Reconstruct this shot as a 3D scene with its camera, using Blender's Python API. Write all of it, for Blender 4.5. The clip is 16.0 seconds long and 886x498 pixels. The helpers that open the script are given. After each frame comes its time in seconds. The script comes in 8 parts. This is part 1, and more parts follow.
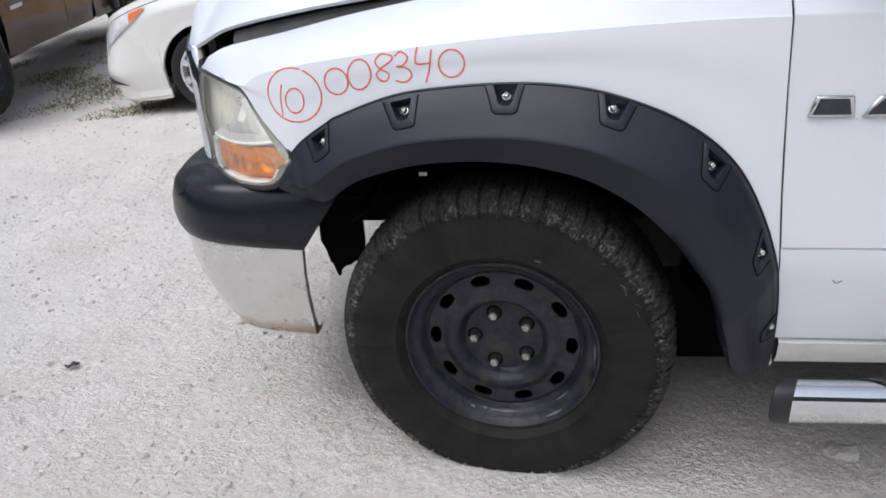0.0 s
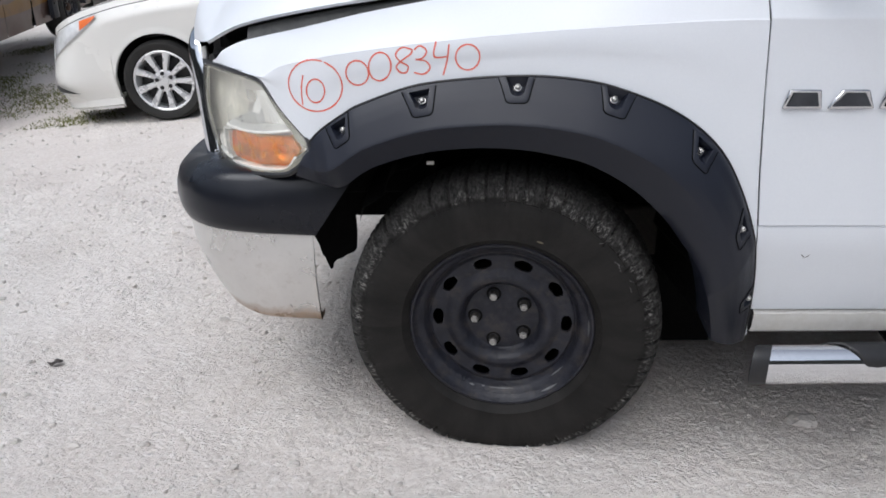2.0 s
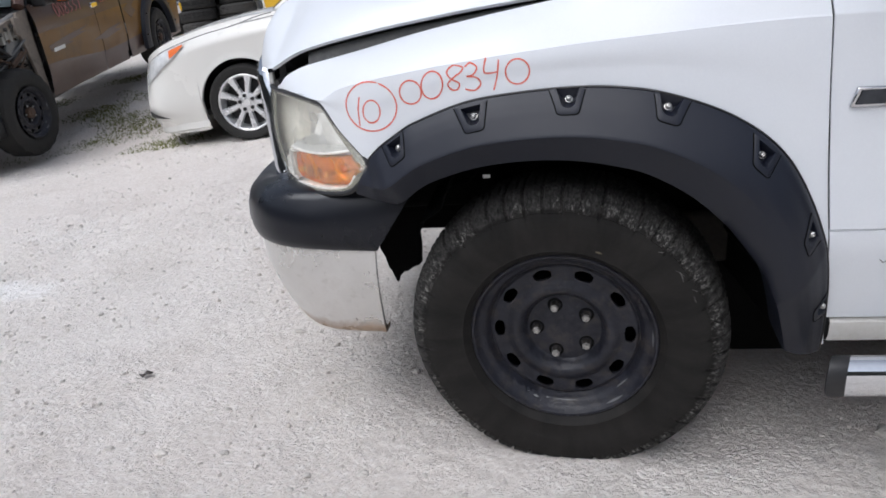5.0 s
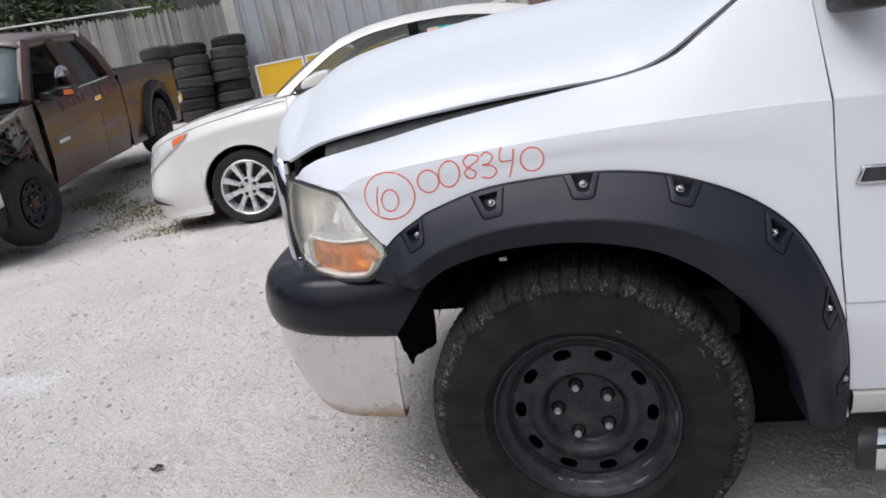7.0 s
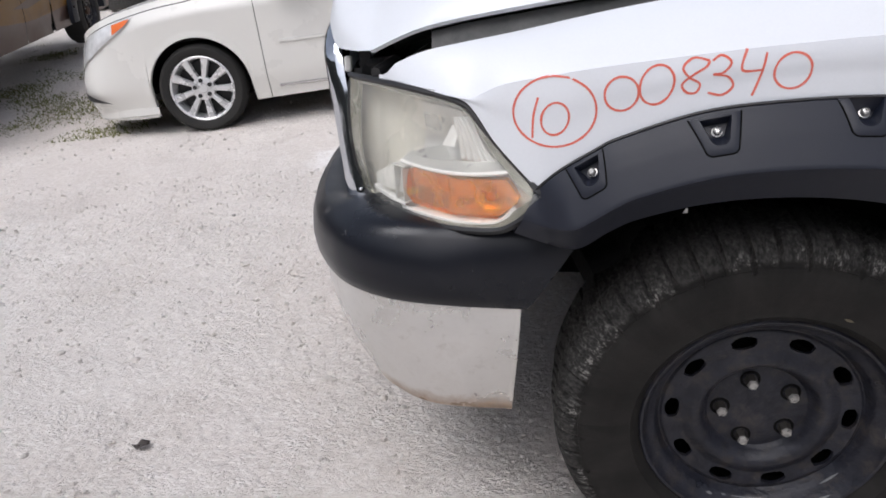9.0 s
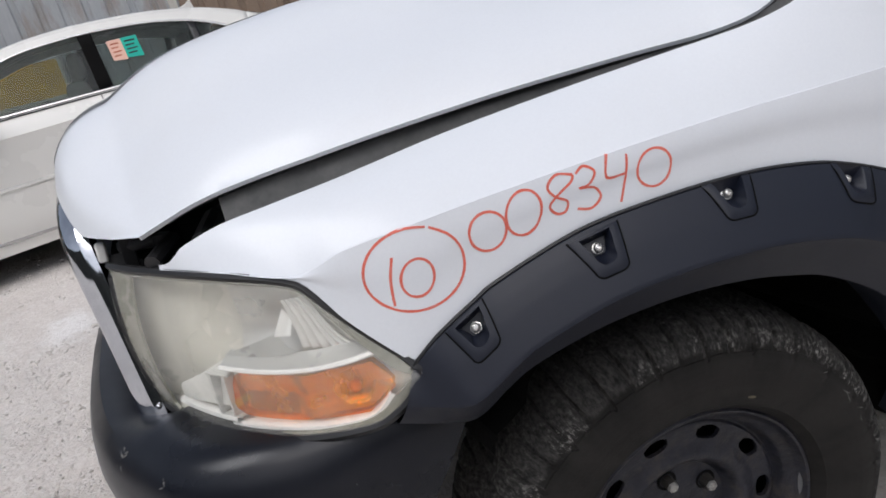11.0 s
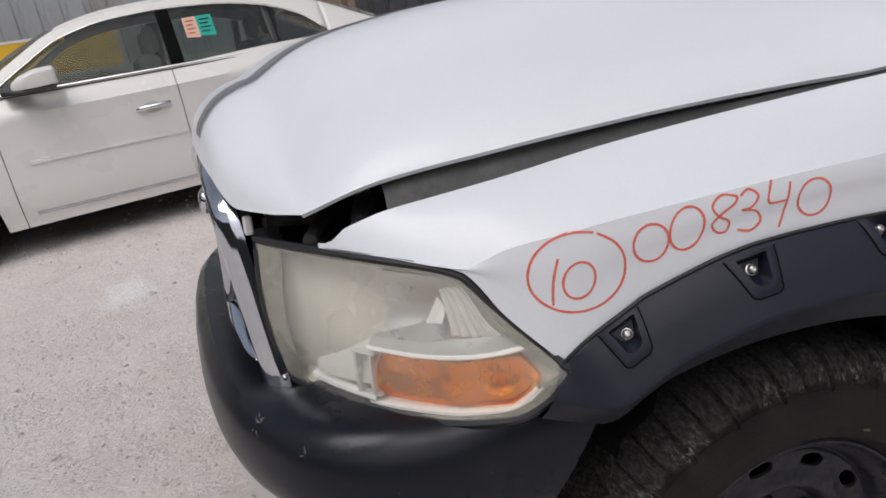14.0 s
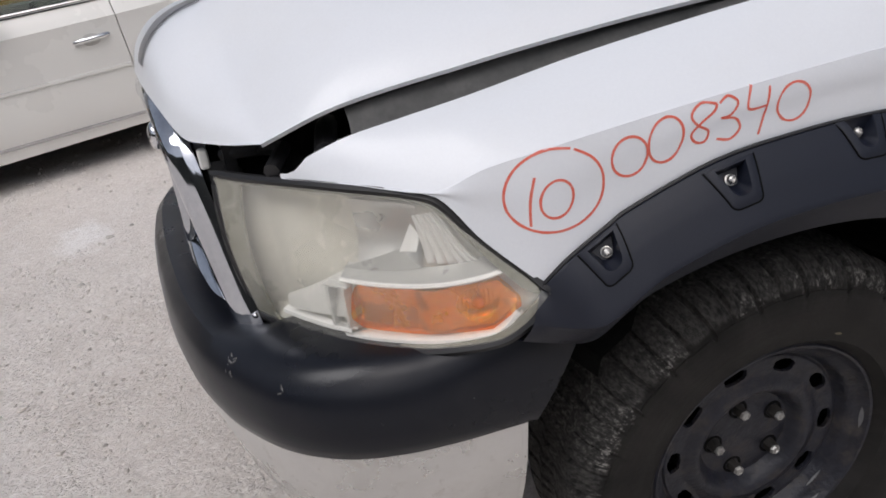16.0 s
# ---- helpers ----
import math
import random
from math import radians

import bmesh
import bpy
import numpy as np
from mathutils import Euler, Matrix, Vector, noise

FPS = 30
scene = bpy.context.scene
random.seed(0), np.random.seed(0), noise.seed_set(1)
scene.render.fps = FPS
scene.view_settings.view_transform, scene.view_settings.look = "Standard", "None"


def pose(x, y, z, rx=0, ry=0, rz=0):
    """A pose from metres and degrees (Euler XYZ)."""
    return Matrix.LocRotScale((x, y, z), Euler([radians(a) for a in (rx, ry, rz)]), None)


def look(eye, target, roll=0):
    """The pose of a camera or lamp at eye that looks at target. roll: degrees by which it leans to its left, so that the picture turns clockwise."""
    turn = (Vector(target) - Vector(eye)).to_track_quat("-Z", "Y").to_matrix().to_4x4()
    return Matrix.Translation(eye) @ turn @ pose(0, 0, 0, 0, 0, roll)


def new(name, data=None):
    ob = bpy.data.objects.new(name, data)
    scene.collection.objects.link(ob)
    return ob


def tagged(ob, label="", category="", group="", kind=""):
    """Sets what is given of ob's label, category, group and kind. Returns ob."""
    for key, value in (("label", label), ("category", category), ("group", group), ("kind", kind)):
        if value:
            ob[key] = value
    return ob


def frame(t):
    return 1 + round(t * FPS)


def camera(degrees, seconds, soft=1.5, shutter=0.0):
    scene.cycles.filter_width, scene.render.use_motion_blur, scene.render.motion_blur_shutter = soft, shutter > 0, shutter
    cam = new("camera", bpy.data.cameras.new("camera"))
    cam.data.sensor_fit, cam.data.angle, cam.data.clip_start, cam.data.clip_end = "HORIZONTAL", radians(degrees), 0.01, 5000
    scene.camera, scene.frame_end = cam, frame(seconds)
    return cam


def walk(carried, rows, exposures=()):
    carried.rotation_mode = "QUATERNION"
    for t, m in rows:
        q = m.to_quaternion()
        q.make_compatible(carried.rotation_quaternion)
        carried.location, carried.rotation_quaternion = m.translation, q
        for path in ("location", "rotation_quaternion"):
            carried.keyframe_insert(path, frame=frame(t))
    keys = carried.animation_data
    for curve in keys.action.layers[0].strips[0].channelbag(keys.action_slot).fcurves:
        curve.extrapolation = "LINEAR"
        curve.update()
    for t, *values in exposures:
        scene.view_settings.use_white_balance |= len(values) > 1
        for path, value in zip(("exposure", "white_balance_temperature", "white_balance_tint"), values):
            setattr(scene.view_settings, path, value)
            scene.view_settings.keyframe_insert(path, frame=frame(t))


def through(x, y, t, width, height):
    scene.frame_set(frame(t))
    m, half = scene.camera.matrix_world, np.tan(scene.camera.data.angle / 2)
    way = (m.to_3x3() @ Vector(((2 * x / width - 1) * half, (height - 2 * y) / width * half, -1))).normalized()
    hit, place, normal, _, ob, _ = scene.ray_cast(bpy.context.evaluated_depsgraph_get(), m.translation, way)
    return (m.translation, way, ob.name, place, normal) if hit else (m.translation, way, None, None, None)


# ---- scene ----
cam = camera(65.9, 16.0, soft=1.7)
PATH = [
    (0, (-0.000, -1.443, 1.212), (-0.169, 0.402, 0.459), -1.87),
    (0.3, (0.030, -1.474, 1.225), (-0.177, 0.352, 0.434), -2.70),
    (0.5, (0.057, -1.493, 1.191), (-0.229, 0.309, 0.372), -2.53),
    (1, (0.057, -1.535, 1.162), (-0.244, 0.268, 0.351), -4.16),
    (1.3, (-0.019, -1.556, 1.168), (-0.183, 0.285, 0.406), -1.60),
    (1.5, (-0.086, -1.569, 1.158), (-0.185, 0.289, 0.425), -0.83),
    (1.7, (-0.139, -1.576, 1.167), (-0.167, 0.285, 0.434), -1.40),
    (2, (-0.157, -1.580, 1.174), (-0.145, 0.293, 0.472), -0.15),
    (2.5, (-0.112, -1.585, 1.182), (-0.248, 0.280, 0.473), -0.58),
    (3, (-0.086, -1.563, 1.169), (-0.310, 0.283, 0.434), -1.44),
    (3.2, (-0.070, -1.559, 1.193), (-0.327, 0.281, 0.453), -1.76),
    (5.3, (-0.101, -1.591, 1.193), (-0.323, 0.287, 0.542), -4.09),
    (5.5, (-0.095, -1.589, 1.193), (-0.331, 0.294, 0.561), -3.74),
    (6, (-0.079, -1.596, 1.198), (-0.393, 0.295, 0.628), -6.59),
    (6.5, (-0.094, -1.591, 1.216), (-0.343, 0.319, 0.678), -6.21),
    (7, (-0.152, -1.608, 1.227), (-0.353, 0.325, 0.757), -5.56),
    (7.5, (-0.229, -1.599, 1.192), (-0.333, 0.299, 0.570), -3.23),
    (7.7, (-0.240, -1.548, 1.181), (-0.344, 0.335, 0.513), -3.60),
    (8, (-0.244, -1.422, 1.179), (-0.341, 0.469, 0.534), -6.71),
    (8.2, (-0.266, -1.329, 1.190), (-0.393, 0.565, 0.560), -7.30),
    (8.5, (-0.338, -1.236, 1.191), (-0.581, 0.634, 0.523), -7.65),
    (8.7, (-0.425, -1.170, 1.174), (-0.590, 0.697, 0.473), -4.40),
    (9, (-0.611, -1.126, 1.163), (-0.610, 0.746, 0.459), -0.93),
    (9.2, (-0.691, -1.096, 1.164), (-0.622, 0.765, 0.436), 0.40),
    (9.5, (-0.702, -1.006, 1.176), (-0.456, 0.833, 0.430), 0.65),
    (9.7, (-0.703, -0.951, 1.197), (-0.511, 0.943, 0.580), -6.00),
    (10, (-0.663, -0.854, 1.216), (-0.326, 1.051, 0.709), -9.02),
    (12.3, (-0.780, -0.822, 1.259), (0.127, 0.869, 0.695), -5.98),
    (12.5, (-0.788, -0.823, 1.265), (0.042, 0.918, 0.739), -6.21),
    (13, (-0.824, -0.820, 1.269), (-0.089, 0.970, 0.765), -6.49),
    (13.5, (-0.856, -0.806, 1.271), (-0.145, 0.994, 0.770), -6.05),
    (14, (-0.891, -0.789, 1.267), (-0.235, 1.024, 0.738), -4.58),
    (14.5, (-0.905, -0.780, 1.264), (-0.282, 1.026, 0.673), -4.98),
    (15, (-0.882, -0.771, 1.258), (-0.198, 0.985, 0.589), -5.49),
    (15.5, (-0.861, -0.775, 1.258), (-0.170, 0.981, 0.595), -6.09),
    (16, (-0.889, -0.749, 1.252), (-0.180, 0.969, 0.515), -6.64),
]
EXPOSURES = [(0.0, 0.19, 5950, 10), (1.0, 0.27, 6050, 10), (2.0, 0.16, 6000, 10), (3.2, 0.17, 6000, 10), (5.5, 0.11, 5970, 11), (7.0, 0.04, 6070, 12), (9.0, 0.10, 6150, 13), (10.2, -0.03, 6030, 11), (12.3, -0.24, 6400, 13), (14.3, -0.31, 6330, 13), (16.0, -0.23, 6300, 13)]
walk(cam, [(t, look(eye, target, roll)) for t, eye, target, roll in PATH], EXPOSURES)

from mathutils.bvhtree import BVHTree

# ---------- sky and sun: a bright overcast day ----------
world = bpy.data.worlds.new("overcast")
scene.world = world
world.use_nodes = True
wn, wl = world.node_tree.nodes, world.node_tree.links
wn.clear()
sky = wn.new("ShaderNodeTexSky")
sky.sky_type = "NISHITA"
sky.sun_disc = False
sky.sun_elevation = radians(52)
sky.sun_rotation = radians(200)
sky.dust_density = 4.0
grey = wn.new("ShaderNodeHueSaturation")
grey.inputs["Saturation"].default_value = 0.42
grey.inputs["Value"].default_value = 1.0
cloud_noise = wn.new("ShaderNodeTexNoise")
cloud_noise.inputs["Scale"].default_value = 2.2
cloud_noise.inputs["Detail"].default_value = 4.0
cloud_ramp = wn.new("ShaderNodeMapRange")
cloud_ramp.inputs["To Min"].default_value = 0.75
cloud_ramp.inputs["To Max"].default_value = 1.25
cloud_mix = wn.new("ShaderNodeMixRGB")
cloud_mix.blend_type = "MULTIPLY"
cloud_mix.inputs[0].default_value = 1.0
back = wn.new("ShaderNodeBackground")
SKY_STRENGTH = 0.13
back.inputs["Strength"].default_value = SKY_STRENGTH
wout = wn.new("ShaderNodeOutputWorld")
wl.new(sky.outputs[0], grey.inputs["Color"])
wl.new(cloud_noise.outputs[0], cloud_ramp.inputs["Value"])
wl.new(grey.outputs[0], cloud_mix.inputs[1])
wl.new(cloud_ramp.outputs[0], cloud_mix.inputs[2])
wl.new(cloud_mix.outputs[0], back.inputs["Color"])
wl.new(back.outputs[0], wout.inputs["Surface"])
sun = new("sun", bpy.data.lights.new("sun", "SUN"))
sun.data.energy = 1.4
sun.data.angle = radians(30)
sun.data.color = (1.0, 0.97, 0.93)
sun.matrix_world = look((-5.6, -0.9, 8.5), (0, 0, 0))


# ---------- materials ----------
def shader(name):
    m = bpy.data.materials.new(name)
    m.use_nodes = True
    n, l = m.node_tree.nodes, m.node_tree.links
    return m, n, l, n["Principled BSDF"]


def coords(n, l, scale=(1, 1, 1)):
    tc, mp = n.new("ShaderNodeTexCoord"), n.new("ShaderNodeMapping")
    mp.inputs["Scale"].default_value = scale
    l.new(tc.outputs["Object"], mp.inputs["Vector"])
    return mp.outputs[0]


def noise_node(n, l, vec, scale, detail=4.0, rough=0.6):
    t = n.new("ShaderNodeTexNoise")
    t.inputs["Scale"].default_value, t.inputs["Detail"].default_value, t.inputs["Roughness"].default_value = scale, detail, rough
    l.new(vec, t.inputs["Vector"])
    return t.outputs[0]


def ramp(n, l, value, lo, hi, a, b):
    r = n.new("ShaderNodeMapRange")
    r.inputs["From Min"].default_value, r.inputs["From Max"].default_value = lo, hi
    r.inputs["To Min"].default_value, r.inputs["To Max"].default_value = a, b
    l.new(value, r.inputs["Value"])
    return r.outputs[0]


def blend(n, l, fac, a, b):
    m = n.new("ShaderNodeMixRGB")
    if isinstance(fac, float):
        m.inputs[0].default_value = fac
    else:
        l.new(fac, m.inputs[0])
    for k, c in ((1, a), (2, b)):
        if isinstance(c, tuple):
            m.inputs[k].default_value = (*c, 1)
        else:
            l.new(c, m.inputs[k])
    return m.outputs[0]


def bumped(n, l, p, height, strength, distance=0.01):
    b = n.new("ShaderNodeBump")
    b.inputs["Strength"].default_value, b.inputs["Distance"].default_value = strength, distance
    l.new(height, b.inputs["Height"])
    l.new(b.outputs[0], p.inputs["Normal"])


def surface(name, c1, c2, rough=0.5, metal=0.0, large=3.0, fine=60.0, bump=0.0, coat=0.0, stretch=(1, 1, 1), dirt=None, dirt_amount=0.3, rough_var=0.12, spec=0.5, random_tint=0.0, bump_scale=None):
    """Two scales of variation between c1 and c2, optional dirt in patches, bump from the fine grain."""
    m, n, l, p = shader(name)
    v = coords(n, l, stretch)
    big, small = noise_node(n, l, v, large, 5.0), noise_node(n, l, v, fine, 3.0)
    mixed = n.new("ShaderNodeMath")
    mixed.operation = "MULTIPLY_ADD"
    mixed.inputs[1].default_value, mixed.inputs[2].default_value = 0.45, 0.0
    l.new(small, mixed.inputs[0])
    add = n.new("ShaderNodeMath")
    add.operation = "MULTIPLY_ADD"
    add.inputs[1].default_value = 0.55
    l.new(big, add.inputs[0])
    l.new(mixed.outputs[0], add.inputs[2])
    col = blend(n, l, ramp(n, l, add.outputs[0], 0.3, 0.7, 0.0, 1.0), c1, c2)
    if dirt:
        patch = noise_node(n, l, v, large * 2.3, 8.0, 0.7)
        col = blend(n, l, ramp(n, l, patch, 0.5, 0.75, 0.0, dirt_amount), col, dirt)
    if random_tint:
        info = n.new("ShaderNodeObjectInfo")
        hsv = n.new("ShaderNodeHueSaturation")
        l.new(ramp(n, l, info.outputs["Random"], 0, 1, 1 - random_tint, 1 + random_tint), hsv.inputs["Value"])
        l.new(col, hsv.inputs["Color"])
        col = hsv.outputs[0]
    l.new(col, p.inputs["Base Color"])
    p.inputs["Metallic"].default_value = metal
    p.inputs["Specular IOR Level"].default_value = spec
    l.new(ramp(n, l, big, 0.3, 0.7, max(0.02, rough - rough_var), min(1.0, rough + rough_var)), p.inputs["Roughness"])
    if coat:
        p.inputs["Coat Weight"].default_value = coat
        p.inputs["Coat Roughness"].default_value = 0.06
    if bump:
        bumped(n, l, p, noise_node(n, l, v, bump_scale or fine, 4.0), bump)
    return m


WHITE = surface("white_paint", (0.678, 0.702, 0.735), (0.718, 0.742, 0.772), rough=0.36, large=1.5, fine=220, coat=0.18, spec=0.4, dirt=(0.6, 0.58, 0.53), dirt_amount=0.12, rough_var=0.06, bump=0.01)
WHITE_SILL = surface("dusty_white_paint", (0.66, 0.65, 0.62), (0.56, 0.54, 0.49), rough=0.45, large=6, fine=90, coat=0.2, dirt=(0.45, 0.42, 0.36), dirt_amount=0.35)
FLARE = surface("black_textured_plastic", (0.0040, 0.0058, 0.0132), (0.0060, 0.0084, 0.0176), rough=0.43, large=4, fine=500, bump=0.08, spec=0.45, dirt=(0.016, 0.017, 0.022), dirt_amount=0.2, rough_var=0.06)
CAP = surface("satin_black_plastic", (0.0040, 0.0050, 0.0085), (0.0065, 0.0078, 0.0125), rough=0.30, large=5, fine=400, bump=0.03, spec=0.34, dirt=(0.03, 0.03, 0.033), dirt_amount=0.22, rough_var=0.07)
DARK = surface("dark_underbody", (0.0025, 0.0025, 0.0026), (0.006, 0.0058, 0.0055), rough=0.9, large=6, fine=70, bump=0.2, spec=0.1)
FRAME = surface("dusty_frame_steel", (0.022, 0.020, 0.018), (0.050, 0.044, 0.038), rough=0.8, large=9, fine=80, bump=0.3, dirt=(0.09, 0.075, 0.06), dirt_amount=0.5)
CHROME = surface("chrome", (0.75, 0.76, 0.78), (0.66, 0.67, 0.69), rough=0.07, metal=1.0, large=8, fine=80, rough_var=0.05)
DARK_CHROME = surface("wavy_chrome_trim", (0.66, 0.68, 0.72), (0.52, 0.54, 0.58), rough=0.08, metal=1.0, large=6, fine=80, rough_var=0.05)
DULL_CHROME = surface("worn_chrome", (0.62, 0.63, 0.65), (0.45, 0.45, 0.46), rough=0.18, metal=1.0, large=14, fine=120, rough_var=0.1, dirt=(0.3, 0.26, 0.2), dirt_amount=0.3)
RUBBER = surface("tyre_rubber", (0.019, 0.0185, 0.018), (0.032, 0.031, 0.029), rough=0.72, large=7, fine=120, bump=0.15, spec=0.25, dirt=(0.045, 0.042, 0.037), dirt_amount=0.35)
STEEL = surface("black_steel_wheel", (0.0050, 0.0056, 0.0095), (0.0220, 0.0230, 0.0320), rough=0.40, large=13, fine=55, spec=0.34, dirt=(0.052, 0.043, 0.036), dirt_amount=0.9, bump=0.35, rough_var=0.14)
LUG = surface("dull_lug_nut", (0.30, 0.295, 0.28), (0.46, 0.45, 0.43), rough=0.35, metal=0.7, large=60, fine=300, dirt=(0.1, 0.09, 0.08), dirt_amount=0.7)
NUT = surface("steel_nut", (0.72, 0.71, 0.69), (0.46, 0.45, 0.43), rough=0.28, metal=0.8, large=60, fine=300)
MARKER = surface("red_marker", (0.66, 0.10, 0.060), (0.72, 0.19, 0.14), rough=0.7, large=40, fine=300, dirt=(0.70, 0.40, 0.36), dirt_amount=0.4)
PINK = surface("faded_red_marker", (0.34, 0.12, 0.11), (0.46, 0.22, 0.21), rough=0.7, large=20, fine=100)
BLACK = surface("black_trim", (0.010, 0.010, 0.011), (0.016, 0.016, 0.017), rough=0.45, large=6, fine=100)
GREY = surface("grey_primer_metal", (0.13, 0.13, 0.13), (0.20, 0.20, 0.19), rough=0.6, large=8, fine=90, dirt=(0.05, 0.05, 0.045), dirt_amount=0.6)
# Body-coloured flange, its shade under the hood put into a dark grey
FLANGE = surface("grey_sealed_metal", (0.050, 0.050, 0.049), (0.095, 0.095, 0.092), rough=0.5, large=9, fine=70, dirt=(0.12, 0.12, 0.115), dirt_amount=0.7)
PEARL = surface("pearl_white_paint", (0.705, 0.695, 0.655), (0.725, 0.715, 0.675), rough=0.28, large=1.2, fine=200, coat=0.6, rough_var=0.03)
ALLOY = surface("silver_alloy", (0.66, 0.66, 0.66), (0.74, 0.74, 0.74), rough=0.3, metal=0.5, large=10, fine=120)
INTERIOR = surface("pale_upholstery", (0.30, 0.29, 0.27), (0.38, 0.37, 0.34), rough=0.85, large=6, fine=120)
WOOD = surface("weathered_fence_wood", (0.26, 0.245, 0.22), (0.40, 0.385, 0.355), rough=0.9, large=3, fine=26, stretch=(7, 7, 0.6), bump=0.5, dirt=(0.14, 0.13, 0.115), dirt_amount=0.6, random_tint=0.28)
CONTAINER = surface("blue_grey_container_steel", (0.30, 0.325, 0.345), (0.39, 0.405, 0.415), rough=0.65, large=1.0, fine=24, stretch=(1, 1, 0.22), dirt=(0.20, 0.135, 0.085), dirt_amount=1.0)
CONTAINER_EDGE = surface("pale_container_post", (0.42, 0.41, 0.37), (0.50, 0.49, 0.45), rough=0.65, large=3, fine=40, stretch=(1, 1, 0.3), dirt=(0.24, 0.18, 0.12), dirt_amount=0.5)
CONTAINER_BLACK = surface("dark_container_steel", (0.03, 0.034, 0.042), (0.05, 0.054, 0.062), rough=0.6, large=2, fine=40, dirt=(0.12, 0.1, 0.08), dirt_amount=0.4)
RUSTY = surface("brown_container_steel", (0.17, 0.12, 0.09), (0.24, 0.18, 0.13), rough=0.75, large=2, fine=30, stretch=(1, 1, 0.3), dirt=(0.08, 0.06, 0.05), dirt_amount=0.5)
YELLOW = surface("yellow_panel", (0.72, 0.42, 0.015), (0.78, 0.48, 0.02), rough=0.45, large=2, fine=60, dirt=(0.5, 0.32, 0.05), dirt_amount=0.25)
WHITE_TRIM = surface("white_trim", (0.75, 0.75, 0.73), (0.66, 0.66, 0.63), rough=0.5, large=8, fine=90)
BARK = surface("grey_bark", (0.10, 0.085, 0.07), (0.18, 0.16, 0.14), rough=0.95, large=4, fine=40, stretch=(3, 3, 0.6), bump=0.8)
PINE = surface("dark_conifer_needles", (0.075, 0.105, 0.050), (0.14, 0.18, 0.09), rough=0.85, large=2, fine=30)
SHRUB = surface("green_shrub_leaves", (0.07, 0.12, 0.025), (0.11, 0.16, 0.04), rough=0.8, large=3, fine=30)
GRASS = surface("sparse_grass", (0.13, 0.145, 0.05), (0.25, 0.24, 0.10), rough=0.9, large=2, fine=20)
STONE = surface("pale_limestone_chips", (0.54, 0.50, 0.455), (0.68, 0.635, 0.59), rough=0.95, large=9, fine=80, bump=0.4)
STONE_DARK = surface("grey_stone_chips", (0.45, 0.42, 0.385), (0.58, 0.545, 0.505), rough=0.95, large=9, fine=80, bump=0.4)
LEAF = surface("dark_dead_leaf", (0.035, 0.028, 0.026), (0.06, 0.048, 0.042), rough=0.8, large=30, fine=200)
CREAM = surface("yellowed_reflector", (0.60, 0.585, 0.51), (0.70, 0.69, 0.63), rough=0.3, metal=0.15, large=7, fine=60, rough_var=0.1)
SILVER = surface("bright_reflector", (0.92, 0.92, 0.92), (0.74, 0.74, 0.73), rough=0.24, metal=0.95, large=20, fine=80)
PALE_LAMP = surface("pale_lamp_trim", (0.90, 0.90, 0.89), (0.84, 0.84, 0.83), rough=0.25, large=14, fine=90, coat=0.3)
PAPER_PINK = surface("salmon_paper", (0.70, 0.42, 0.32), (0.74, 0.48, 0.38), rough=0.8, large=20, fine=200)
PAPER_GREEN = surface("green_paper", (0.01, 0.36, 0.27), (0.02, 0.42, 0.32), rough=0.8, large=20, fine=200)
INK = surface("dark_ink", (0.03, 0.035, 0.04), (0.05, 0.05, 0.05), rough=0.8)
ORANGE_LENS = surface("orange_marker_lens", (0.75, 0.16, 0.02), (0.62, 0.12, 0.02), rough=0.2, large=30, fine=200)
BED_BROWN = surface("brown_metallic_paint", (0.058, 0.030, 0.0225), (0.080, 0.043, 0.032), rough=0.40, large=1.5, fine=200, spec=0.35, coat=0.25, dirt=(0.07, 0.05, 0.04), dirt_amount=0.25)
GOLD = surface("gold_metallic_paint", (0.125, 0.058, 0.008), (0.175, 0.085, 0.012), rough=0.42, large=1.5, fine=200, spec=0.25, coat=0.1, dirt=(0.05, 0.03, 0.02), dirt_amount=0.7)
HUB_RUST = surface("rusty_hub_steel", (0.060, 0.034, 0.022), (0.12, 0.075, 0.05), rough=0.8, large=30, fine=160)
SALMON = surface("red_brown_bumper_paint", (0.24, 0.10, 0.07), (0.30, 0.14, 0.10), rough=0.5, large=4, fine=80, dirt=(0.3, 0.26, 0.22), dirt_amount=0.3)


def glass_material(name, tint, rough=0.03, clear=0.6, through=None):
    """A pane: part clear, part tinted gloss."""
    m, n, l, p = shader(name)
    p.inputs["Base Color"].default_value = (*tint, 1)
    p.inputs["Roughness"].default_value = rough
    t, mix = n.new("ShaderNodeBsdfTransparent"), n.new("ShaderNodeMixShader")
    t.inputs["Color"].default_value = (*(through or [min(1.0, 0.55 + 0.45 * c) for c in tint]), 1)
    v = coords(n, l)
    l.new(ramp(n, l, noise_node(n, l, v, 9.0, 5.0), 0.35, 0.7, clear - 0.08, clear + 0.06), mix.inputs[0])
    l.new(p.outputs[0], mix.inputs[1])
    l.new(t.outputs[0], mix.inputs[2])
    l.new(mix.outputs[0], n["Material Output"].inputs["Surface"])
    return m


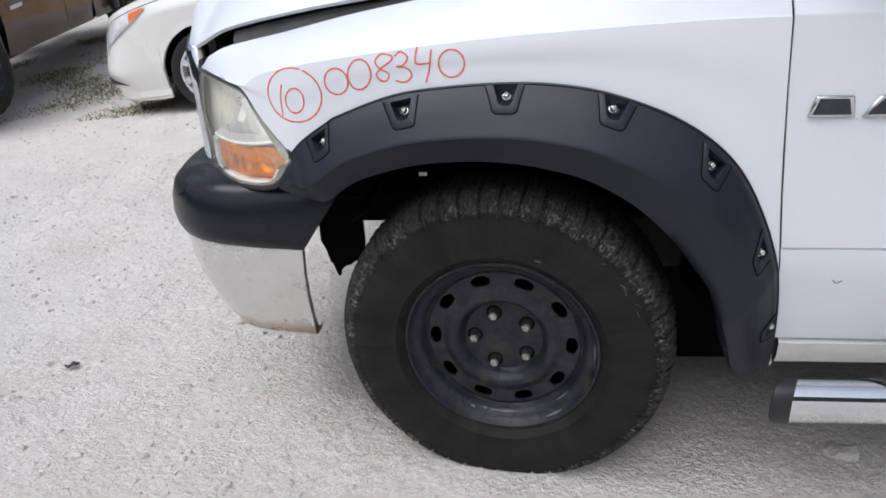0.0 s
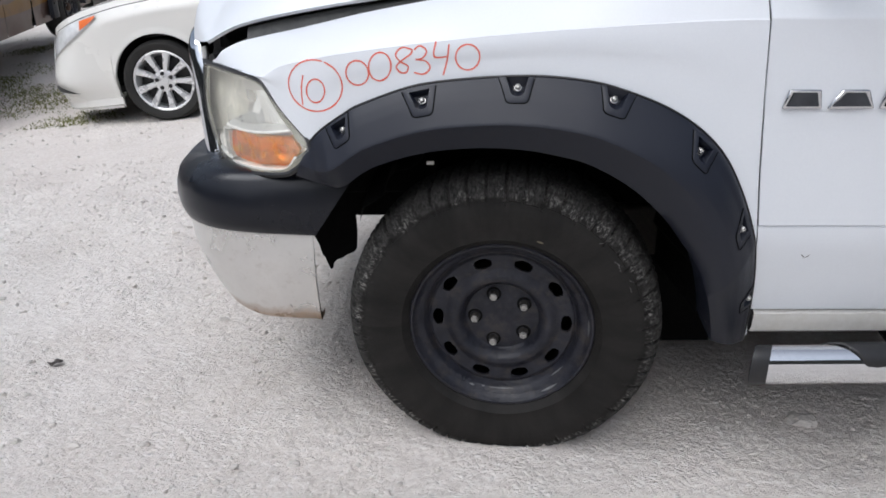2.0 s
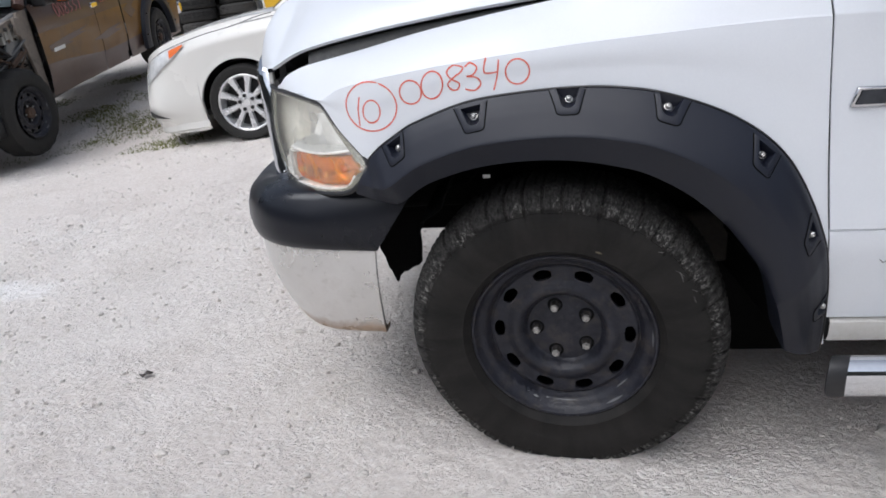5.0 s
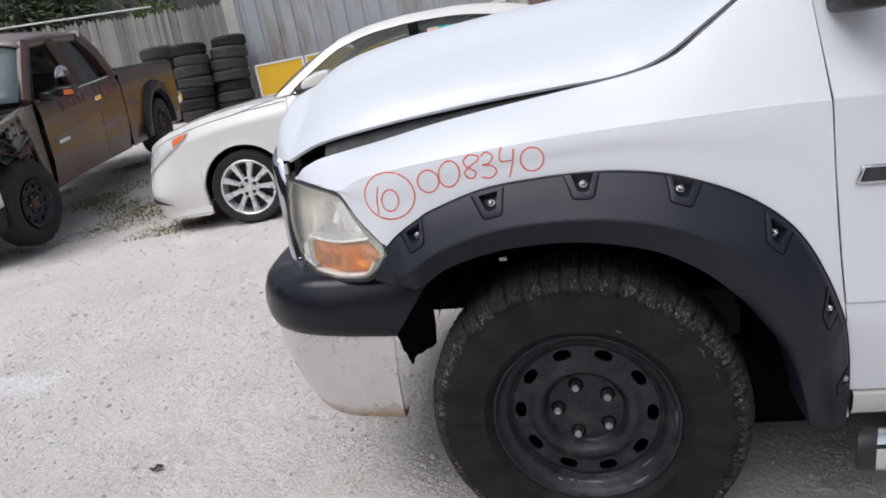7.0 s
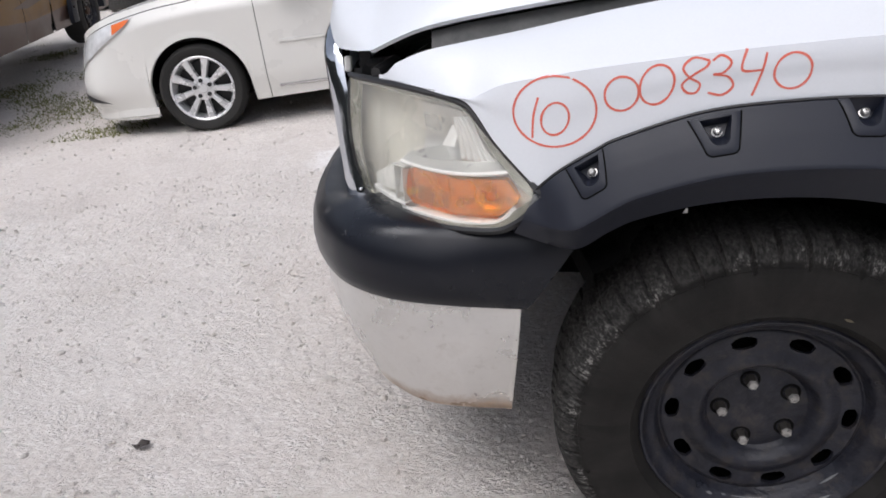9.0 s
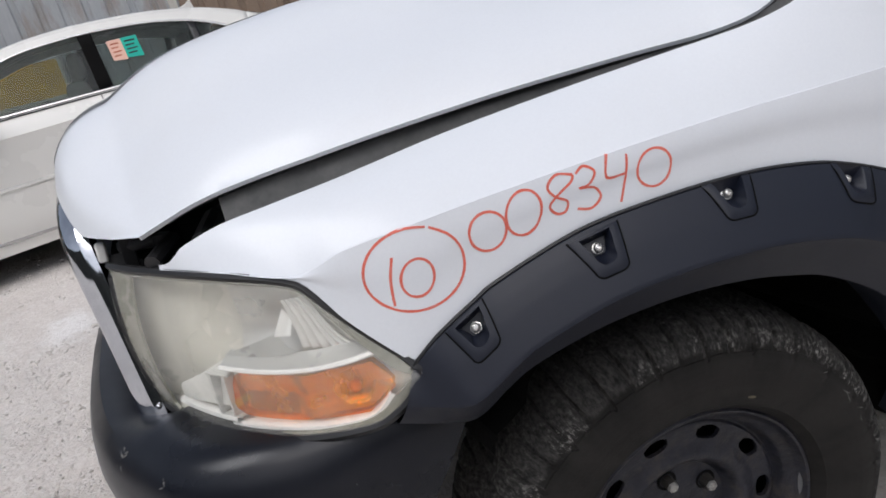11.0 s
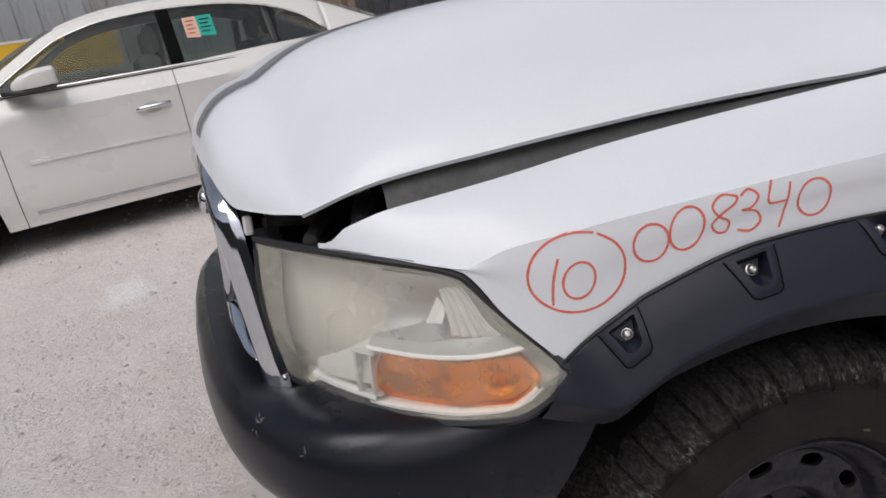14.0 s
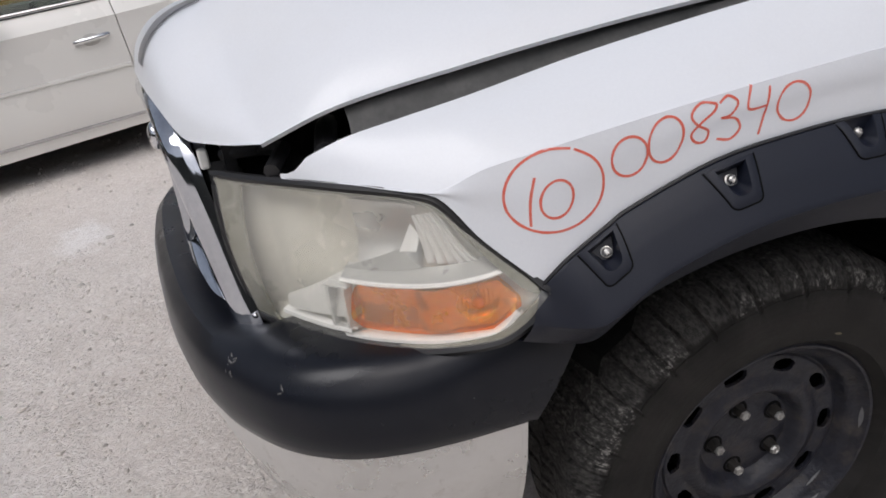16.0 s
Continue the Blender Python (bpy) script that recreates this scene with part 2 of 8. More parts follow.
CAR_GLASS = glass_material("tinted_car_glass", (0.05, 0.062, 0.062), 0.02, 0.72, through=(0.56, 0.63, 0.61))
SCREEN_GLASS = glass_material("sloping_screen_glass", (0.045, 0.055, 0.06), 0.03, 0.45, through=(0.70, 0.76, 0.75))
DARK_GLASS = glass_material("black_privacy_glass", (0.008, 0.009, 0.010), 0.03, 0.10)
LAMP_LENS = glass_material("hazed_headlamp_lens", (0.86, 0.85, 0.79), 0.10, 0.84, through=(0.97, 0.965, 0.93))
AMBER = glass_material("amber_lens", (0.95, 0.36, 0.01), 0.06, 0.86, through=(1.0, 0.515, 0.05))


def math_node(n, l, op, a, b=None, c=None):
    m = n.new("ShaderNodeMath")
    m.operation = op
    for k, v in enumerate((a, b, c)):
        if v is None:
            continue
        if isinstance(v, (int, float)):
            m.inputs[k].default_value = v
        else:
            l.new(v, m.inputs[k])
    return m.outputs[0]


def ground_material():
    m, n, l, p = shader("crushed_limestone_yard")
    v = coords(n, l)
    broad, mid, fine, grit, crust = (noise_node(n, l, v, s, d, r) for s, d, r in ((0.45, 5, 0.6), (2.7, 8, 0.68), (24, 7, 0.72), (150, 4, 0.7), (46, 8, 0.74)))
    col = blend(n, l, ramp(n, l, mid, 0.34, 0.66, 0, 1), (0.685, 0.628, 0.575), (0.765, 0.712, 0.664))
    col = blend(n, l, ramp(n, l, broad, 0.46, 0.68, 0, 0.7), col, (0.80, 0.765, 0.72))
    # Bump hollows darkened and crests paled here: relief shading put into the colour
    col = blend(n, l, ramp(n, l, fine, 0.36, 0.50, 0.20, 0), col, (0.48, 0.44, 0.395))
    col = blend(n, l, ramp(n, l, crust, 0.34, 0.45, 0.26, 0), col, (0.42, 0.385, 0.345))
    col = blend(n, l, ramp(n, l, crust, 0.54, 0.68, 0, 0.3), col, (0.82, 0.80, 0.775))
    col = blend(n, l, ramp(n, l, grit, 0.36, 0.48, 0.16, 0.0), col, (0.42, 0.39, 0.35))
    # clay-brown stain and trodden pale patches
    stain = noise_node(n, l, v, 1.1, 6, 0.7)
    col = blend(n, l, ramp(n, l, stain, 0.54, 0.74, 0, 0.4), col, (0.52, 0.46, 0.39))
    col = blend(n, l, ramp(n, l, noise_node(n, l, v, 0.8, 7, 0.75), 0.60, 0.68, 0, 0.6), col, (0.86, 0.835, 0.805))
    # two spills of pale dust
    pos = n.new("ShaderNodeSeparateXYZ")
    l.new(v, pos.inputs[0])
    ragged = math_node(n, l, "MULTIPLY", math_node(n, l, "SUBTRACT", noise_node(n, l, v, 9, 6, 0.7), 0.5), 2.2)
    for px, py, rx, ry in ((-1.30, 3.12, 0.16, 0.20), (-2.62, 1.27, 0.30, 0.13)):
        dx = math_node(n, l, "MULTIPLY", math_node(n, l, "SUBTRACT", pos.outputs[0], px), 1 / rx)
        dy = math_node(n, l, "MULTIPLY", math_node(n, l, "SUBTRACT", pos.outputs[1], py), 1 / ry)
        dist = math_node(n, l, "ADD", math_node(n, l, "SQRT", math_node(n, l, "ADD", math_node(n, l, "MULTIPLY", dx, dx), math_node(n, l, "MULTIPLY", dy, dy))), ragged)
        col = blend(n, l, ramp(n, l, dist, 0.5, 1.2, 0.75, 0.0), col, (0.90, 0.885, 0.865))
    # sparse small chips pressed into the crust
    vor = n.new("ShaderNodeTexVoronoi")
    vor.inputs["Scale"].default_value = 34
    l.new(v, vor.inputs["Vector"])
    sep = n.new("ShaderNodeSeparateColor")
    l.new(vor.outputs["Color"], sep.inputs[0])
    some = ramp(n, l, sep.outputs[0], 0.80, 0.84, 0, 1)
    chip = math_node(n, l, "MULTIPLY", some, ramp(n, l, vor.outputs["Distance"], 0.20, 0.30, 1, 0))
    col = blend(n, l, math_node(n, l, "MULTIPLY", chip, 0.28), col, blend(n, l, sep.outputs[1], (0.42, 0.405, 0.385), (0.80, 0.785, 0.765)))
    # crumbs of crushed stone, each with its own tone, drawn out a little across the yard
    v2 = coords(n, l, (1.0, 1.35, 1.0))
    warp = n.new("ShaderNodeVectorMath")
    warp.operation = "MULTIPLY_ADD"
    wob = n.new("ShaderNodeTexNoise")
    wob.inputs["Scale"].default_value = 40
    l.new(v2, wob.inputs["Vector"])
    l.new(wob.outputs["Color"], warp.inputs[0])
    warp.inputs[1].default_value = (0.016, 0.016, 0.016)
    l.new(v2, warp.inputs[2])
    crumbs = []
    for sc in (62, 130):
        cv = n.new("ShaderNodeTexVoronoi")
        cv.inputs["Scale"].default_value = sc
        l.new(warp.outputs[0], cv.inputs["Vector"])
        cs = n.new("ShaderNodeSeparateColor")
        l.new(cv.outputs["Color"], cs.inputs[0])
        crumbs.append((ramp(n, l, cv.outputs["Distance"], 0.05, 0.62, 1, 0), cs.outputs[0], cs.outputs[1]))
    col = blend(n, l, ramp(n, l, crumbs[0][1], 0.55, 1.0, 0, 0.30), col, (0.56, 0.515, 0.465))
    col = blend(n, l, ramp(n, l, crumbs[0][2], 0.55, 1.0, 0, 0.35), col, (0.90, 0.875, 0.84))
    col = blend(n, l, ramp(n, l, crumbs[1][1], 0.6, 1.0, 0, 0.24), col, (0.54, 0.495, 0.45))
    l.new(col, p.inputs["Base Color"])
    p.inputs["Roughness"].default_value = 0.97
    p.inputs["Specular IOR Level"].default_value = 0.12
    h = math_node(n, l, "MULTIPLY_ADD", crust, 1.7, fine)
    h = math_node(n, l, "MULTIPLY_ADD", grit, 0.35, h)
    h = math_node(n, l, "MULTIPLY_ADD", chip, 0.25, h)
    patchy = ramp(n, l, noise_node(n, l, v, 3.1, 5, 0.6), 0.40, 0.66, 0.12, 1.0)
    for k, amount in ((0, 1.5), (1, 0.7)):
        tall = math_node(n, l, "MULTIPLY", math_node(n, l, "MULTIPLY", crumbs[k][0], crumbs[k][2]), patchy)
        h = math_node(n, l, "MULTIPLY_ADD", tall, amount, h)
    bumped(n, l, p, h, 0.92, 0.008)
    return m


def tyre_material():
    """Smooth brown-black sidewall; greyer, scuffed shoulder and tread further out from the hub."""
    m, n, l, p = shader("worn_tyre")
    tc, sx, cb = n.new("ShaderNodeTexCoord"), n.new("ShaderNodeSeparateXYZ"), n.new("ShaderNodeCombineXYZ")
    l.new(tc.outputs["Object"], sx.inputs[0])
    r = math_node(n, l, "SQRT", math_node(n, l, "ADD", math_node(n, l, "MULTIPLY", sx.outputs[0], sx.outputs[0]), math_node(n, l, "MULTIPLY", sx.outputs[2], sx.outputs[2])))
    ang = math_node(n, l, "ARCTAN2", sx.outputs[2], sx.outputs[0])
    l.new(math_node(n, l, "MULTIPLY", ang, 0.38), cb.inputs[0])
    l.new(math_node(n, l, "MULTIPLY", r, 0.45), cb.inputs[1])
    l.new(math_node(n, l, "MULTIPLY", sx.outputs[1], 0.6), cb.inputs[2])
    v = cb.outputs[0]
    patch, streak, grain = noise_node(n, l, v, 14, 5, 0.65), noise_node(n, l, v, 150, 6, 0.75), noise_node(n, l, v, 420, 3, 0.7)
    rn = math_node(n, l, "MULTIPLY_ADD", math_node(n, l, "SUBTRACT", noise_node(n, l, v, 55, 3), 0.5), 0.020, r)
    side = blend(n, l, ramp(n, l, patch, 0.35, 0.65, 0, 1), (0.0090, 0.0084, 0.0078), (0.0180, 0.0166, 0.0152))
    tread = blend(n, l, ramp(n, l, streak, 0.35, 0.66, 0, 1), (0.008, 0.0078, 0.0076), (0.058, 0.0555, 0.052))
    col = blend(n, l, ramp(n, l, rn, 0.356, 0.364, 0, 1), side, tread)
    band = math_node(n, l, "MULTIPLY", ramp(n, l, rn, 0.352, 0.359, 0, 1), ramp(n, l, rn, 0.366, 0.384, 1, 0.2))
    scuff = math_node(n, l, "MULTIPLY", band, math_node(n, l, "MULTIPLY", ramp(n, l, streak, 0.53, 0.60, 0, 1), ramp(n, l, patch, 0.44, 0.58, 0, 0.75)))
    col = blend(n, l, scuff, col, (0.30, 0.29, 0.27))
    mark = math_node(n, l, "MULTIPLY", ramp(n, l, noise_node(n, l, v, 38, 8, 0.8), 0.69, 0.73, 0, 0.4), ramp(n, l, r, 0.36, 0.33, 0, 1))
    col = blend(n, l, mark, col, (0.10, 0.095, 0.085))
    l.new(col, p.inputs["Base Color"])
    l.new(ramp(n, l, rn, 0.340, 0.360, 0.62, 0.88), p.inputs["Roughness"])
    p.inputs["Specular IOR Level"].default_value = 0.20
    rings = math_node(n, l, "SINE", math_node(n, l, "MULTIPLY", r, 520))
    h = math_node(n, l, "MULTIPLY_ADD", rings, ramp(n, l, r, 0.262, 0.30, 0.0, 0.05), math_node(n, l, "MULTIPLY_ADD", streak, ramp(n, l, rn, 0.345, 0.360, 0.03, 0.9), grain))
    bumped(n, l, p, h, 0.35, 0.004)
    return m


def bumper_material():
    """Dulled, blotchy silver with rust creeping up from the lower edge."""
    m, n, l, p = shader("dulled_silver_steel")
    v = coords(n, l)
    a, b, c = noise_node(n, l, v, 6, 6, 0.6), noise_node(n, l, v, 38, 6, 0.7), noise_node(n, l, v, 12, 8, 0.7)
    col = blend(n, l, ramp(n, l, a, 0.32, 0.68, 0, 1), (0.60, 0.59, 0.565), (0.74, 0.73, 0.71))
    col = blend(n, l, ramp(n, l, b, 0.57, 0.72, 0, 0.4), col, (0.42, 0.395, 0.35))
    col = blend(n, l, ramp(n, l, c, 0.52, 0.74, 0, 0.35), col, (0.48, 0.45, 0.40))
    sx, tc = n.new("ShaderNodeSeparateXYZ"), n.new("ShaderNodeTexCoord")
    l.new(tc.outputs["Object"], sx.inputs[0])
    zn = math_node(n, l, "MULTIPLY_ADD", math_node(n, l, "SUBTRACT", c, 0.5), 0.09, sx.outputs[2])
    rust = ramp(n, l, zn, 0.362, 0.398, 0.9, 0.0)
    col = blend(n, l, rust, col, blend(n, l, b, (0.20, 0.115, 0.06), (0.42, 0.29, 0.18)))
    l.new(col, p.inputs["Base Color"])
    l.new(ramp(n, l, rust, 0, 1, 0.75, 0.1), p.inputs["Metallic"])
    l.new(ramp(n, l, a, 0.3, 0.7, 0.20, 0.38), p.inputs["Roughness"])
    bumped(n, l, p, b, 0.06, 0.004)
    return m


TYRE_RUBBER = tyre_material()
BUMPER = bumper_material()
GROUND = ground_material()


# ---------- mesh helpers ----------
def part(name, bm, material, parent=None, label="", smooth=True, solid=0.0, bevel=0.0):
    """One bmesh as one mesh object under a thing or a part. solid: wall thickness; bevel: rounded edges."""
    bmesh.ops.remove_doubles(bm, verts=bm.verts, dist=1e-5)
    bmesh.ops.recalc_face_normals(bm, faces=bm.faces)
    me = bpy.data.meshes.new(name)
    bm.to_mesh(me)
    bm.free()
    for f in me.polygons:
        f.use_smooth = smooth
    for mm in material if isinstance(material, (list, tuple)) else [material]:
        me.materials.append(mm)
    ob = new(name, me)
    if parent:
        ob.parent = parent
    if label:
        tagged(ob, label)
    if solid:
        md = ob.modifiers.new("thickness", "SOLIDIFY")
        md.thickness, md.offset = solid, 0.0
    if bevel:
        md = ob.modifiers.new("rounded", "BEVEL")
        md.width, md.segments, md.limit_method, md.angle_limit = bevel, 2, "ANGLE", radians(35)
        md.harden_normals = False
    if smooth:
        mark_sharp(me)
    return ob


def mark_sharp(me, angle=38):
    """Edges steeper than the angle stay hard."""
    t = bmesh.new()
    t.from_mesh(me)
    for e in t.edges:
        e.smooth = not (len(e.link_faces) == 2 and e.calc_face_angle(0.0) > radians(angle))
    t.to_mesh(me)
    t.free()


def thing(name, m, label, category, group=""):
    ob = new(name)
    ob.empty_display_size = 0.2
    ob.matrix_world = m
    return tagged(ob, label, category, group)


def curve_fn(pts):
    """A smooth monotone curve through (x, value) pairs."""
    xs, ys = np.array(pts, float).T
    h = np.diff(xs)
    d = np.diff(ys) / h
    m = np.zeros(len(xs))
    m[0], m[-1] = d[0], d[-1]
    for i in range(1, len(xs) - 1):
        if d[i - 1] * d[i] > 0:
            w1, w2 = 2 * h[i] + h[i - 1], h[i] + 2 * h[i - 1]
            m[i] = (w1 + w2) / (w1 / d[i - 1] + w2 / d[i])

    def f(x):
        x = min(max(x, xs[0]), xs[-1])
        i = min(int(np.searchsorted(xs, x, side="right")) - 1, len(xs) - 2)
        t = (x - xs[i]) / h[i]
        return float((2 * t**3 - 3 * t**2 + 1) * ys[i] + (t**3 - 2 * t**2 + t) * h[i] * m[i] + (-2 * t**3 + 3 * t**2) * ys[i + 1] + (t**3 - t**2) * h[i] * m[i + 1])

    return f


def spline(pts, n, closed=False):
    """n points along a Catmull-Rom curve through pts."""
    p = [Vector(q) for q in pts]
    k = len(p)
    spans = k if closed else k - 1
    out = []
    for j in range(n):
        u = j / (n if closed else n - 1) * spans
        i = min(int(u), spans - 1)
        t = u - i
        g = (lambda a: p[a % k]) if closed else (lambda a: p[min(max(a, 0), k - 1)])
        a, b, c, d = g(i - 1), g(i), g(i + 1), g(i + 2)
        out.append(0.5 * (2 * b + (c - a) * t + (2 * a - 5 * b + 4 * c - d) * t * t + (3 * b - a - 3 * c + d) * t**3))
    return out


def grid(bm, rows, closed_u=False, closed_v=False, skip=None):
    """Faces between rows of points."""
    vs = [[bm.verts.new(p) for p in row] for row in rows]
    nu, nv = len(vs), len(vs[0])
    for i in range(nu if closed_u else nu - 1):
        for j in range(nv if closed_v else nv - 1):
            if skip and skip(i, j):
                continue
            q = (vs[i][j], vs[(i + 1) % nu][j], vs[(i + 1) % nu][(j + 1) % nv], vs[i][(j + 1) % nv])
            try:
                bm.faces.new(q)
            except ValueError:
                pass
    return vs


def box(bm, lo, hi, m=None):
    r = bmesh.ops.create_cube(bm, size=1)["verts"]
    size, mid = Vector(hi) - Vector(lo), (Vector(hi) + Vector(lo)) / 2
    for v in r:
        v.co = Vector((v.co.x * size.x, v.co.y * size.y, v.co.z * size.z)) + mid
        if m:
            v.co = m @ v.co
    return r


def boxes(*pairs):
    bm = bmesh.new()
    for lo, hi in pairs:
        box(bm, lo, hi)
    return bm


def revolve(profile, n, start=0.0, radius=None):
    """Turn (radius, y) points round the y axis. radius(k, r, y) may change the radius at step k."""
    bm = bmesh.new()
    rows = []
    for k in range(n):
        a = start + 2 * math.pi * k / n
        rows.append([((radius(k, r, y) if radius else r) * math.cos(a), y, (radius(k, r, y) if radius else r) * math.sin(a)) for r, y in profile])
    grid(bm, rows, closed_u=True)
    return bm


def tube(bm, pts, r, sides=8, flat=None, cap=True):
    """A rod along pts. flat: squash factor along its second axis."""
    pts = [Vector(p) for p in pts]
    rows = []
    up = Vector((0, 0, 1))
    for i, p in enumerate(pts):
        t = (pts[min(i + 1, len(pts) - 1)] - pts[max(i - 1, 0)]).normalized()
        a = t.cross(up)
        if a.length < 1e-3:
            a = t.cross(Vector((1, 0, 0)))
        a.normalize()
        b = t.cross(a).normalized()
        rr = r[i] if isinstance(r, (list, tuple)) else r
        rows.append([p + a * rr * math.cos(2 * math.pi * k / sides) + b * rr * (flat or 1) * math.sin(2 * math.pi * k / sides) for k in range(sides)])
    vs = grid(bm, rows, closed_v=True)
    if cap:
        bm.faces.new(vs[0][::-1])
        bm.faces.new(vs[-1])


def plate(bm, outline, thickness, axis=1):
    """A flat outline pushed out along an axis."""
    a = [bm.verts.new(p) for p in outline]
    off = [0, 0, 0]
    off[axis] = thickness
    b = [bm.verts.new(Vector(p) + Vector(off)) for p in outline]
    k = len(a)
    bm.faces.new(a)
    bm.faces.new(b[::-1])
    for i in range(k):
        bm.faces.new((a[i], b[i], b[(i + 1) % k], a[(i + 1) % k]))


def smoothstep(a, b, x):
    t = min(max((x - a) / (b - a), 0.0), 1.0)
    return t * t * (3 - 2 * t)


# ---------- the ground: level under the truck, rising towards the back ----------
def ground_height(x, y):
    xc = min(max(x, -14.0), 3.0)
    across = (0.105 if xc > -2.45 else 0.07) * (xc + 2.45)
    ramp_y = min(max(y - 4.3, 0.0), 11.0)
    ease = ramp_y - 0.6 * (1 - math.exp(-ramp_y / 0.6))
    return smoothstep(0.9, 4.4, y) * (0.15 + across) + 0.15 * ease + 0.022 * math.exp(-(x * x + y * y) / 0.5)


def crust_height(x, y):
    """Uneven trodden crust: hollows, clods and crumbs."""
    if not (-12 < x < 8 and -5 < y < 12):
        return 0.0
    z = 0.012 * noise.noise(Vector((x * 0.9, y * 0.9, 0))) + 0.006 * noise.noise(Vector((x * 5, y * 5, 3))) + 0.004 * noise.noise(Vector((x * 13, y * 13, 7)))
    if -3.3 < x < 1.4 and -1.2 < y < 2.6:
        clod = noise.noise(Vector((x * 21, y * 21, 11)))
        rough = 0.6 + 0.6 * noise.noise(Vector((x * 1.7, y * 1.7, 5)))
        z += rough * (0.0065 * max(clod, -0.25) + 0.0095 * abs(noise.noise(Vector((x * 34, y * 34, 17)))) + 0.0045 * noise.noise(Vector((x * 55, y * 55, 23))))
    return z


def build_ground():
    def steps(lo, hi, n0, n1, f0, f1, coarse, fine):
        inner = np.concatenate([np.arange(n0, f0, coarse), np.arange(f0, f1, fine), np.arange(f1, n1 + 1e-6, coarse)])
        left = n0 - np.geomspace(coarse, n0 - lo, 26)[::-1]
        right = n1 + np.geomspace(coarse, hi - n1, 26)
        return np.concatenate([left, inner, right])
    xs, ys = steps(-900, 900, -4.0, 2.5, -2.9, 1.25, 0.05, 0.0082), steps(-900, 900, -2.0, 5.0, -1.1, 2.3, 0.05, 0.0082)
    verts = [(x, y, ground_height(x, y) + crust_height(x, y)) for x in xs for y in ys]
    k = len(ys)
    faces = [(i * k + j, (i + 1) * k + j, (i + 1) * k + j + 1, i * k + j + 1) for i in range(len(xs) - 1) for j in range(k - 1)]
    me = bpy.data.meshes.new("ground")
    me.from_pydata(verts, [], faces)
    me.polygons.foreach_set("use_smooth", [True] * len(me.polygons))
    me.materials.append(GROUND)
    tagged(new("ground", me), "pale dusty crushed limestone yard with loose chips", "ground", kind="structure")


build_ground()

# ---------- the white pickup truck: x runs to its rear, y to its far side, origin under the near front hub ----------
truck = thing("pickup_truck", Matrix(), "white pickup truck with black flares, its hood ajar and bumper dulled", "truck")
MID = 0.86

fender_y = curve_fn([(-0.76, 0.265), (-0.727, 0.213), (-0.65, 0.112), (-0.572, 0.037), (-0.5, -0.004), (-0.431, -0.034), (-0.28, -0.068), (-0.094, -0.102), (0.05, -0.125), (0.25, -0.155), (0.53, -0.178), (0.9, -0.182), (4.5, -0.182)])
fender_low = curve_fn([(-0.735, 1.014), (-0.66, 1.008), (-0.572, 0.991), (-0.52, 0.925), (-0.449, 0.850)])
crease_z = curve_fn([(-0.74, 1.012), (-0.66, 1.008), (-0.572, 0.996), (-0.51, 1.022), (-0.43, 1.041), (-0.28, 1.064), (-0.1, 1.086), (0.1, 1.104), (0.5, 1.125), (5.0, 1.125)])
top_y = curve_fn([(-0.735, 0.205), (-0.686, 0.178), (-0.638, 0.153), (-0.568, 0.127), (-0.484, 0.102), (-0.32, 0.06), (-0.164, 0.018), (0.0, -0.028), (0.134, -0.072), (0.204, -0.085), (0.282, -0.082), (0.36, -0.07), (0.5, -0.05), (0.6, -0.03)])
top_z = curve_fn([(-0.735, 1.020), (-0.686, 1.044), (-0.638, 1.064), (-0.568, 1.080), (-0.484, 1.097), (-0.32, 1.133), (-0.164, 1.161), (0.0, 1.187), (0.134, 1.210), (0.204, 1.232), (0.282, 1.286), (0.36, 1.345), (0.5, 1.44), (0.6, 1.47)])


def side_y(x, z):
    """The body's side surface."""
    y = fender_y(x)
    if z < 0.66:
        y += 0.25 * (0.66 - z) ** 1.0 * smoothstep(0.2, 0.5, x)
    return y


# stations along the wheel arch: outer edge and inner lip of the flare, in side view
FLARE_EDGE = [(-0.458, 0.846), (-0.446, 0.861), (-0.416, 0.889), (-0.364, 0.924), (-0.328, 0.944), (-0.211, 0.986), (-0.089, 1.004), (0.031, 1.011), (0.125, 1.006), (0.205, 0.991), (0.308, 0.954), (0.388, 0.906), (0.446, 0.847), (0.494, 0.763), (0.530, 0.672), (0.554, 0.578), (0.570, 0.47), (0.576, 0.385)]
FLARE_LIP = [(-0.486, 0.783), (-0.43, 0.766), (-0.385, 0.765), (-0.335, 0.80), (-0.29, 0.823), (-0.19, 0.855), (-0.08, 0.870), (0.02, 0.871), (0.105, 0.860), (0.175, 0.842), (0.26, 0.798), (0.33, 0.74), (0.38, 0.68), (0.422, 0.62), (0.450, 0.555), (0.474, 0.49), (0.494, 0.43), (0.507, 0.385)]
edge_pts = spline([(x, 0, z) for x, z in FLARE_EDGE], 161)
lip_pts = spline([(x, 0, z) for x, z in FLARE_LIP], 161)


hard_section = [[-0.03, 0.0, 0.01, 0.15, 0.3, 0.55, 0.664, 0.676, 0.70, 0.8, 0.9, 1.0, 1.10], [0.012, -0.001, -0.008, -0.021, -0.033, -0.050, -0.0575, -0.0575, -0.054, -0.042, -0.030, -0.018, -0.006]]
round_section = curve_fn([(-0.03, 0.012), (0.0, -0.001), (0.01, -0.008), (0.2, -0.030), (0.4, -0.047), (0.56, -0.054), (0.70, -0.053), (0.85, -0.044), (1.0, -0.026), (1.10, -0.008)])


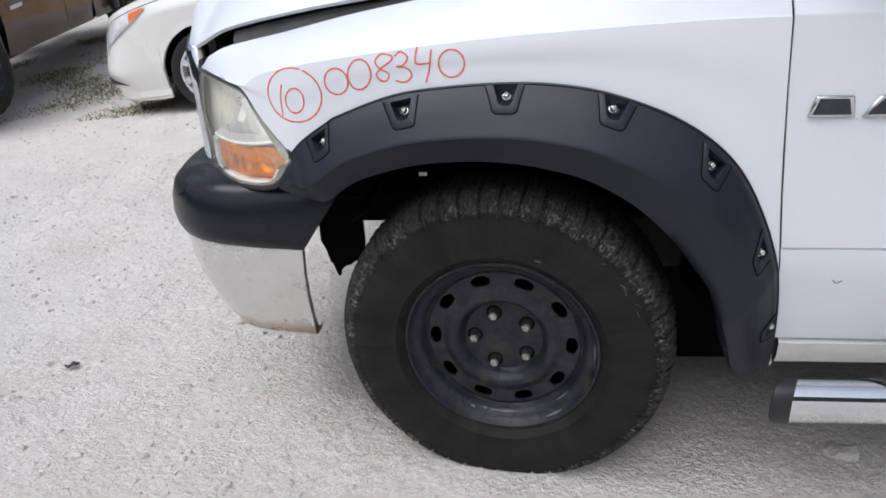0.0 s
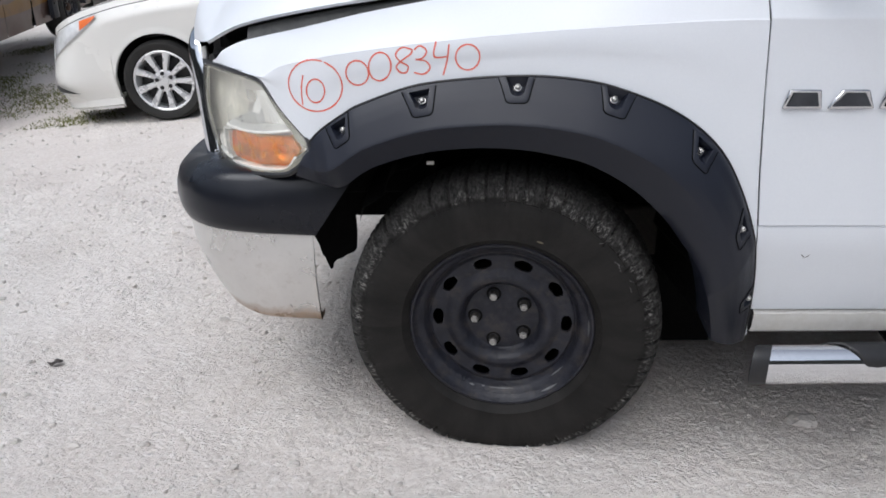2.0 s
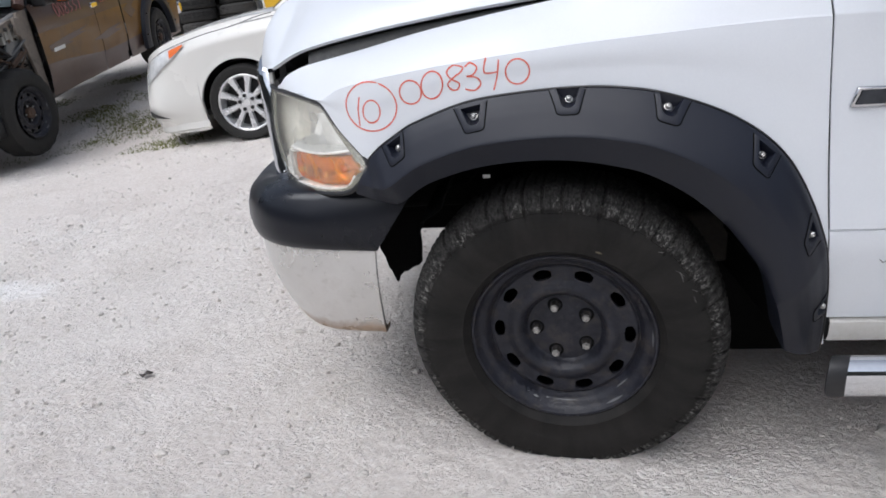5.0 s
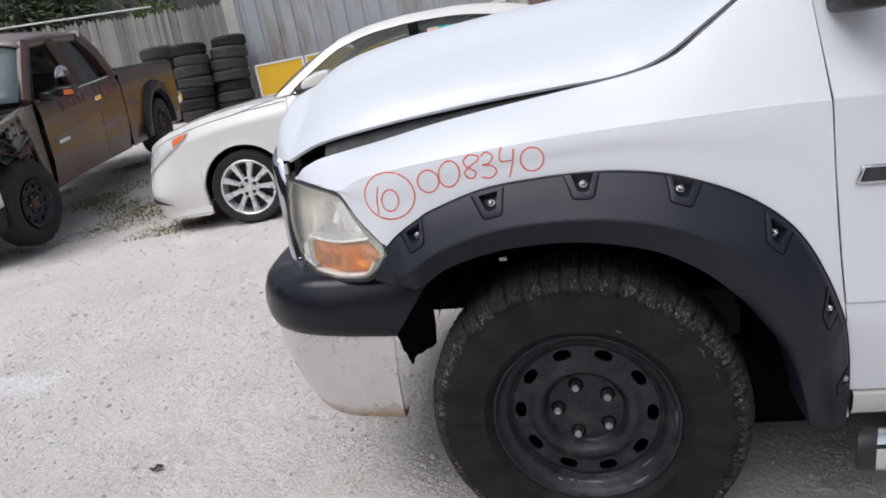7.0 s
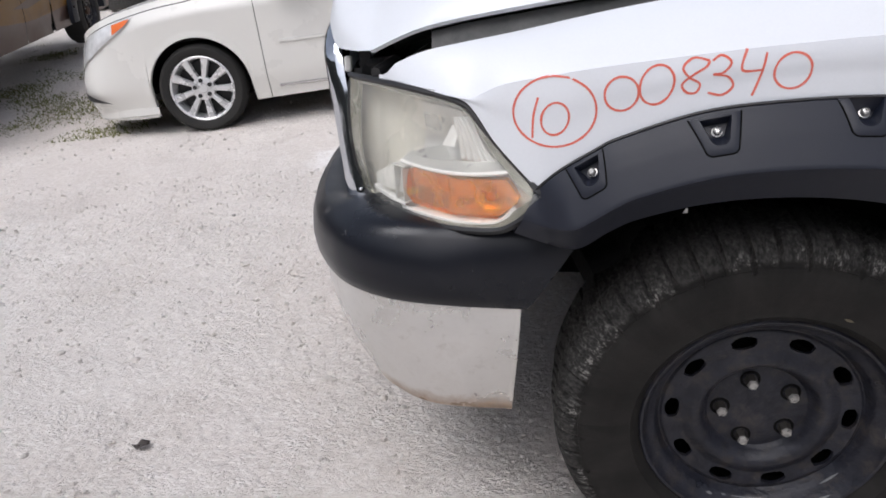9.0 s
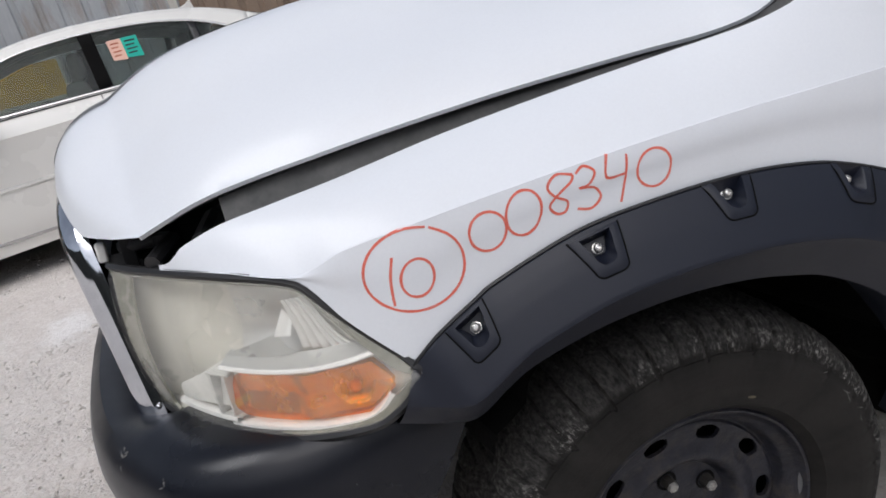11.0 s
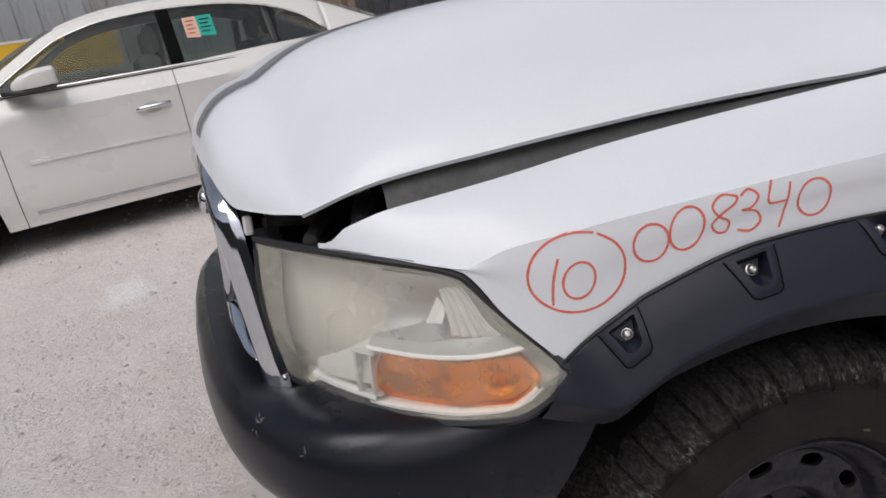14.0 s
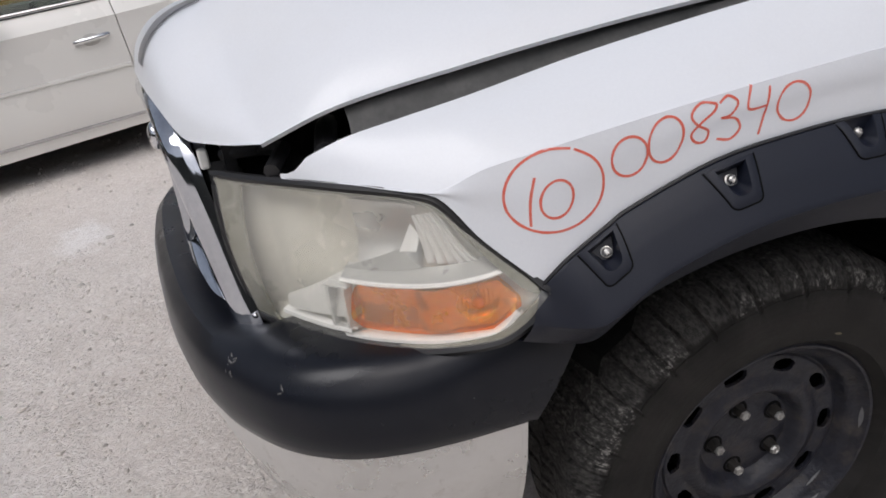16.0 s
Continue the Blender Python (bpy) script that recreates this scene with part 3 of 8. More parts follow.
def section_y(v, soft=0.0):
    """How far the flare stands out: a flat upper panel, a hard crest, then the lip turned in; soft: the crest rounded over."""
    return float(np.interp(v, *hard_section)) * (1 - soft) + round_section(v) * soft


def flare_point(s, v):
    """A point of the flare: s from 0 at the lamp to 1 at the sill, v from the outer edge (0) to the lip (1)."""
    k = min(max(s, 0), 1) * 160
    i = min(int(k), 159)
    u, w = edge_pts[i].lerp(edge_pts[i + 1], k - i), lip_pts[i].lerp(lip_pts[i + 1], k - i)
    p = u.lerp(w, v)
    grow = smoothstep(0.0, 0.12, s) * 0.75 + 0.25
    grow *= 1 - 0.55 * smoothstep(0.72, 0.95, s)
    soft = max(smoothstep(0.55, 0.74, s), 0.7 * smoothstep(0.05, 0.0, s))
    p.y = side_y(u.x, u.z) + section_y(v, soft) * grow
    return p


def flare_normal(s, v):
    a = flare_point(s + 0.006, v) - flare_point(s - 0.006, v)
    b = flare_point(s, v + 0.02) - flare_point(s, v - 0.02)
    n = a.cross(b).normalized()
    return -n if n.y > 0 else n


def arch_low(x):
    """The fender's lower edge, hidden behind the flare."""
    if x < -0.449:
        return fender_low(x)
    best = min(edge_pts, key=lambda p: abs(p.x - x))
    return max(best.z - 0.007, 0.40)


trees = []


def build_fender():
    bm = bmesh.new()
    xs = list(np.linspace(-0.727, -0.45, 34)) + list(np.linspace(-0.44, 0.44, 60)) + list(np.linspace(0.446, 0.535, 24))
    rows = []
    for x in xs:
        ty, tz, cz = top_y(x), top_z(x), crease_z(x)
        sy, low = fender_y(x), arch_low(x)
        tip = smoothstep(-0.690, -0.727, x)  # the skin narrows to a point on the lamp's upper edge
        tz += (low + 0.004 - tz) * tip
        ty += (sy + 0.003 - ty) * tip
        cz = min(cz, tz - 0.0015)
        low = min(low, cz - 0.0015)
        turned = smoothstep(0.0, 0.07, tz - low)
        row = []
        for k in (-2, -1, 0, 1, 2, 3, 4, 5, 6, 7, 7.6, 7.93, 8):
            t = max(k, 0) / 8
            bulge = math.sin(t * math.pi) * 0.007 * (1 - smoothstep(-0.2, 0.3, x)) * smoothstep(-0.72, -0.56, x)
            p = Vector((x, ty + (sy + 0.002 - ty) * (t ** 0.95), tz + (cz - tz) * (t ** 1.06) + bulge))
            if k < 0:
                p += Vector((0, 0.012 * -k, -0.03 * (-k) + 0.022)) * turned
            row.append(p)
        cz = min(cz, tz)
        for k in (0.08, 0.4, 1, 2, 3, 4, 5, 6, 7, 8, 9, 10, 11, 12):
            z = cz + (min(low, cz) - cz) * k / 12
            row.append((x, side_y(x, z) - 0.003 * math.sin(min(k, 6) / 6 * math.pi), z))
        rows.append([Vector((min(q[0], seam_x(q[2]) - 0.0022), q[1], q[2])) for q in row])
    # the narrow rear strip beside the door follows the seam
    grid(bm, rows)
    bm.normal_update()
    trees.append(BVHTree.FromBMesh(bm))
    fender = part("fender", bm, WHITE, truck, "white fender with a red handwritten stock number")
    strip = bmesh.new()
    srows = []
    for k in range(25):
        z = 0.40 + (1.40 - 0.40) * k / 24
        x1 = seam_x(z) - 0.0022
        x0 = max(min((p.x for p in edge_pts[80:] if abs(p.z - z) < 0.02), default=0.53) - 0.004, 0.522) if z < 0.72 else 0.53
        srows.append([(min(x0, x1 - 0.004) + (x1 - min(x0, x1 - 0.004)) * j / 3, side_y(x1, z) + (0.0 if z < 1.125 else (z - 1.125) * 0.42) - 0.0006, z) for j in range(4)] + [(x1, side_y(x1, z) + 0.004 + (0.0 if z < 1.125 else (z - 1.125) * 0.42), z)])
    grid(strip, srows)
    part("fender_rear_edge", strip, WHITE, fender)
    # Black strip close behind the seam, in place of the gap's shade
    shut = bmesh.new()
    grid(shut, [[(seam_x(z) + o, side_y(seam_x(z), z) + 0.0065 + (0.0 if z < 1.125 else (z - 1.125) * 0.42), z) for o in (-0.010, 0.010)] for z in np.linspace(0.41, 1.40, 40)])
    part("door_seal", shut, BLACK, fender)
    return fender


def seam_x(z):
    return float(np.interp(z, [0.38, 0.50, 0.586, 0.711, 0.80, 1.0, 1.117, 1.312, 1.5], [0.590, 0.567, 0.551, 0.534, 0.523, 0.503, 0.495, 0.482, 0.47]))


fender = build_fender()


# red marker writing, laid on the fender's skin
def skin(x, z):
    """The fender's outer surface straight in from the side."""
    hit = trees[0].ray_cast(Vector((x, -1.0, z)), Vector((0, 1, 0)))
    return hit[0].y if hit[0] else side_y(x, z)


def stroke(bm, pts, width=0.0041, closed=False, n=48, out=0.0007):
    c = spline([(x, 0, z) for x, z in pts], n, closed)
    rows = []
    for i, p in enumerate(c):
        a, b = (c[(i + 1) % n], c[i - 1]) if closed else (c[min(i + 1, n - 1)], c[max(i - 1, 0)])
        t = (a - b).normalized()
        side = Vector((-t.z, 0, t.x)) * width * (0.42 + 0.1 * noise.noise(p * 60))
        row = []
        for q, o in ((p + side, 0.9), (p, 1.0), (p - side, 0.9)):
            y = skin(q.x, q.z) - out * o
            row.append((q.x, y, q.z))
        rows.append(row)
    grid(bm, rows, closed_u=closed)


def ring(cx, cz, rx, rz, tilt=0.0, k=10, start=0.0, turn=1.0):
    out = []
    for i in range(k):
        a = start + turn * 2 * math.pi * i / k
        u, v = rx * math.cos(a), rz * math.sin(a)
        out.append((cx + u * math.cos(tilt) - v * math.sin(tilt), cz + u * math.sin(tilt) + v * math.cos(tilt)))
    return out


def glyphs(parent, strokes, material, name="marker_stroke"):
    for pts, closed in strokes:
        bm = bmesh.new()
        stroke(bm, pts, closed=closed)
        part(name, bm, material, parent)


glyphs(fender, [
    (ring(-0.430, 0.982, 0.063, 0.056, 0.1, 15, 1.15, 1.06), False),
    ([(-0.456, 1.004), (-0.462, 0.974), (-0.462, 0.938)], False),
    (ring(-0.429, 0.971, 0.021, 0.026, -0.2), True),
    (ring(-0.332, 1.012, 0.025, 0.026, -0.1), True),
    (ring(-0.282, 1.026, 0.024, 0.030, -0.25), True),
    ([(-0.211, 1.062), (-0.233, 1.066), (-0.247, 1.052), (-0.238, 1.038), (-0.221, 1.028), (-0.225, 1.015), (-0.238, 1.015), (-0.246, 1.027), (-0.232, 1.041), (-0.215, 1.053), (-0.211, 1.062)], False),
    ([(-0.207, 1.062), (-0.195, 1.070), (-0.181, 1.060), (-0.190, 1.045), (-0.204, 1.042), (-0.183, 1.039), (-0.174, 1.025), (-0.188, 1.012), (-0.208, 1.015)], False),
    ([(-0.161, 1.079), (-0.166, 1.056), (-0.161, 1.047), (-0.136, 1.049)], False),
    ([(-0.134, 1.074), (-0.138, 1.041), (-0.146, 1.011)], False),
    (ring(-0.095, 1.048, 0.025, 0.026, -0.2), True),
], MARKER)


# ---- the flare with its bolt pockets ----


BOLTS = [(-0.376, 0.895), (-0.194, 0.965), (0.008, 0.996), (0.207, 0.978), (0.390, 0.870), (0.494, 0.701), (0.555, 0.514)]
POCKETS = []
for bx, bz in BOLTS:
    s = min((k / 400 for k in range(401)), key=lambda q: min((flare_point(q, v).x - bx) ** 2 + (flare_point(q, v).z - bz) ** 2 for v in (0.15, 0.2, 0.25, 0.3)))
    v = min((0.1 + 0.01 * k for k in range(31)), key=lambda q: (flare_point(s, q).x - bx) ** 2 + (flare_point(s, q).z - bz) ** 2)
    POCKETS.append((s, v, (0.96, 1.02, 1.02, 1.02, 0.96, 0.86, 0.80)[len(POCKETS)]))


def arc_at(s):
    """Metres along the flare for one unit of s, near s."""
    return (flare_point(s + 0.02, 0.3) - flare_point(s - 0.02, 0.3)).length / 0.04



def depth_at(s):
    """Metres down the flare's panel for one unit of v, near s."""
    return (flare_point(s, 0.5) - flare_point(s, 0.1)).length / 0.4


def build_flare():
    bm = bmesh.new()
    vs = [-0.03, 0.0, 0.01] + list(np.linspace(0.04, 0.62, 20)) + [0.664, 0.676, 0.70, 0.75, 0.80, 0.85, 0.9, 0.95, 1.0, 1.10]
    n = 240
    rows = [[flare_point(i / n, v) for v in vs] for i in range(n + 1)]
    for i in range(n + 1):
        e = rows[i][-1]
        rows[i].append(Vector((e.x, e.y + 0.006, e.z - 0.001)))
        rows[i].append(Vector((e.x, e.y + 0.05, e.z + 0.010)))
        rows[i].append(Vector((e.x, e.y + 0.11, e.z + 0.030)))

    def skip(i, j):
        if j >= len(vs) - 1:
            return False
        s, v = (i + 0.5) / n, (vs[j] + vs[j + 1]) / 2
        for ps, pv, size in POCKETS:
            e = (v - pv) * depth_at(ps)
            if -0.017 * size < e < 0.027 * size and abs(s - ps) * arc_at(ps) < (0.0245 - 0.20 * max(e, 0)) * size:
                return True
        return False

    grid(bm, rows, skip=skip)
    return part("fender_flare", bm, FLARE, truck, "black textured plastic pocket-style fender flare")


def pocket_outline(wt, wb, top, bot, r):
    """A tapering U from its top left to its top right, in metres, its lower corners rounded."""
    left = [(-wt, top), (-(wt + (wb - wt) * 0.35), top + (bot - r - top) * 0.35), (-(wt + (wb - wt) * 0.7), top + (bot - r - top) * 0.7)]
    left += [(-wb + r * (1 - math.cos(a)), bot - r + r * math.sin(a)) for a in (0.0, 0.3, 0.6, 0.9, 1.2, 1.5)]
    return left + [(-d, e) for d, e in left[::-1]]


def build_pocket(flare, ps, pv, size):
    """A flat tab with a dark bead round it for a groove's shade, and a scooped recess that holds the bolt."""
    arc, deep = arc_at(ps), depth_at(ps)

    def at(d, e, out=0.0):
        s, v = ps + d * size / arc, max(pv + e * size / deep, 0.006)
        return flare_point(s, v) + flare_normal(s, v) * out

    outer = pocket_outline(0.0360, 0.0240, -0.021, 0.041, 0.012)
    mid = pocket_outline(0.0345, 0.0225, -0.0205, 0.0395, 0.011)
    inner = pocket_outline(0.0225, 0.0150, -0.0165, 0.0265, 0.0145)
    brink = pocket_outline(0.0212, 0.0138, -0.0155, 0.0250, 0.0135)
    slope = pocket_outline(0.0185, 0.0115, -0.0135, 0.0085, 0.0085)
    sink = 0.019 - 0.011 * smoothstep(0.70, 0.80, ps)
    bm = bmesh.new()
    loops = [[bm.verts.new(at(d, e, out)) for d, e in pts] for pts, out in ((outer, -0.0015), (outer, 0.0006), (mid, 0.0014), (inner, 0.0012), (brink, -0.0012), (slope, -sink))]
    k = len(outer)
    for a, b in zip(loops, loops[1:]):
        for i in range(k):
            bm.faces.new((a[i], a[(i + 1) % k], b[(i + 1) % k], b[i]))
    bm.faces.new(loops[-1])
    part("bolt_pocket", bm, FLARE, flare)
    # Raised near-black bead drawn where the groove would lie in shade
    bm = bmesh.new()
    tube(bm, [at(d * 1.02, e, 0.0006) for d, e in outer], 0.0013, 6)
    part("pocket_groove", bm, DARK, flare)
    n, c = flare_normal(ps, pv), at(0, 0, 0.002 - sink)
    m = Matrix.Translation(c) @ n.to_track_quat("Z", "Y").to_matrix().to_4x4()
    bm = bmesh.new()
    profile = [(0.0080, 0.0), (0.0080, 0.0012), (0.0066, 0.0016), (0.0066, 0.0050), (0.0058, 0.0074), (0.0043, 0.0090), (0.0026, 0.0096), (0.0024, 0.0070), (0.0, 0.0070)]
    grid(bm, [[m @ Vector((r * math.cos(2 * math.pi * q / 18), r * math.sin(2 * math.pi * q / 18), z)) for r, z in profile] for q in range(18)], closed_u=True)
    part("bolt", bm, NUT, flare, "polished button-head bolt")


flare = build_flare()
for ps, pv, size in POCKETS:
    build_pocket(flare, ps, pv, size)
seal = bmesh.new()
tube(seal, [flare_point(k / 120, 0.0) + Vector((0, -0.003, 0.001)) for k in range(121)], 0.0028, 6)
part("edge_seal", seal, BLACK, flare)


# ---- hood, standing slightly open ----
hood_y = curve_fn([(-0.743, 0.232), (-0.646, 0.178), (-0.567, 0.146), (-0.492, 0.118), (-0.408, 0.096), (-0.317, 0.075), (-0.227, 0.053), (-0.127, 0.029), (-0.014, 0.0), (0.086, -0.03), (0.157, -0.054), (0.204, -0.055), (0.282, -0.044), (0.42, -0.01)])
hood_z = curve_fn([(-0.743, 1.060), (-0.646, 1.102), (-0.567, 1.121), (-0.492, 1.135), (-0.408, 1.149), (-0.317, 1.162), (-0.227, 1.174), (-0.127, 1.185), (-0.014, 1.196), (0.086, 1.205), (0.157, 1.222), (0.204, 1.243), (0.282, 1.296), (0.42, 1.39)])
hood_front_x = curve_fn([(0.232, -0.743), (0.31, -0.788), (0.386, -0.825), (0.5, -0.856), (0.62, -0.868), (0.86, -0.872)])
hood_front_z = curve_fn([(0.232, 1.060), (0.31, 1.055), (0.386, 1.055), (0.5, 1.10), (0.62, 1.125), (0.86, 1.135)])
hood_rise = curve_fn([(0.0, 0.0), (0.012, 0.020), (0.05, 0.054), (0.12, 0.094), (0.22, 0.142), (0.30, 0.190), (0.36, 0.214), (0.42, 0.222), (0.62, 0.230), (1.0, 0.232)])
hood_round = curve_fn([(0.0, 0.0), (0.012, 0.30), (0.03, 0.49), (0.06, 0.67), (0.11, 0.82), (0.2, 0.935), (0.32, 0.985), (0.5, 1.0), (3.0, 1.0)])


def hood_point(u, v):
    yf = 0.232 + (MID - 0.232) * v
    xf = hood_front_x(yf)
    x = xf + (0.40 - xf) * (u ** 1.7)
    y = hood_y(x) + (MID - hood_y(x)) * v
    top = hood_z(x) + hood_rise(y - hood_y(x)) * (1 - 0.62 * smoothstep(0.10, 0.40, x))
    zf = hood_front_z(yf)
    z = zf + (top - zf) * hood_round(x - xf)
    if v == 0:
        z = hood_z(x)
    return Vector((x, y, z))


def build_hood():
    bm = bmesh.new()
    vs = [0, 0.008, 0.02] + list(np.linspace(0.045, 1.0, 44))
    us = np.linspace(0, 1, 70)
    near = [[hood_point(u, v) for v in vs] for u in us]
    rows = [[p for p in row] + [Vector((p.x, 2 * MID - p.y, p.z)) for p in row[-2::-1]] for row in near]
    # turned-down flange round the edge
    for i, row in enumerate(rows):
        a, b = row[0], row[-1]
        row.insert(0, Vector((a.x + 0.003, a.y + 0.006, a.z - 0.006)))
        row.append(Vector((b.x + 0.003, b.y - 0.006, b.z - 0.006)))
        row.insert(0, Vector((a.x + 0.01, a.y + 0.05, a.z + 0.004)))
        row.append(Vector((b.x + 0.01, b.y - 0.05, b.z - 0.002)))
    grid(bm, rows)
    hood = part("hood", bm, WHITE, truck, "white hood left slightly ajar")
    inner = bmesh.new()
    rows = []
    for x in np.linspace(-0.70, 0.2, 24):
        y, z = hood_y(x), hood_z(x)
        rows.append([(x, y + 0.02, z + 0.002), (x, y + 0.07, z - 0.02), (x, y + 0.15, z - 0.03), (x, y + 0.3, z + 0.03), (x, MID, z + 0.06)])
    grid(inner, rows)
    part("hood_inner_frame", inner, BLACK, hood)
    return hood


hood = build_hood()
for y0, y1 in ((0.612, 0.618), (0.632, 0.72)):
    bm = bmesh.new()
    rows = []
    for u in np.linspace(0.05, 1, 76):
        row = []
        for t in np.linspace(0, 1, 8):
            v = ((y0 + (y1 - y0) * t) - 0.232) / (MID - 0.232)
            q = hood_point(u, v)
            w = (y0 + (y1 - y0) * t - hood_y(q.x)) / (MID - hood_y(q.x))
            row.append(hood_point(u, w) + Vector((-0.0006, 0, 0.0016)))
        rows.append(row)
    grid(bm, rows)
    part("hood_stripe", bm, surface("grey_stripe_film", (0.16, 0.16, 0.165), (0.21, 0.21, 0.215), rough=0.4, large=5, fine=90), hood, "grey stripe along the hood")

# the flange inside the fender's top edge, shade put into its grey, and the dark engine bay under the hood
bm = bmesh.new()
rows = []
for x in np.linspace(-0.625, 0.42, 60):
    y, z = top_y(x), top_z(x)
    wave = 0.002 * math.sin(x * 31) + 0.0015 * math.sin(x * 83)
    room = min(1.0, max(hood_z(x) - z - 0.010, -0.012) / 0.036)
    rows.append([(x, y + 0.004, z - 0.004), (x, y + 0.012, z - 0.013), (x, y + 0.022 + wave, z - 0.014), (x, y + 0.029 + wave, z - 0.010), (x, y + 0.036 + wave, z + 0.016 * room), (x, y + 0.046, z + 0.032 * room), (x, y + 0.075, z + 0.036 * room)])
grid(bm, rows)
part("fender_inner_flange", bm, FLANGE, truck, "grey flange between fender and hood, darkened for shade")
bm = boxes(((-0.70, 0.24, 0.80), (0.45, 1.48, 1.02)), ((-0.80, 0.42, 0.76), (-0.70, 1.30, 1.03)), ((-0.60, 0.18, 0.985), (-0.42, 0.42, 1.05)))
part("engine_bay", bm, DARK, truck, bevel=0.02)
bm = bmesh.new()
tube(bm, [(-0.735, 0.235, 1.018), (-0.70, 0.30, 1.035), (-0.72, 0.38, 1.025), (-0.78, 0.42, 1.02)], 0.012)
tube(bm, [(-0.66, 0.20, 1.035), (-0.63, 0.30, 1.05), (-0.60, 0.40, 1.04)], 0.018)
part("lamp_bracket", bm, BLACK, truck)


# ---- headlamp ----
lamp_y = curve_fn([(-0.814, 0.374), (-0.77, 0.270), (-0.71, 0.168), (-0.644, 0.090), (-0.577, 0.034), (-0.505, -0.009), (-0.449, -0.036)])
lamp_top = curve_fn([(-0.814, 0.996), (-0.731, 1.001), (-0.644, 0.995), (-0.580, 0.981), (-0.545, 0.942), (-0.510, 0.902), (-0.452, 0.842)])
lamp_bot = curve_fn([(-0.814, 0.752), (-0.76, 0.757), (-0.69, 0.760), (-0.62, 0.765), (-0.56, 0.771), (-0.515, 0.779), (-0.48, 0.802), (-0.449, 0.838)])


def lamp_point(a, b, depth=0.0):
    """a: 0 at the grille to 1 at the fender; b: 0 below to 1 above; depth: inwards from the lens."""
    x = -0.814 + 0.365 * a
    z = lamp_bot(x) + (lamp_top(x) - lamp_bot(x)) * b
    t = lamp_y(x + 0.01) - lamp_y(x - 0.01)
    n = Vector((abs(t), 0.02, 0)).normalized()
    out = 0.016 * math.sin(math.pi * min(max(b, 0), 1)) - 0.018 * (b - 0.35)
    out *= min(1.0, (lamp_top(x) - lamp_bot(x)) / 0.06)
    slant = 0.034 * (1 - b) * (1 - a) ** 3
    return Vector((x + slant, lamp_y(x), z)) + n * (depth - out)


def lamp_xz(x, z, depth):
    """The same, from the side view's x and z."""
    return lamp_point((x + 0.814) / 0.365, (z - lamp_bot(x)) / (lamp_top(x) - lamp_bot(x)), depth)


def lamp_patch(a0, a1, b0, b1, depth, na=20, nb=8):
    bm = bmesh.new()
    grid(bm, [[lamp_point(a0 + (a1 - a0) * i / na, b0 + (b1 - b0) * j / nb, depth(i / na, j / nb) if callable(depth) else depth) for j in range(nb + 1)] for i in range(na + 1)])
    return bm


def lamp_strip(line, offsets):
    """A moulding along (x, z) points; offsets: (rise, depth) across it."""
    bm = bmesh.new()
    grid(bm, [[lamp_xz(x, z + o, d) for o, d in offsets] for x, z in line])
    return bm


def lamp_depth(a, b):
    """The housing: shallow at its rim, a broad hollow that is deepest off its middle."""
    rim = max(min(a / 0.10, (1 - a) / 0.16, b / 0.12, (1 - b) / 0.10, 1.0), 0.0)
    rim = rim * rim * (3 - 2 * rim)
    bowl = math.exp(-(((a - 0.46) / 0.16) ** 2 + ((b - 0.62) / 0.26) ** 2))
    return 0.010 + 0.034 * rim + 0.050 * bowl * rim


loop = [(i / 60, 0.0) for i in range(61)] + [(1.0, j / 6) for j in range(1, 7)] + [(1 - i / 60, 1.0) for i in range(1, 61)] + [(0.0, 1 - j / 16) for j in range(1, 16)]


def inset(a, b, k):
    """A rim point moved inwards by about k of the rim's width, in metres wider at the grille and along the fender."""
    x = -0.814 + 0.365 * a
    z = lamp_bot(x) + (lamp_top(x) - lamp_bot(x)) * b
    if a == 0.0:
        return x + 0.024 * k, 0.755 + 0.012 * k + (z - 0.755) * (1 - 0.09 * k)
    room = min(1.0, (lamp_top(x) - lamp_bot(x)) / 0.05)
    x2 = x + 0.024 * k * (1 - smoothstep(0.0, 0.10, a)) - 0.010 * k * smoothstep(0.55, 0.95, a)
    return x2, z + ((0.005 * k if b < 0.5 else -0.008 * k) + (0.004 * k if a > 0.9 and b < 0.5 else 0)) * room


RIM_HAZE = surface("yellowed_clear_rim", (0.13, 0.128, 0.092), (0.21, 0.205, 0.16), rough=0.28, large=8, fine=80, coat=0.4)
lamp = part("headlamp", lamp_patch(0.0, 1.0, 0.0, 1.0, lamp_depth, 60, 36), CREAM, truck, "hazed yellowed headlamp with an amber turn signal")
lens = part("lens", lamp_patch(0, 1, 0, 1, 0.0, 48, 24), LAMP_LENS, lamp, "hazed clear plastic lens")
lens.visible_shadow = False
border = bmesh.new()
rows = []
for a, b in loop:
    rows.append([lamp_point(a, b, 0.001), lamp_xz(*inset(a, b, 0.3), 0.003), lamp_xz(*inset(a, b, 1.0), 0.006), lamp_xz(*inset(a, b, 1.04), 0.010)])
grid(border, rows, closed_u=True)
part("lens_border", border, RIM_HAZE, lamp, "yellowed frosted rim")
gasket = bmesh.new()
seal_pts = [lamp_point(a, b, 0.003) + Vector((0.003 * smoothstep(0.6, 0.9, a), 0, 0.004 if b == 1 else -0.004 if b == 0 else 0)) for a, b in loop]
tube(gasket, seal_pts + seal_pts[:1], 0.0072, 6)
part("gasket", gasket, BLACK, lamp)
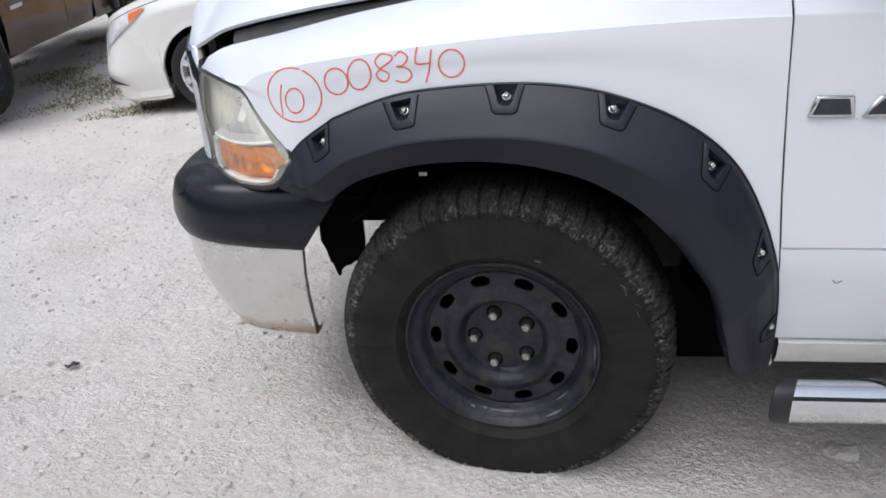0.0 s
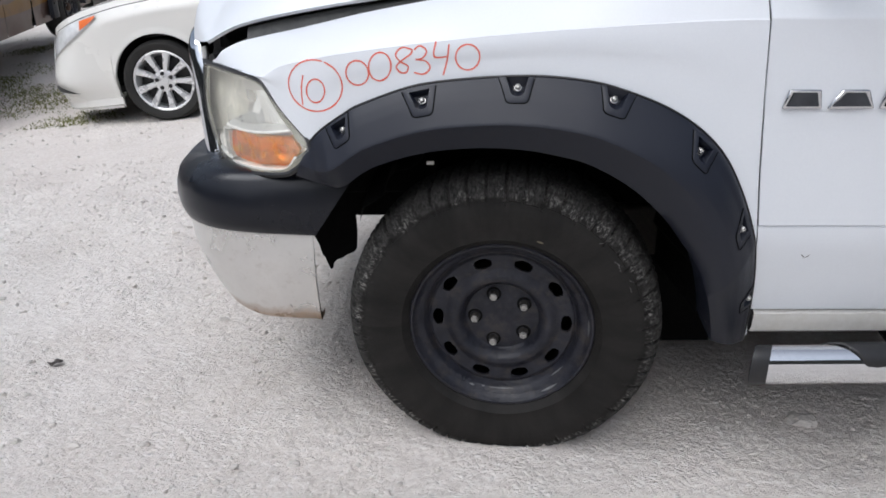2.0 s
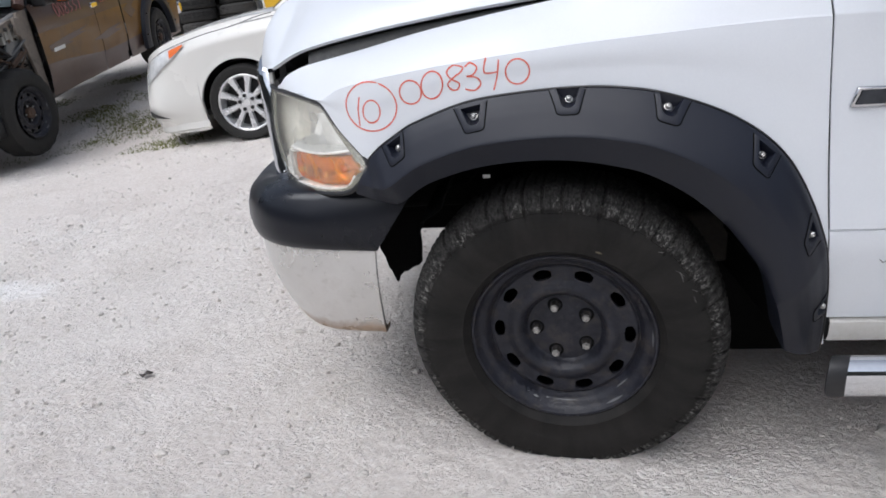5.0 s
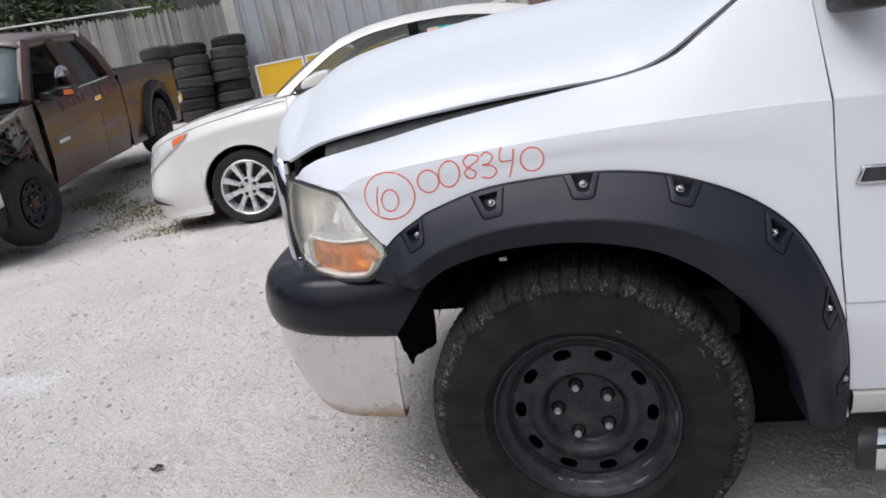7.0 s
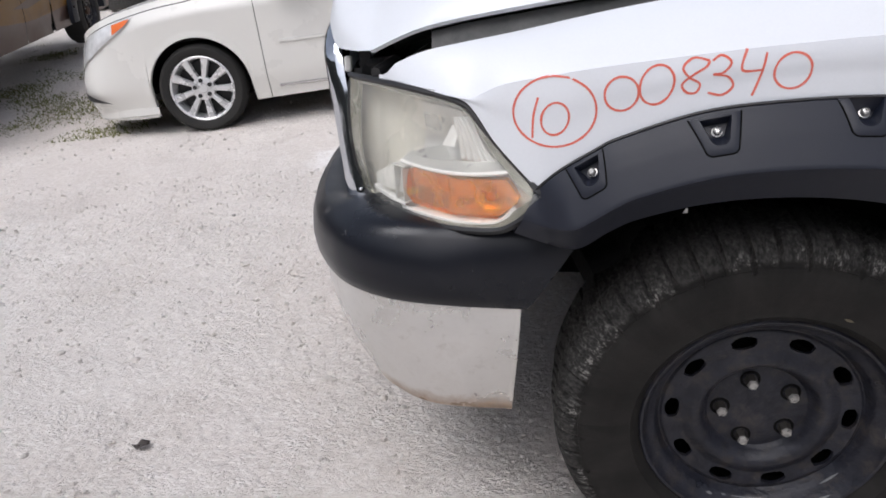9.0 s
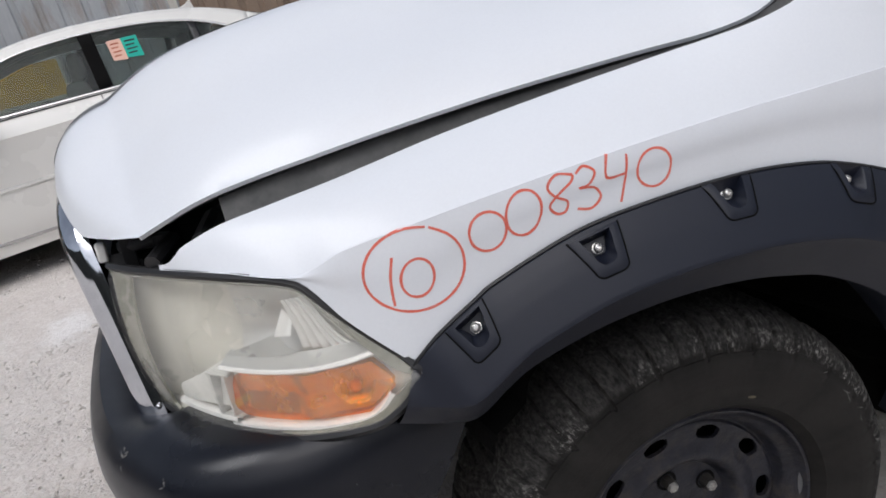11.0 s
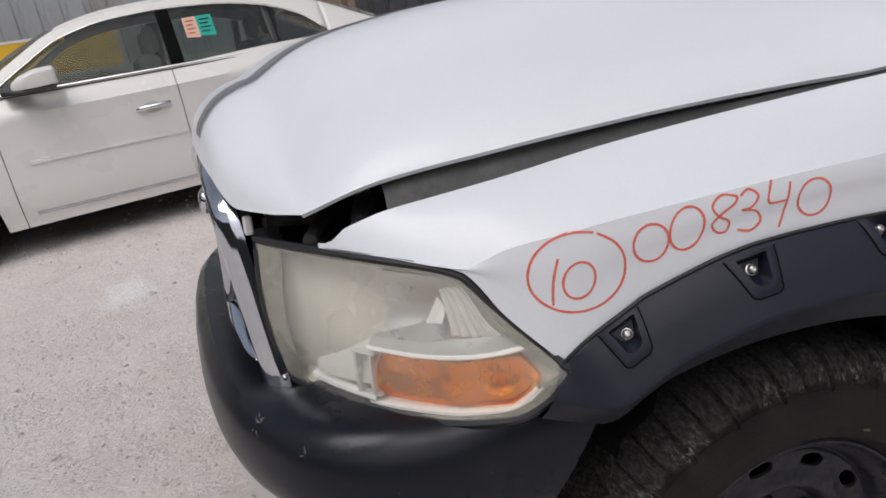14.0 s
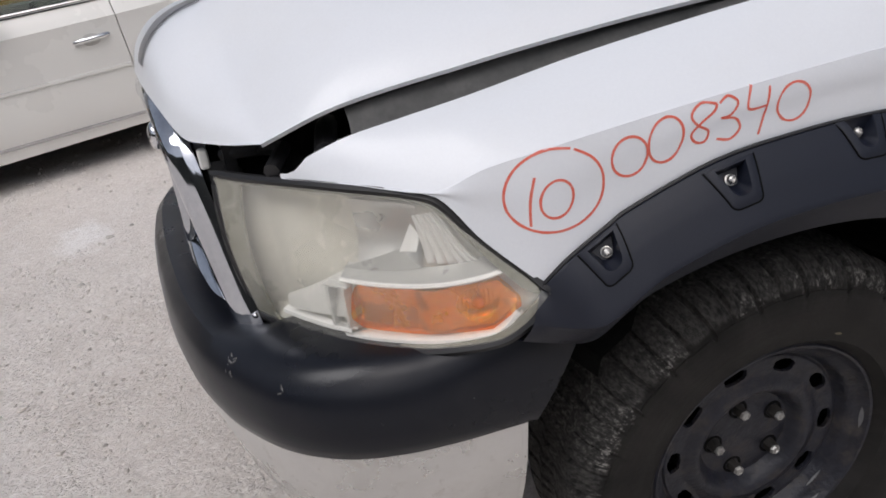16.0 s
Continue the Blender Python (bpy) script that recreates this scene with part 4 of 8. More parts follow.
# pale wedge in the lower inner corner: its slanting face and its lit ledge
wedge = bmesh.new()
grid(wedge, [[lamp_xz(-0.763 + 0.068 * t + 0.006 * u * t, 0.795 + 0.005 * t + (0.022 + 0.055 * t) * u, 0.011 + (0.004 + 0.016 * t) * u + 0.006 * t) for u in np.linspace(0, 1, 8)] for t in np.linspace(0, 1, 15)])
part("reflector_wedge", wedge, surface("pale_grey_reflector", (0.70, 0.70, 0.675), (0.62, 0.62, 0.595), rough=0.25, large=14, fine=90), lamp, "pale slanting wedge of the reflector")
# Grey strip stands for a dark reflection in the lamp bowl
reflection_face = bmesh.new()
grid(reflection_face, [[lamp_xz(-0.692 + (0.092 if u == 0 else 0.085 - 0.018 * u) * t, 0.868 + 0.014 * t + (0.012 + 0.014 * t) * u, 0.026 + 0.010 * t + 0.004 * u) for u in (0, 0.25, 0.5, 0.75, 1)] for t in np.linspace(0, 1, 12)])
part("reflector_ramp", reflection_face, surface("grey_lamp_ramp", (0.40, 0.40, 0.385), (0.50, 0.50, 0.48), rough=0.3, metal=0.4, large=20, fine=80), lamp)
part("reflector_ledge", lamp_strip([(x, 0.775) for x in np.linspace(-0.775, -0.69, 12)], ((0.0, 0.010), (0.003, 0.008), (0.009, 0.010), (0.011, 0.022))), PALE_LAMP, lamp)
# chromed bowl behind the bulb
part("reflector", lamp_patch(0.34, 0.56, 0.46, 0.88, lambda i, j: lamp_depth(0.34 + 0.22 * i, 0.46 + 0.42 * j) - 0.003 - 0.006 * math.sin(math.pi * i), 24, 20), surface("grey_reflector_bowl", (0.52, 0.515, 0.49), (0.66, 0.655, 0.63), rough=0.3, metal=0.7, large=12, fine=80), lamp, "dulled reflector bowl")
facet = bmesh.new()
corners = [Vector(c) for c in ((-0.626, 0.905, 0), (-0.607, 0.903, 0), (-0.602, 0.924, 0), (-0.611, 0.944, 0))]
grid(facet, [[lamp_xz(q.x, q.y, 0.034 + 0.006 * math.sin(2 * t) * u) for q in (corners[0].lerp(corners[1], t).lerp(corners[3].lerp(corners[2], t), u) for u in np.linspace(0, 1, 7))] for t in np.linspace(0, 1, 7)])
part("reflector_facet", facet, PALE_LAMP, lamp)
# fluted reflector: vertical bowed ribs from the top rim down to the shelf
flutes = bmesh.new()
rows = []
for i in range(97):
    t = i / 96
    row = []
    for j in range(15):
        u = j / 14
        x = -0.606 + 0.031 * t + (0.009 + 0.053 * t) * u ** 0.85
        top = min(lamp_top(x) - 0.020, 0.958 + 0.004 * t)
        z = top + (0.884 - 0.004 * t - top) * u
        row.append(lamp_xz(x, z, 0.022 + 0.024 * math.sin(u * 1.5) * (1 - 0.5 * t) + 0.0026 * abs(math.sin(t * 6 * math.pi))))
    rows.append(row)
grid(flutes, rows)
part("reflector_flutes", flutes, surface("satin_flutes", (0.88, 0.88, 0.87), (0.74, 0.74, 0.72), rough=0.36, metal=0.6, large=20, fine=80), lamp, "fluted chrome reflector")
# the level shelf between flutes and turn signal, with its bright front bar
shelf_line = [(x, 0.866 + 0.010 * (x + 0.690) / 0.19 - 0.007 * math.sin(math.pi * (x + 0.690) / 0.19)) for x in np.linspace(-0.690, -0.502, 24)]
part("reflector_shelf", lamp_strip(shelf_line, ((0.004, 0.014), (0.010, 0.024), (0.017, 0.040))), surface("grey_lamp_shelf", (0.42, 0.42, 0.41), (0.52, 0.52, 0.50), rough=0.35, metal=0.3, large=10, fine=80), lamp)
part("shelf_bar", lamp_strip(shelf_line, ((-0.003, 0.022), (-0.003, 0.012), (0.0, 0.009), (0.0035, 0.010), (0.0045, 0.018))), PALE_LAMP, lamp, "white bar over the turn signal")


def amber_top(x):
    return float(np.interp(x, [-0.684, -0.60, -0.510, -0.481], [0.854, 0.855, 0.862, 0.832]))


def amber_bot(x):
    return float(np.interp(x, [-0.690, -0.678, -0.60, -0.520, -0.481], [0.800, 0.787, 0.785, 0.792, 0.829]))


bm = bmesh.new()
rows = []
for x in np.linspace(-0.688, -0.483, 40):
    lo, hi = amber_bot(x), min(amber_top(x), 0.800 + (x + 0.690) * 5.5)
    rows.append([lamp_xz(x, hi, 0.040), lamp_xz(x, hi, 0.016)] + [lamp_xz(x, hi + (lo - hi) * k / 6, 0.0145) for k in range(1, 6)] + [lamp_xz(x, lo, 0.016), lamp_xz(x, lo, 0.040)])
grid(bm, rows)
turn = part("turn_signal", bm, AMBER, lamp, "amber turn signal lens")
turn.visible_shadow = False
# moulded reflector behind the amber lens: slanting steps, a bright middle and a ribbed round cell
bm = bmesh.new()
rows = []
for i in range(105):
    x = -0.684 + 0.196 * i / 104
    lo, hi = amber_bot(x) + 0.002, min(amber_top(x), 0.800 + (x + 0.690) * 5.5) - 0.002
    row = []
    for k in range(25):
        z = lo + (hi - lo) * k / 24
        u, v = (x + 0.684) / 0.196, k / 24
        d = 0.034 - 0.010 * abs(v - 0.5)
        if u < 0.36:
            d += 0.0035 * ((u * 16 + v * 5) % 1.0)
        elif u < 0.62:
            d += -0.010 * math.sin((u - 0.36) / 0.26 * math.pi) + 0.002 * (v * 4 % 1.0)
        cell = math.hypot((u - 0.76) / 0.13, (v - 0.52) / 0.40)
        if cell < 1:
            d += 0.010 * math.sqrt(1 - cell * cell) + 0.002 * (u * 34 % 1.0)
        row.append(lamp_xz(x, z, d))
    rows.append(row)
grid(bm, rows)
part("signal_reflector", bm, SILVER, lamp, smooth=False)
bm = bmesh.new()
bmesh.ops.create_uvsphere(bm, u_segments=14, v_segments=8, radius=0.009, matrix=Matrix.Translation(lamp_xz(-0.536, 0.826, 0.036)))
part("signal_bulb", bm, surface("amber_bulb", (0.55, 0.30, 0.05), (0.65, 0.36, 0.07), rough=0.2), lamp)
# pale trim that runs under the signal and up its outer side
trim_line = [(-0.700, 0.771), (-0.66, 0.7725), (-0.60, 0.7745), (-0.55, 0.779), (-0.519, 0.785), (-0.502, 0.798), (-0.486, 0.820)]
line = [Vector((q.x, q.z)) for q in spline([(x, 0, z) for x, z in trim_line], 44)]
bm = bmesh.new()
rows = []
for k, q in enumerate(line):
    t = line[min(k + 1, 43)] - line[max(k - 1, 0)]
    n = Vector((-t.y, t.x)).normalized()
    w = 0.0037 + 0.0012 * smoothstep(0.5, 0.9, k / 43)
    rows.append([lamp_xz(q.x + n.x * o * w, q.y + n.y * o * w, d) for o, d in ((-1.05, 0.024), (-1.0, 0.012), (-0.6, 0.009), (0.6, 0.010), (1.0, 0.014), (1.1, 0.030))])
grid(bm, rows)
part("lower_trim", bm, PALE_LAMP, lamp, "white trim round the turn signal")
bm = bmesh.new()
for z0, z1 in ((0.783, 0.7855), (0.853, 0.8555)):
    grid(bm, [[lamp_xz(x, z, d) for z, d in ((z0, 0.030), (z0, 0.011), (z1, 0.011), (z1, 0.030))] for x in (-0.712, -0.700, -0.684)])
for x0 in (-0.712, -0.694):
    grid(bm, [[lamp_xz(x + 0.05 * (z - 0.783), z, d) for x, d in ((x0, 0.030), (x0, 0.010), (x0 + 0.003, 0.010), (x0 + 0.003, 0.030))] for z in np.linspace(0.783, 0.855, 6)])
part("signal_clip", bm, surface("clear_end_frame", (0.52, 0.52, 0.50), (0.66, 0.66, 0.64), rough=0.25, large=20, fine=90), lamp, "clear end frame of the turn signal")


# ---- bumper: satin black cap over a dulled silver lower half ----
BUMPER_PLAN = [(-0.466, 0.006), (-0.50, 0.009), (-0.58, 0.018), (-0.66, 0.036), (-0.728, 0.066), (-0.786, 0.115), (-0.830, 0.180), (-0.873, 0.285), (-0.902, 0.43), (-0.917, 0.62), (-0.922, 0.86)]
plan = spline([(x, y, 0) for x, y in BUMPER_PLAN], 70)


def plan_normal(i):
    t = plan[min(i + 1, 69)] - plan[max(i - 1, 0)]
    return Vector((-abs(t.y), -abs(t.x), 0)).normalized() if i < 69 else Vector((-1, 0, 0))


def mirrored(rows):
    """The rows of one side followed by their mirror across the truck's middle."""
    return rows + [[Vector((p.x, 2 * MID - p.y, p.z)) for p in row] for row in rows[-2::-1]]


def build_bumper():
    bumper = part("front_bumper", boxes(((-0.78, 0.35, 0.45), (-0.70, 1.37, 0.58))), DARK, truck, "front bumper with a black plastic cap over dulled silver steel")
    rows = []
    for i, p in enumerate(plan):
        n = plan_normal(i)
        f = i / 69
        deep = smoothstep(0.25, 0.7, f)
        dip = smoothstep(0.64, 0.76, f)  # the cap sinks before the grille
        sec = [(-0.030, 0.616), (-0.004, 0.617), (0.003, 0.621), (0.011, 0.640), (0.015, 0.665), (0.013, 0.695), (0.004, 0.724), (-0.006 - 0.012 * deep, 0.746), (-0.016 - 0.03 * deep, 0.759 - 0.012 * dip), (-0.034 - 0.06 * deep, 0.768 - 0.034 * dip), (-0.07 - 0.09 * deep, 0.770 - 0.060 * dip)]
        if f < 0.25:
            k = 1 - f / 0.25
            sec = [(o * (1 - 0.6 * k) + 0.004 * k, z + (0.012 * k if z > 0.72 else 0)) for o, z in sec]
        row = []
        for o, z in sec:
            q = p + n * o + Vector((0, 0, z))
            q.x += 0.112 * max(0, (0.16 - f) / 0.16) ** 1.0 * (z - 0.606) / 0.165
            row.append(q)
        rows.append(row)
    bm = bmesh.new()
    grid(bm, mirrored(rows))
    part("bumper_cap", bm, CAP, bumper, "scuffed satin black plastic bumper cap")
    rows = []
    for i, p in enumerate(plan):
        n = plan_normal(i)
        f = i / 69
        row = []
        for z, o in ((0.622, -0.03), (0.621, -0.010), (0.610, -0.007), (0.54, -0.012), (0.48, -0.025), (0.42, -0.045), (0.375, -0.063), (0.356, -0.072), (0.347, -0.084), (0.349, -0.115)):
            o2 = o * (1.0 + 0.25 * smoothstep(0.25, 0.5, f) - 0.3 * smoothstep(0.75, 1.0, f))
            q = p + n * o2 + Vector((0, 0, z + 0.03 * smoothstep(0.55, 1.0, f) * (0.6 - min(z, 0.6)) / 0.25))
            q.x -= 0.012 * max(0, (0.12 - f) / 0.12) * (0.61 - z) / 0.25 + 0.012 * (1 if f < 0.01 else 0)
            row.append(q)
        rows.append(row)
    first = [Vector((q.x + 0.004, q.y + 0.045, q.z)) for q in rows[0]]
    lip = [Vector((q.x + 0.010, q.y + 0.006, q.z)) for q in rows[0]]
    bm = bmesh.new()
    grid(bm, mirrored([first, lip] + rows))
    part("bumper_face", bm, BUMPER, bumper, "dulled silver steel bumper face with rust along its lower edge")


build_bumper()
cap = next(o for o in truck.children_recursive if o.name == "bumper_cap")
cap_tree = BVHTree.FromPolygons([v.co for v in cap.data.vertices], [p.vertices[:] for p in cap.data.polygons])
SCUFF = surface("pale_scuffed_plastic", (0.055, 0.054, 0.053), (0.17, 0.167, 0.163), rough=0.7, large=90, fine=400)
rng = random.Random(44)
for x, y, z, size, count in ((-0.872, 0.235, 0.752, 0.018, 10), (-0.700, 0.0, 0.690, 0.004, 2), (-0.60, -0.05, 0.655, 0.003, 2), (-0.82, 0.12, 0.742, 0.010, 5), (-0.56, -0.02, 0.70, 0.004, 2)):
    for _ in range(count):
        c = Vector((x + rng.gauss(0, size * 0.5), y + rng.gauss(0, size * 0.5), z + rng.gauss(0, size * 0.6)))
        hit, normal, _i, _d = cap_tree.find_nearest(c)
        normal = normal if normal.dot(Vector((-1, -1, 0.6))) > 0 else -normal
        side = normal.orthogonal().normalized()
        side.rotate(Matrix.Rotation(rng.uniform(0, 6.3), 3, normal))
        up = normal.cross(side)
        a, b = size * rng.uniform(0.10, 0.42), size * rng.uniform(0.05, 0.14)
        fleck = bmesh.new()
        ringv = []
        for q in range(9):
            f = 1 + rng.uniform(-0.45, 0.35)
            o = hit + side * (a * f * math.cos(q * 0.698)) + up * (b * f * math.sin(q * 0.698))
            near = cap_tree.find_nearest(o)[0]
            ringv.append(fleck.verts.new(near + normal * 0.0007))
        fleck.faces.new(ringv)
        part("scuff", fleck, SCUFF, cap, smooth=False)

# ---- grille ----
GRILLE_OUT = [(0.345, 0.708, -0.784), (0.384, 0.87, -0.806), (0.411, 1.00, -0.824), (0.435, 1.052, -0.830), (0.50, 1.092, -0.833), (0.60, 1.115, -0.836), (0.72, 1.125, -0.838), (0.86, 1.128, -0.840)]
GRILLE_LOW = [(0.345, 0.708, -0.784), (0.37, 0.698, -0.790), (0.46, 0.715, -0.815), (0.65, 0.71, -0.820), (0.86, 0.71, -0.822)]
grille = part("grille", boxes(((-0.78, 0.40, 0.76), (-0.76, 1.32, 1.06))), BLACK, truck, "chrome-framed grille with crossing bars")
bm = bmesh.new()
ring_pts = spline([(x, y, z) for y, z, x in GRILLE_OUT], 40) + [Vector((p.x, 2 * MID - p.y, p.z)) for p in spline([(x, y, z) for y, z, x in GRILLE_OUT], 40)[-2::-1]]
low_pts = spline([(x, y, z) for y, z, x in GRILLE_LOW], 30)
ring_pts += [Vector((p.x, 2 * MID - p.y, p.z)) for p in low_pts[1:]] + low_pts[-2:0:-1]
mid_pt = Vector((-0.84, MID, 0.92))
rows = []
for p in ring_pts:
    d = (mid_pt - p)
    d = Vector((0, d.y, d.z)).normalized()
    rows.append([p + Vector((o, 0, 0)) + d * w for o, w in ((0.012, 0.030), (0.006, 0.004), (0.005, 0.0), (-0.011, 0.0), (-0.0125, 0.001), (-0.022, 0.006), (-0.031, 0.013), (-0.037, 0.022), (-0.039, 0.032), (-0.036, 0.042), (-0.026, 0.050), (-0.010, 0.054), (0.004, 0.055), (0.006, 0.062), (0.0, 0.067), (0.004, 0.073), (0.05, 0.076))])
grid(bm, rows, closed_u=True)
part("grille_surround", bm, DARK_CHROME, grille, "chrome grille surround")
bm = bmesh.new()
box(bm, (-0.856, MID - 0.03, 0.73), (-0.82, MID + 0.03, 1.115))
box(bm, (-0.825, 0.46, 0.90), (-0.79, 2 * MID - 0.46, 0.955))
part("grille_crossbar", bm, DARK_CHROME, grille, bevel=0.024)
bm = bmesh.new()
for k in range(12):
    z = 0.76 + 0.026 * k
    y = 0.46 + 0.06 * smoothstep(0.98, 1.05, z)
    box(bm, (-0.795, y, z), (-0.78, 2 * MID - y, z + 0.008))
for k in range(22):
    y = 0.47 + 0.0375 * k
    box(bm, (-0.793, y, 0.75), (-0.782, y + 0.008, min(1.08, hood_front_z(min(y, 2 * MID - y)) - 0.035)))
part("grille_mesh", bm, BLACK, grille)
bm = bmesh.new()
bmesh.ops.create_uvsphere(bm, u_segments=16, v_segments=10, radius=0.03, matrix=Matrix.Translation((-0.866, MID, 1.0)) @ Matrix.Diagonal((0.5, 1.2, 1.0, 1)))
part("grille_badge", bm, CHROME, grille, "plain chrome badge")
# the pale clip, and a black sheet for the shade in the gap between lamp and grille
bm = bmesh.new()
box(bm, (-0.818, 0.404, 1.003), (-0.802, 0.424, 1.036))
part("hood_bumper_clip", bm, WHITE_TRIM, grille, bevel=0.004)
bm = bmesh.new()
grid(bm, [[(x - 0.004, y + 0.016, z), (x + 0.022, y + 0.012, z), (x + 0.050, y + 0.016, z), (x + 0.055, y + 0.08, z)] for x, y, z in spline([(-0.790, 0.345, 0.735), (-0.797, 0.378, 0.87), (-0.804, 0.408, 1.01)], 20)])
part("lamp_gap_seal", bm, BLACK, grille)
screw = bmesh.new()
bmesh.ops.create_uvsphere(screw, u_segments=12, v_segments=8, radius=0.005, matrix=Matrix.Translation((-0.792, 0.352, 0.752)))
part("trim_screw", screw, DULL_CHROME, grille)


# ---- wheels ----
TYRE = [(0.226, 0.150), (0.240, 0.163), (0.275, 0.180), (0.315, 0.188), (0.350, 0.181), (0.372, 0.165), (0.386, 0.145), (0.392, 0.120), (0.395, 0.085), (0.396, 0.054), (0.395, 0.022), (0.392, -0.012), (0.386, -0.037), (0.375, -0.056), (0.362, -0.067), (0.350, -0.072), (0.3495, -0.0745), (0.335, -0.078), (0.315, -0.0795), (0.285, -0.076), (0.255, -0.065), (0.252, -0.066), (0.242, -0.055), (0.234, -0.046), (0.230, -0.040)]


def make_tyre(parent):
    per = 12
    n = 52 * per

    def radius(k, r, y):
        c, b = k % per, k // per
        drop = 0.0
        if r > 0.349 and (y < -0.02 or y > 0.13):
            long = b % 2 == 0
            if c in (per - 2, per - 1) and (long or r > 0.363):
                drop = 0.011
            elif c == 5 and r > 0.372:
                drop = 0.004
            elif r < 0.359:
                drop = 0.002 if long else 0.004
            drop += 0.0012 * noise.noise(Vector((b * 3.7, y * 30, 0)))
        elif r > 0.37:
            ribs = abs(abs(y - 0.054) - 0.032)
            drop = 0.009 if ribs < 0.008 or (c in (3, 4) and abs(y - 0.054) < 0.03) or (c in (per - 2, per - 1) and ribs > 0.02) else 0.0
        return r - drop

    bm = revolve([(r if r < 0.26 else 0.26 + (r - 0.26) * 1.055, y) for r, y in TYRE], n, radius=radius)
    for v in bm.verts:  # flattened where it stands on the ground
        low = -0.371 - 0.07 * v.co.y
        if v.co.z < low + 0.012:
            v.co.z = low + 0.012 - (low + 0.012 - v.co.z) * 0.35
    return part("tyre", bm, TYRE_RUBBER, parent, "worn dusty black all-terrain tyre")


RIM = [(0.2335, -0.040), (0.2345, -0.046), (0.231, -0.050), (0.2265, -0.0485), (0.2225, -0.042), (0.2175, -0.0345), (0.2115, -0.0295), (0.2035, -0.025), (0.1975, -0.0165), (0.1935, -0.006), (0.1905, -0.0015), (0.188, -0.0015), (0.1855, -0.005), (0.181, -0.0062), (0.170, -0.0055), (0.160, -0.0048), (0.150, -0.0048), (0.146, -0.0055), (0.138, -0.0090), (0.130, -0.0130), (0.122, -0.0148), (0.114, -0.0122), (0.1065, -0.0035), (0.1005, 0.0060), (0.0970, 0.0125), (0.094, 0.0150), (0.080, 0.0130), (0.050, 0.0115), (0.040, 0.0120), (0.030, 0.0105), (0.0, 0.0105)]


def make_rim(parent):
    n = 360
    prof = curve_fn([(r, y) for r, y in RIM[:0:-1]][:-2])
    rings = [q for q in RIM if q[0] > 0.184] + [(r, prof(r)) for r in np.linspace(0.1835, 0.146, 22)] + [q for q in RIM if q[0] < 0.1455]
    rows = [[(r * math.cos(2 * math.pi * k / n), y, r * math.sin(2 * math.pi * k / n)) for r, y in rings] for k in range(n)]

    def skip(i, j):
        # ten oval slots in the sloping disc
        a = ((i + 18.5) % 36) - 18
        r = (rings[j][0] + rings[j + 1][0]) / 2
        return abs(a / 7.9) ** 2.7 + abs((r - 0.1655) / 0.0138) ** 2.7 < 1.0

    bm = bmesh.new()
    grid(bm, rows, closed_u=True, skip=skip)
    edge = [e for e in bm.edges if len(e.link_faces) == 1 and 0.146 < math.hypot(e.verts[0].co.x, e.verts[0].co.z) < 0.184]
    made = bmesh.ops.extrude_edge_only(bm, edges=edge)["geom"]
    for v in made:
        if isinstance(v, bmesh.types.BMVert):
            v.co.y += 0.008
    rim = part("rim", bm, STEEL, parent, "scuffed black steel rim with oval slots")
    back = revolve([(0.214, 0.0), (0.205, 0.05), (0.2, 0.17), (0.15, 0.13), (0.14, 0.07), (0.0, 0.06)], 40)
    part("brake", back, DARK, parent)
    bead = revolve([(0.2325, -0.0415), (0.2365, -0.0455), (0.2385, -0.046), (0.2405, -0.050)], 120)
    part("bead_gap", bead, BLACK, parent)
    # bare scrapes on the lower barrel
    for a0, a1, r, w in ((-60, -47, 0.2200, 0.0016), (-98, -80, 0.2005, 0.0006), (-4, 9, 0.2195, 0.0022), (-48, -36, 0.2005, 0.0010), (-113, -109, 0.205, 0.0022), (-104, -101, 0.201, 0.0012)):
        sc = bmesh.new()
        grid(sc, [[((r + q) * math.cos(radians(a)), prof(r + q) - 0.0009, (r + q) * math.sin(radians(a))) for q in (-w * math.sin((a - a0) / (a1 - a0) * math.pi) - 0.0002, w * math.sin((a - a0) / (a1 - a0) * math.pi) + 0.0002)] for a in np.linspace(a0, a1, 14)])
        part("scrape", sc, SCRAPE, parent)
    for k in range(5):
        a = radians(180.6 + 72 * k)
        c = Vector((0.0699 * math.cos(a), 0, 0.0699 * math.sin(a)))
        # Shallow near-black ring stands for the shade in a deep seat
        seat = bmesh.new()
        grid(seat, [[(c.x + r * math.cos(q * math.pi / 10), y, c.z + r * math.sin(q * math.pi / 10)) for r, y in ((0.0195, 0.0125), (0.0185, 0.0100), (0.0165, 0.0098), (0.0140, 0.0120))] for q in range(20)], closed_u=True)
        part("lug_seat", seat, DARK, parent)
        bm = bmesh.new()
        rows = []
        skirt = bmesh.new()
        grid(skirt, [[(c.x + r * math.cos(math.pi * q / 3 + 0.3 * k), y, c.z + r * math.sin(math.pi * q / 3 + 0.3 * k)) for q in range(6)] for y, r in ((0.016, 0.0128), (0.002, 0.0124), (-0.0055, 0.0116), (-0.006, 0.0100))], closed_v=True)
        for y, r in ((-0.0050, 0.0105), (-0.0085, 0.0104), (-0.0115, 0.0088), (-0.0120, 0.0060), (-0.0095, 0.0048), (-0.0095, 0.0)):
            rows.append([(c.x + r * math.cos(math.pi * q / 3 + 0.3 * k), y, c.z + r * math.sin(math.pi * q / 3 + 0.3 * k)) for q in range(6)])
        grid(bm, rows, closed_v=True)
        part("lug_nut", bm, LUG, parent, smooth=False)
        part("nut_skirt", skirt, NUT_SIDE, parent, smooth=False)
    return rim


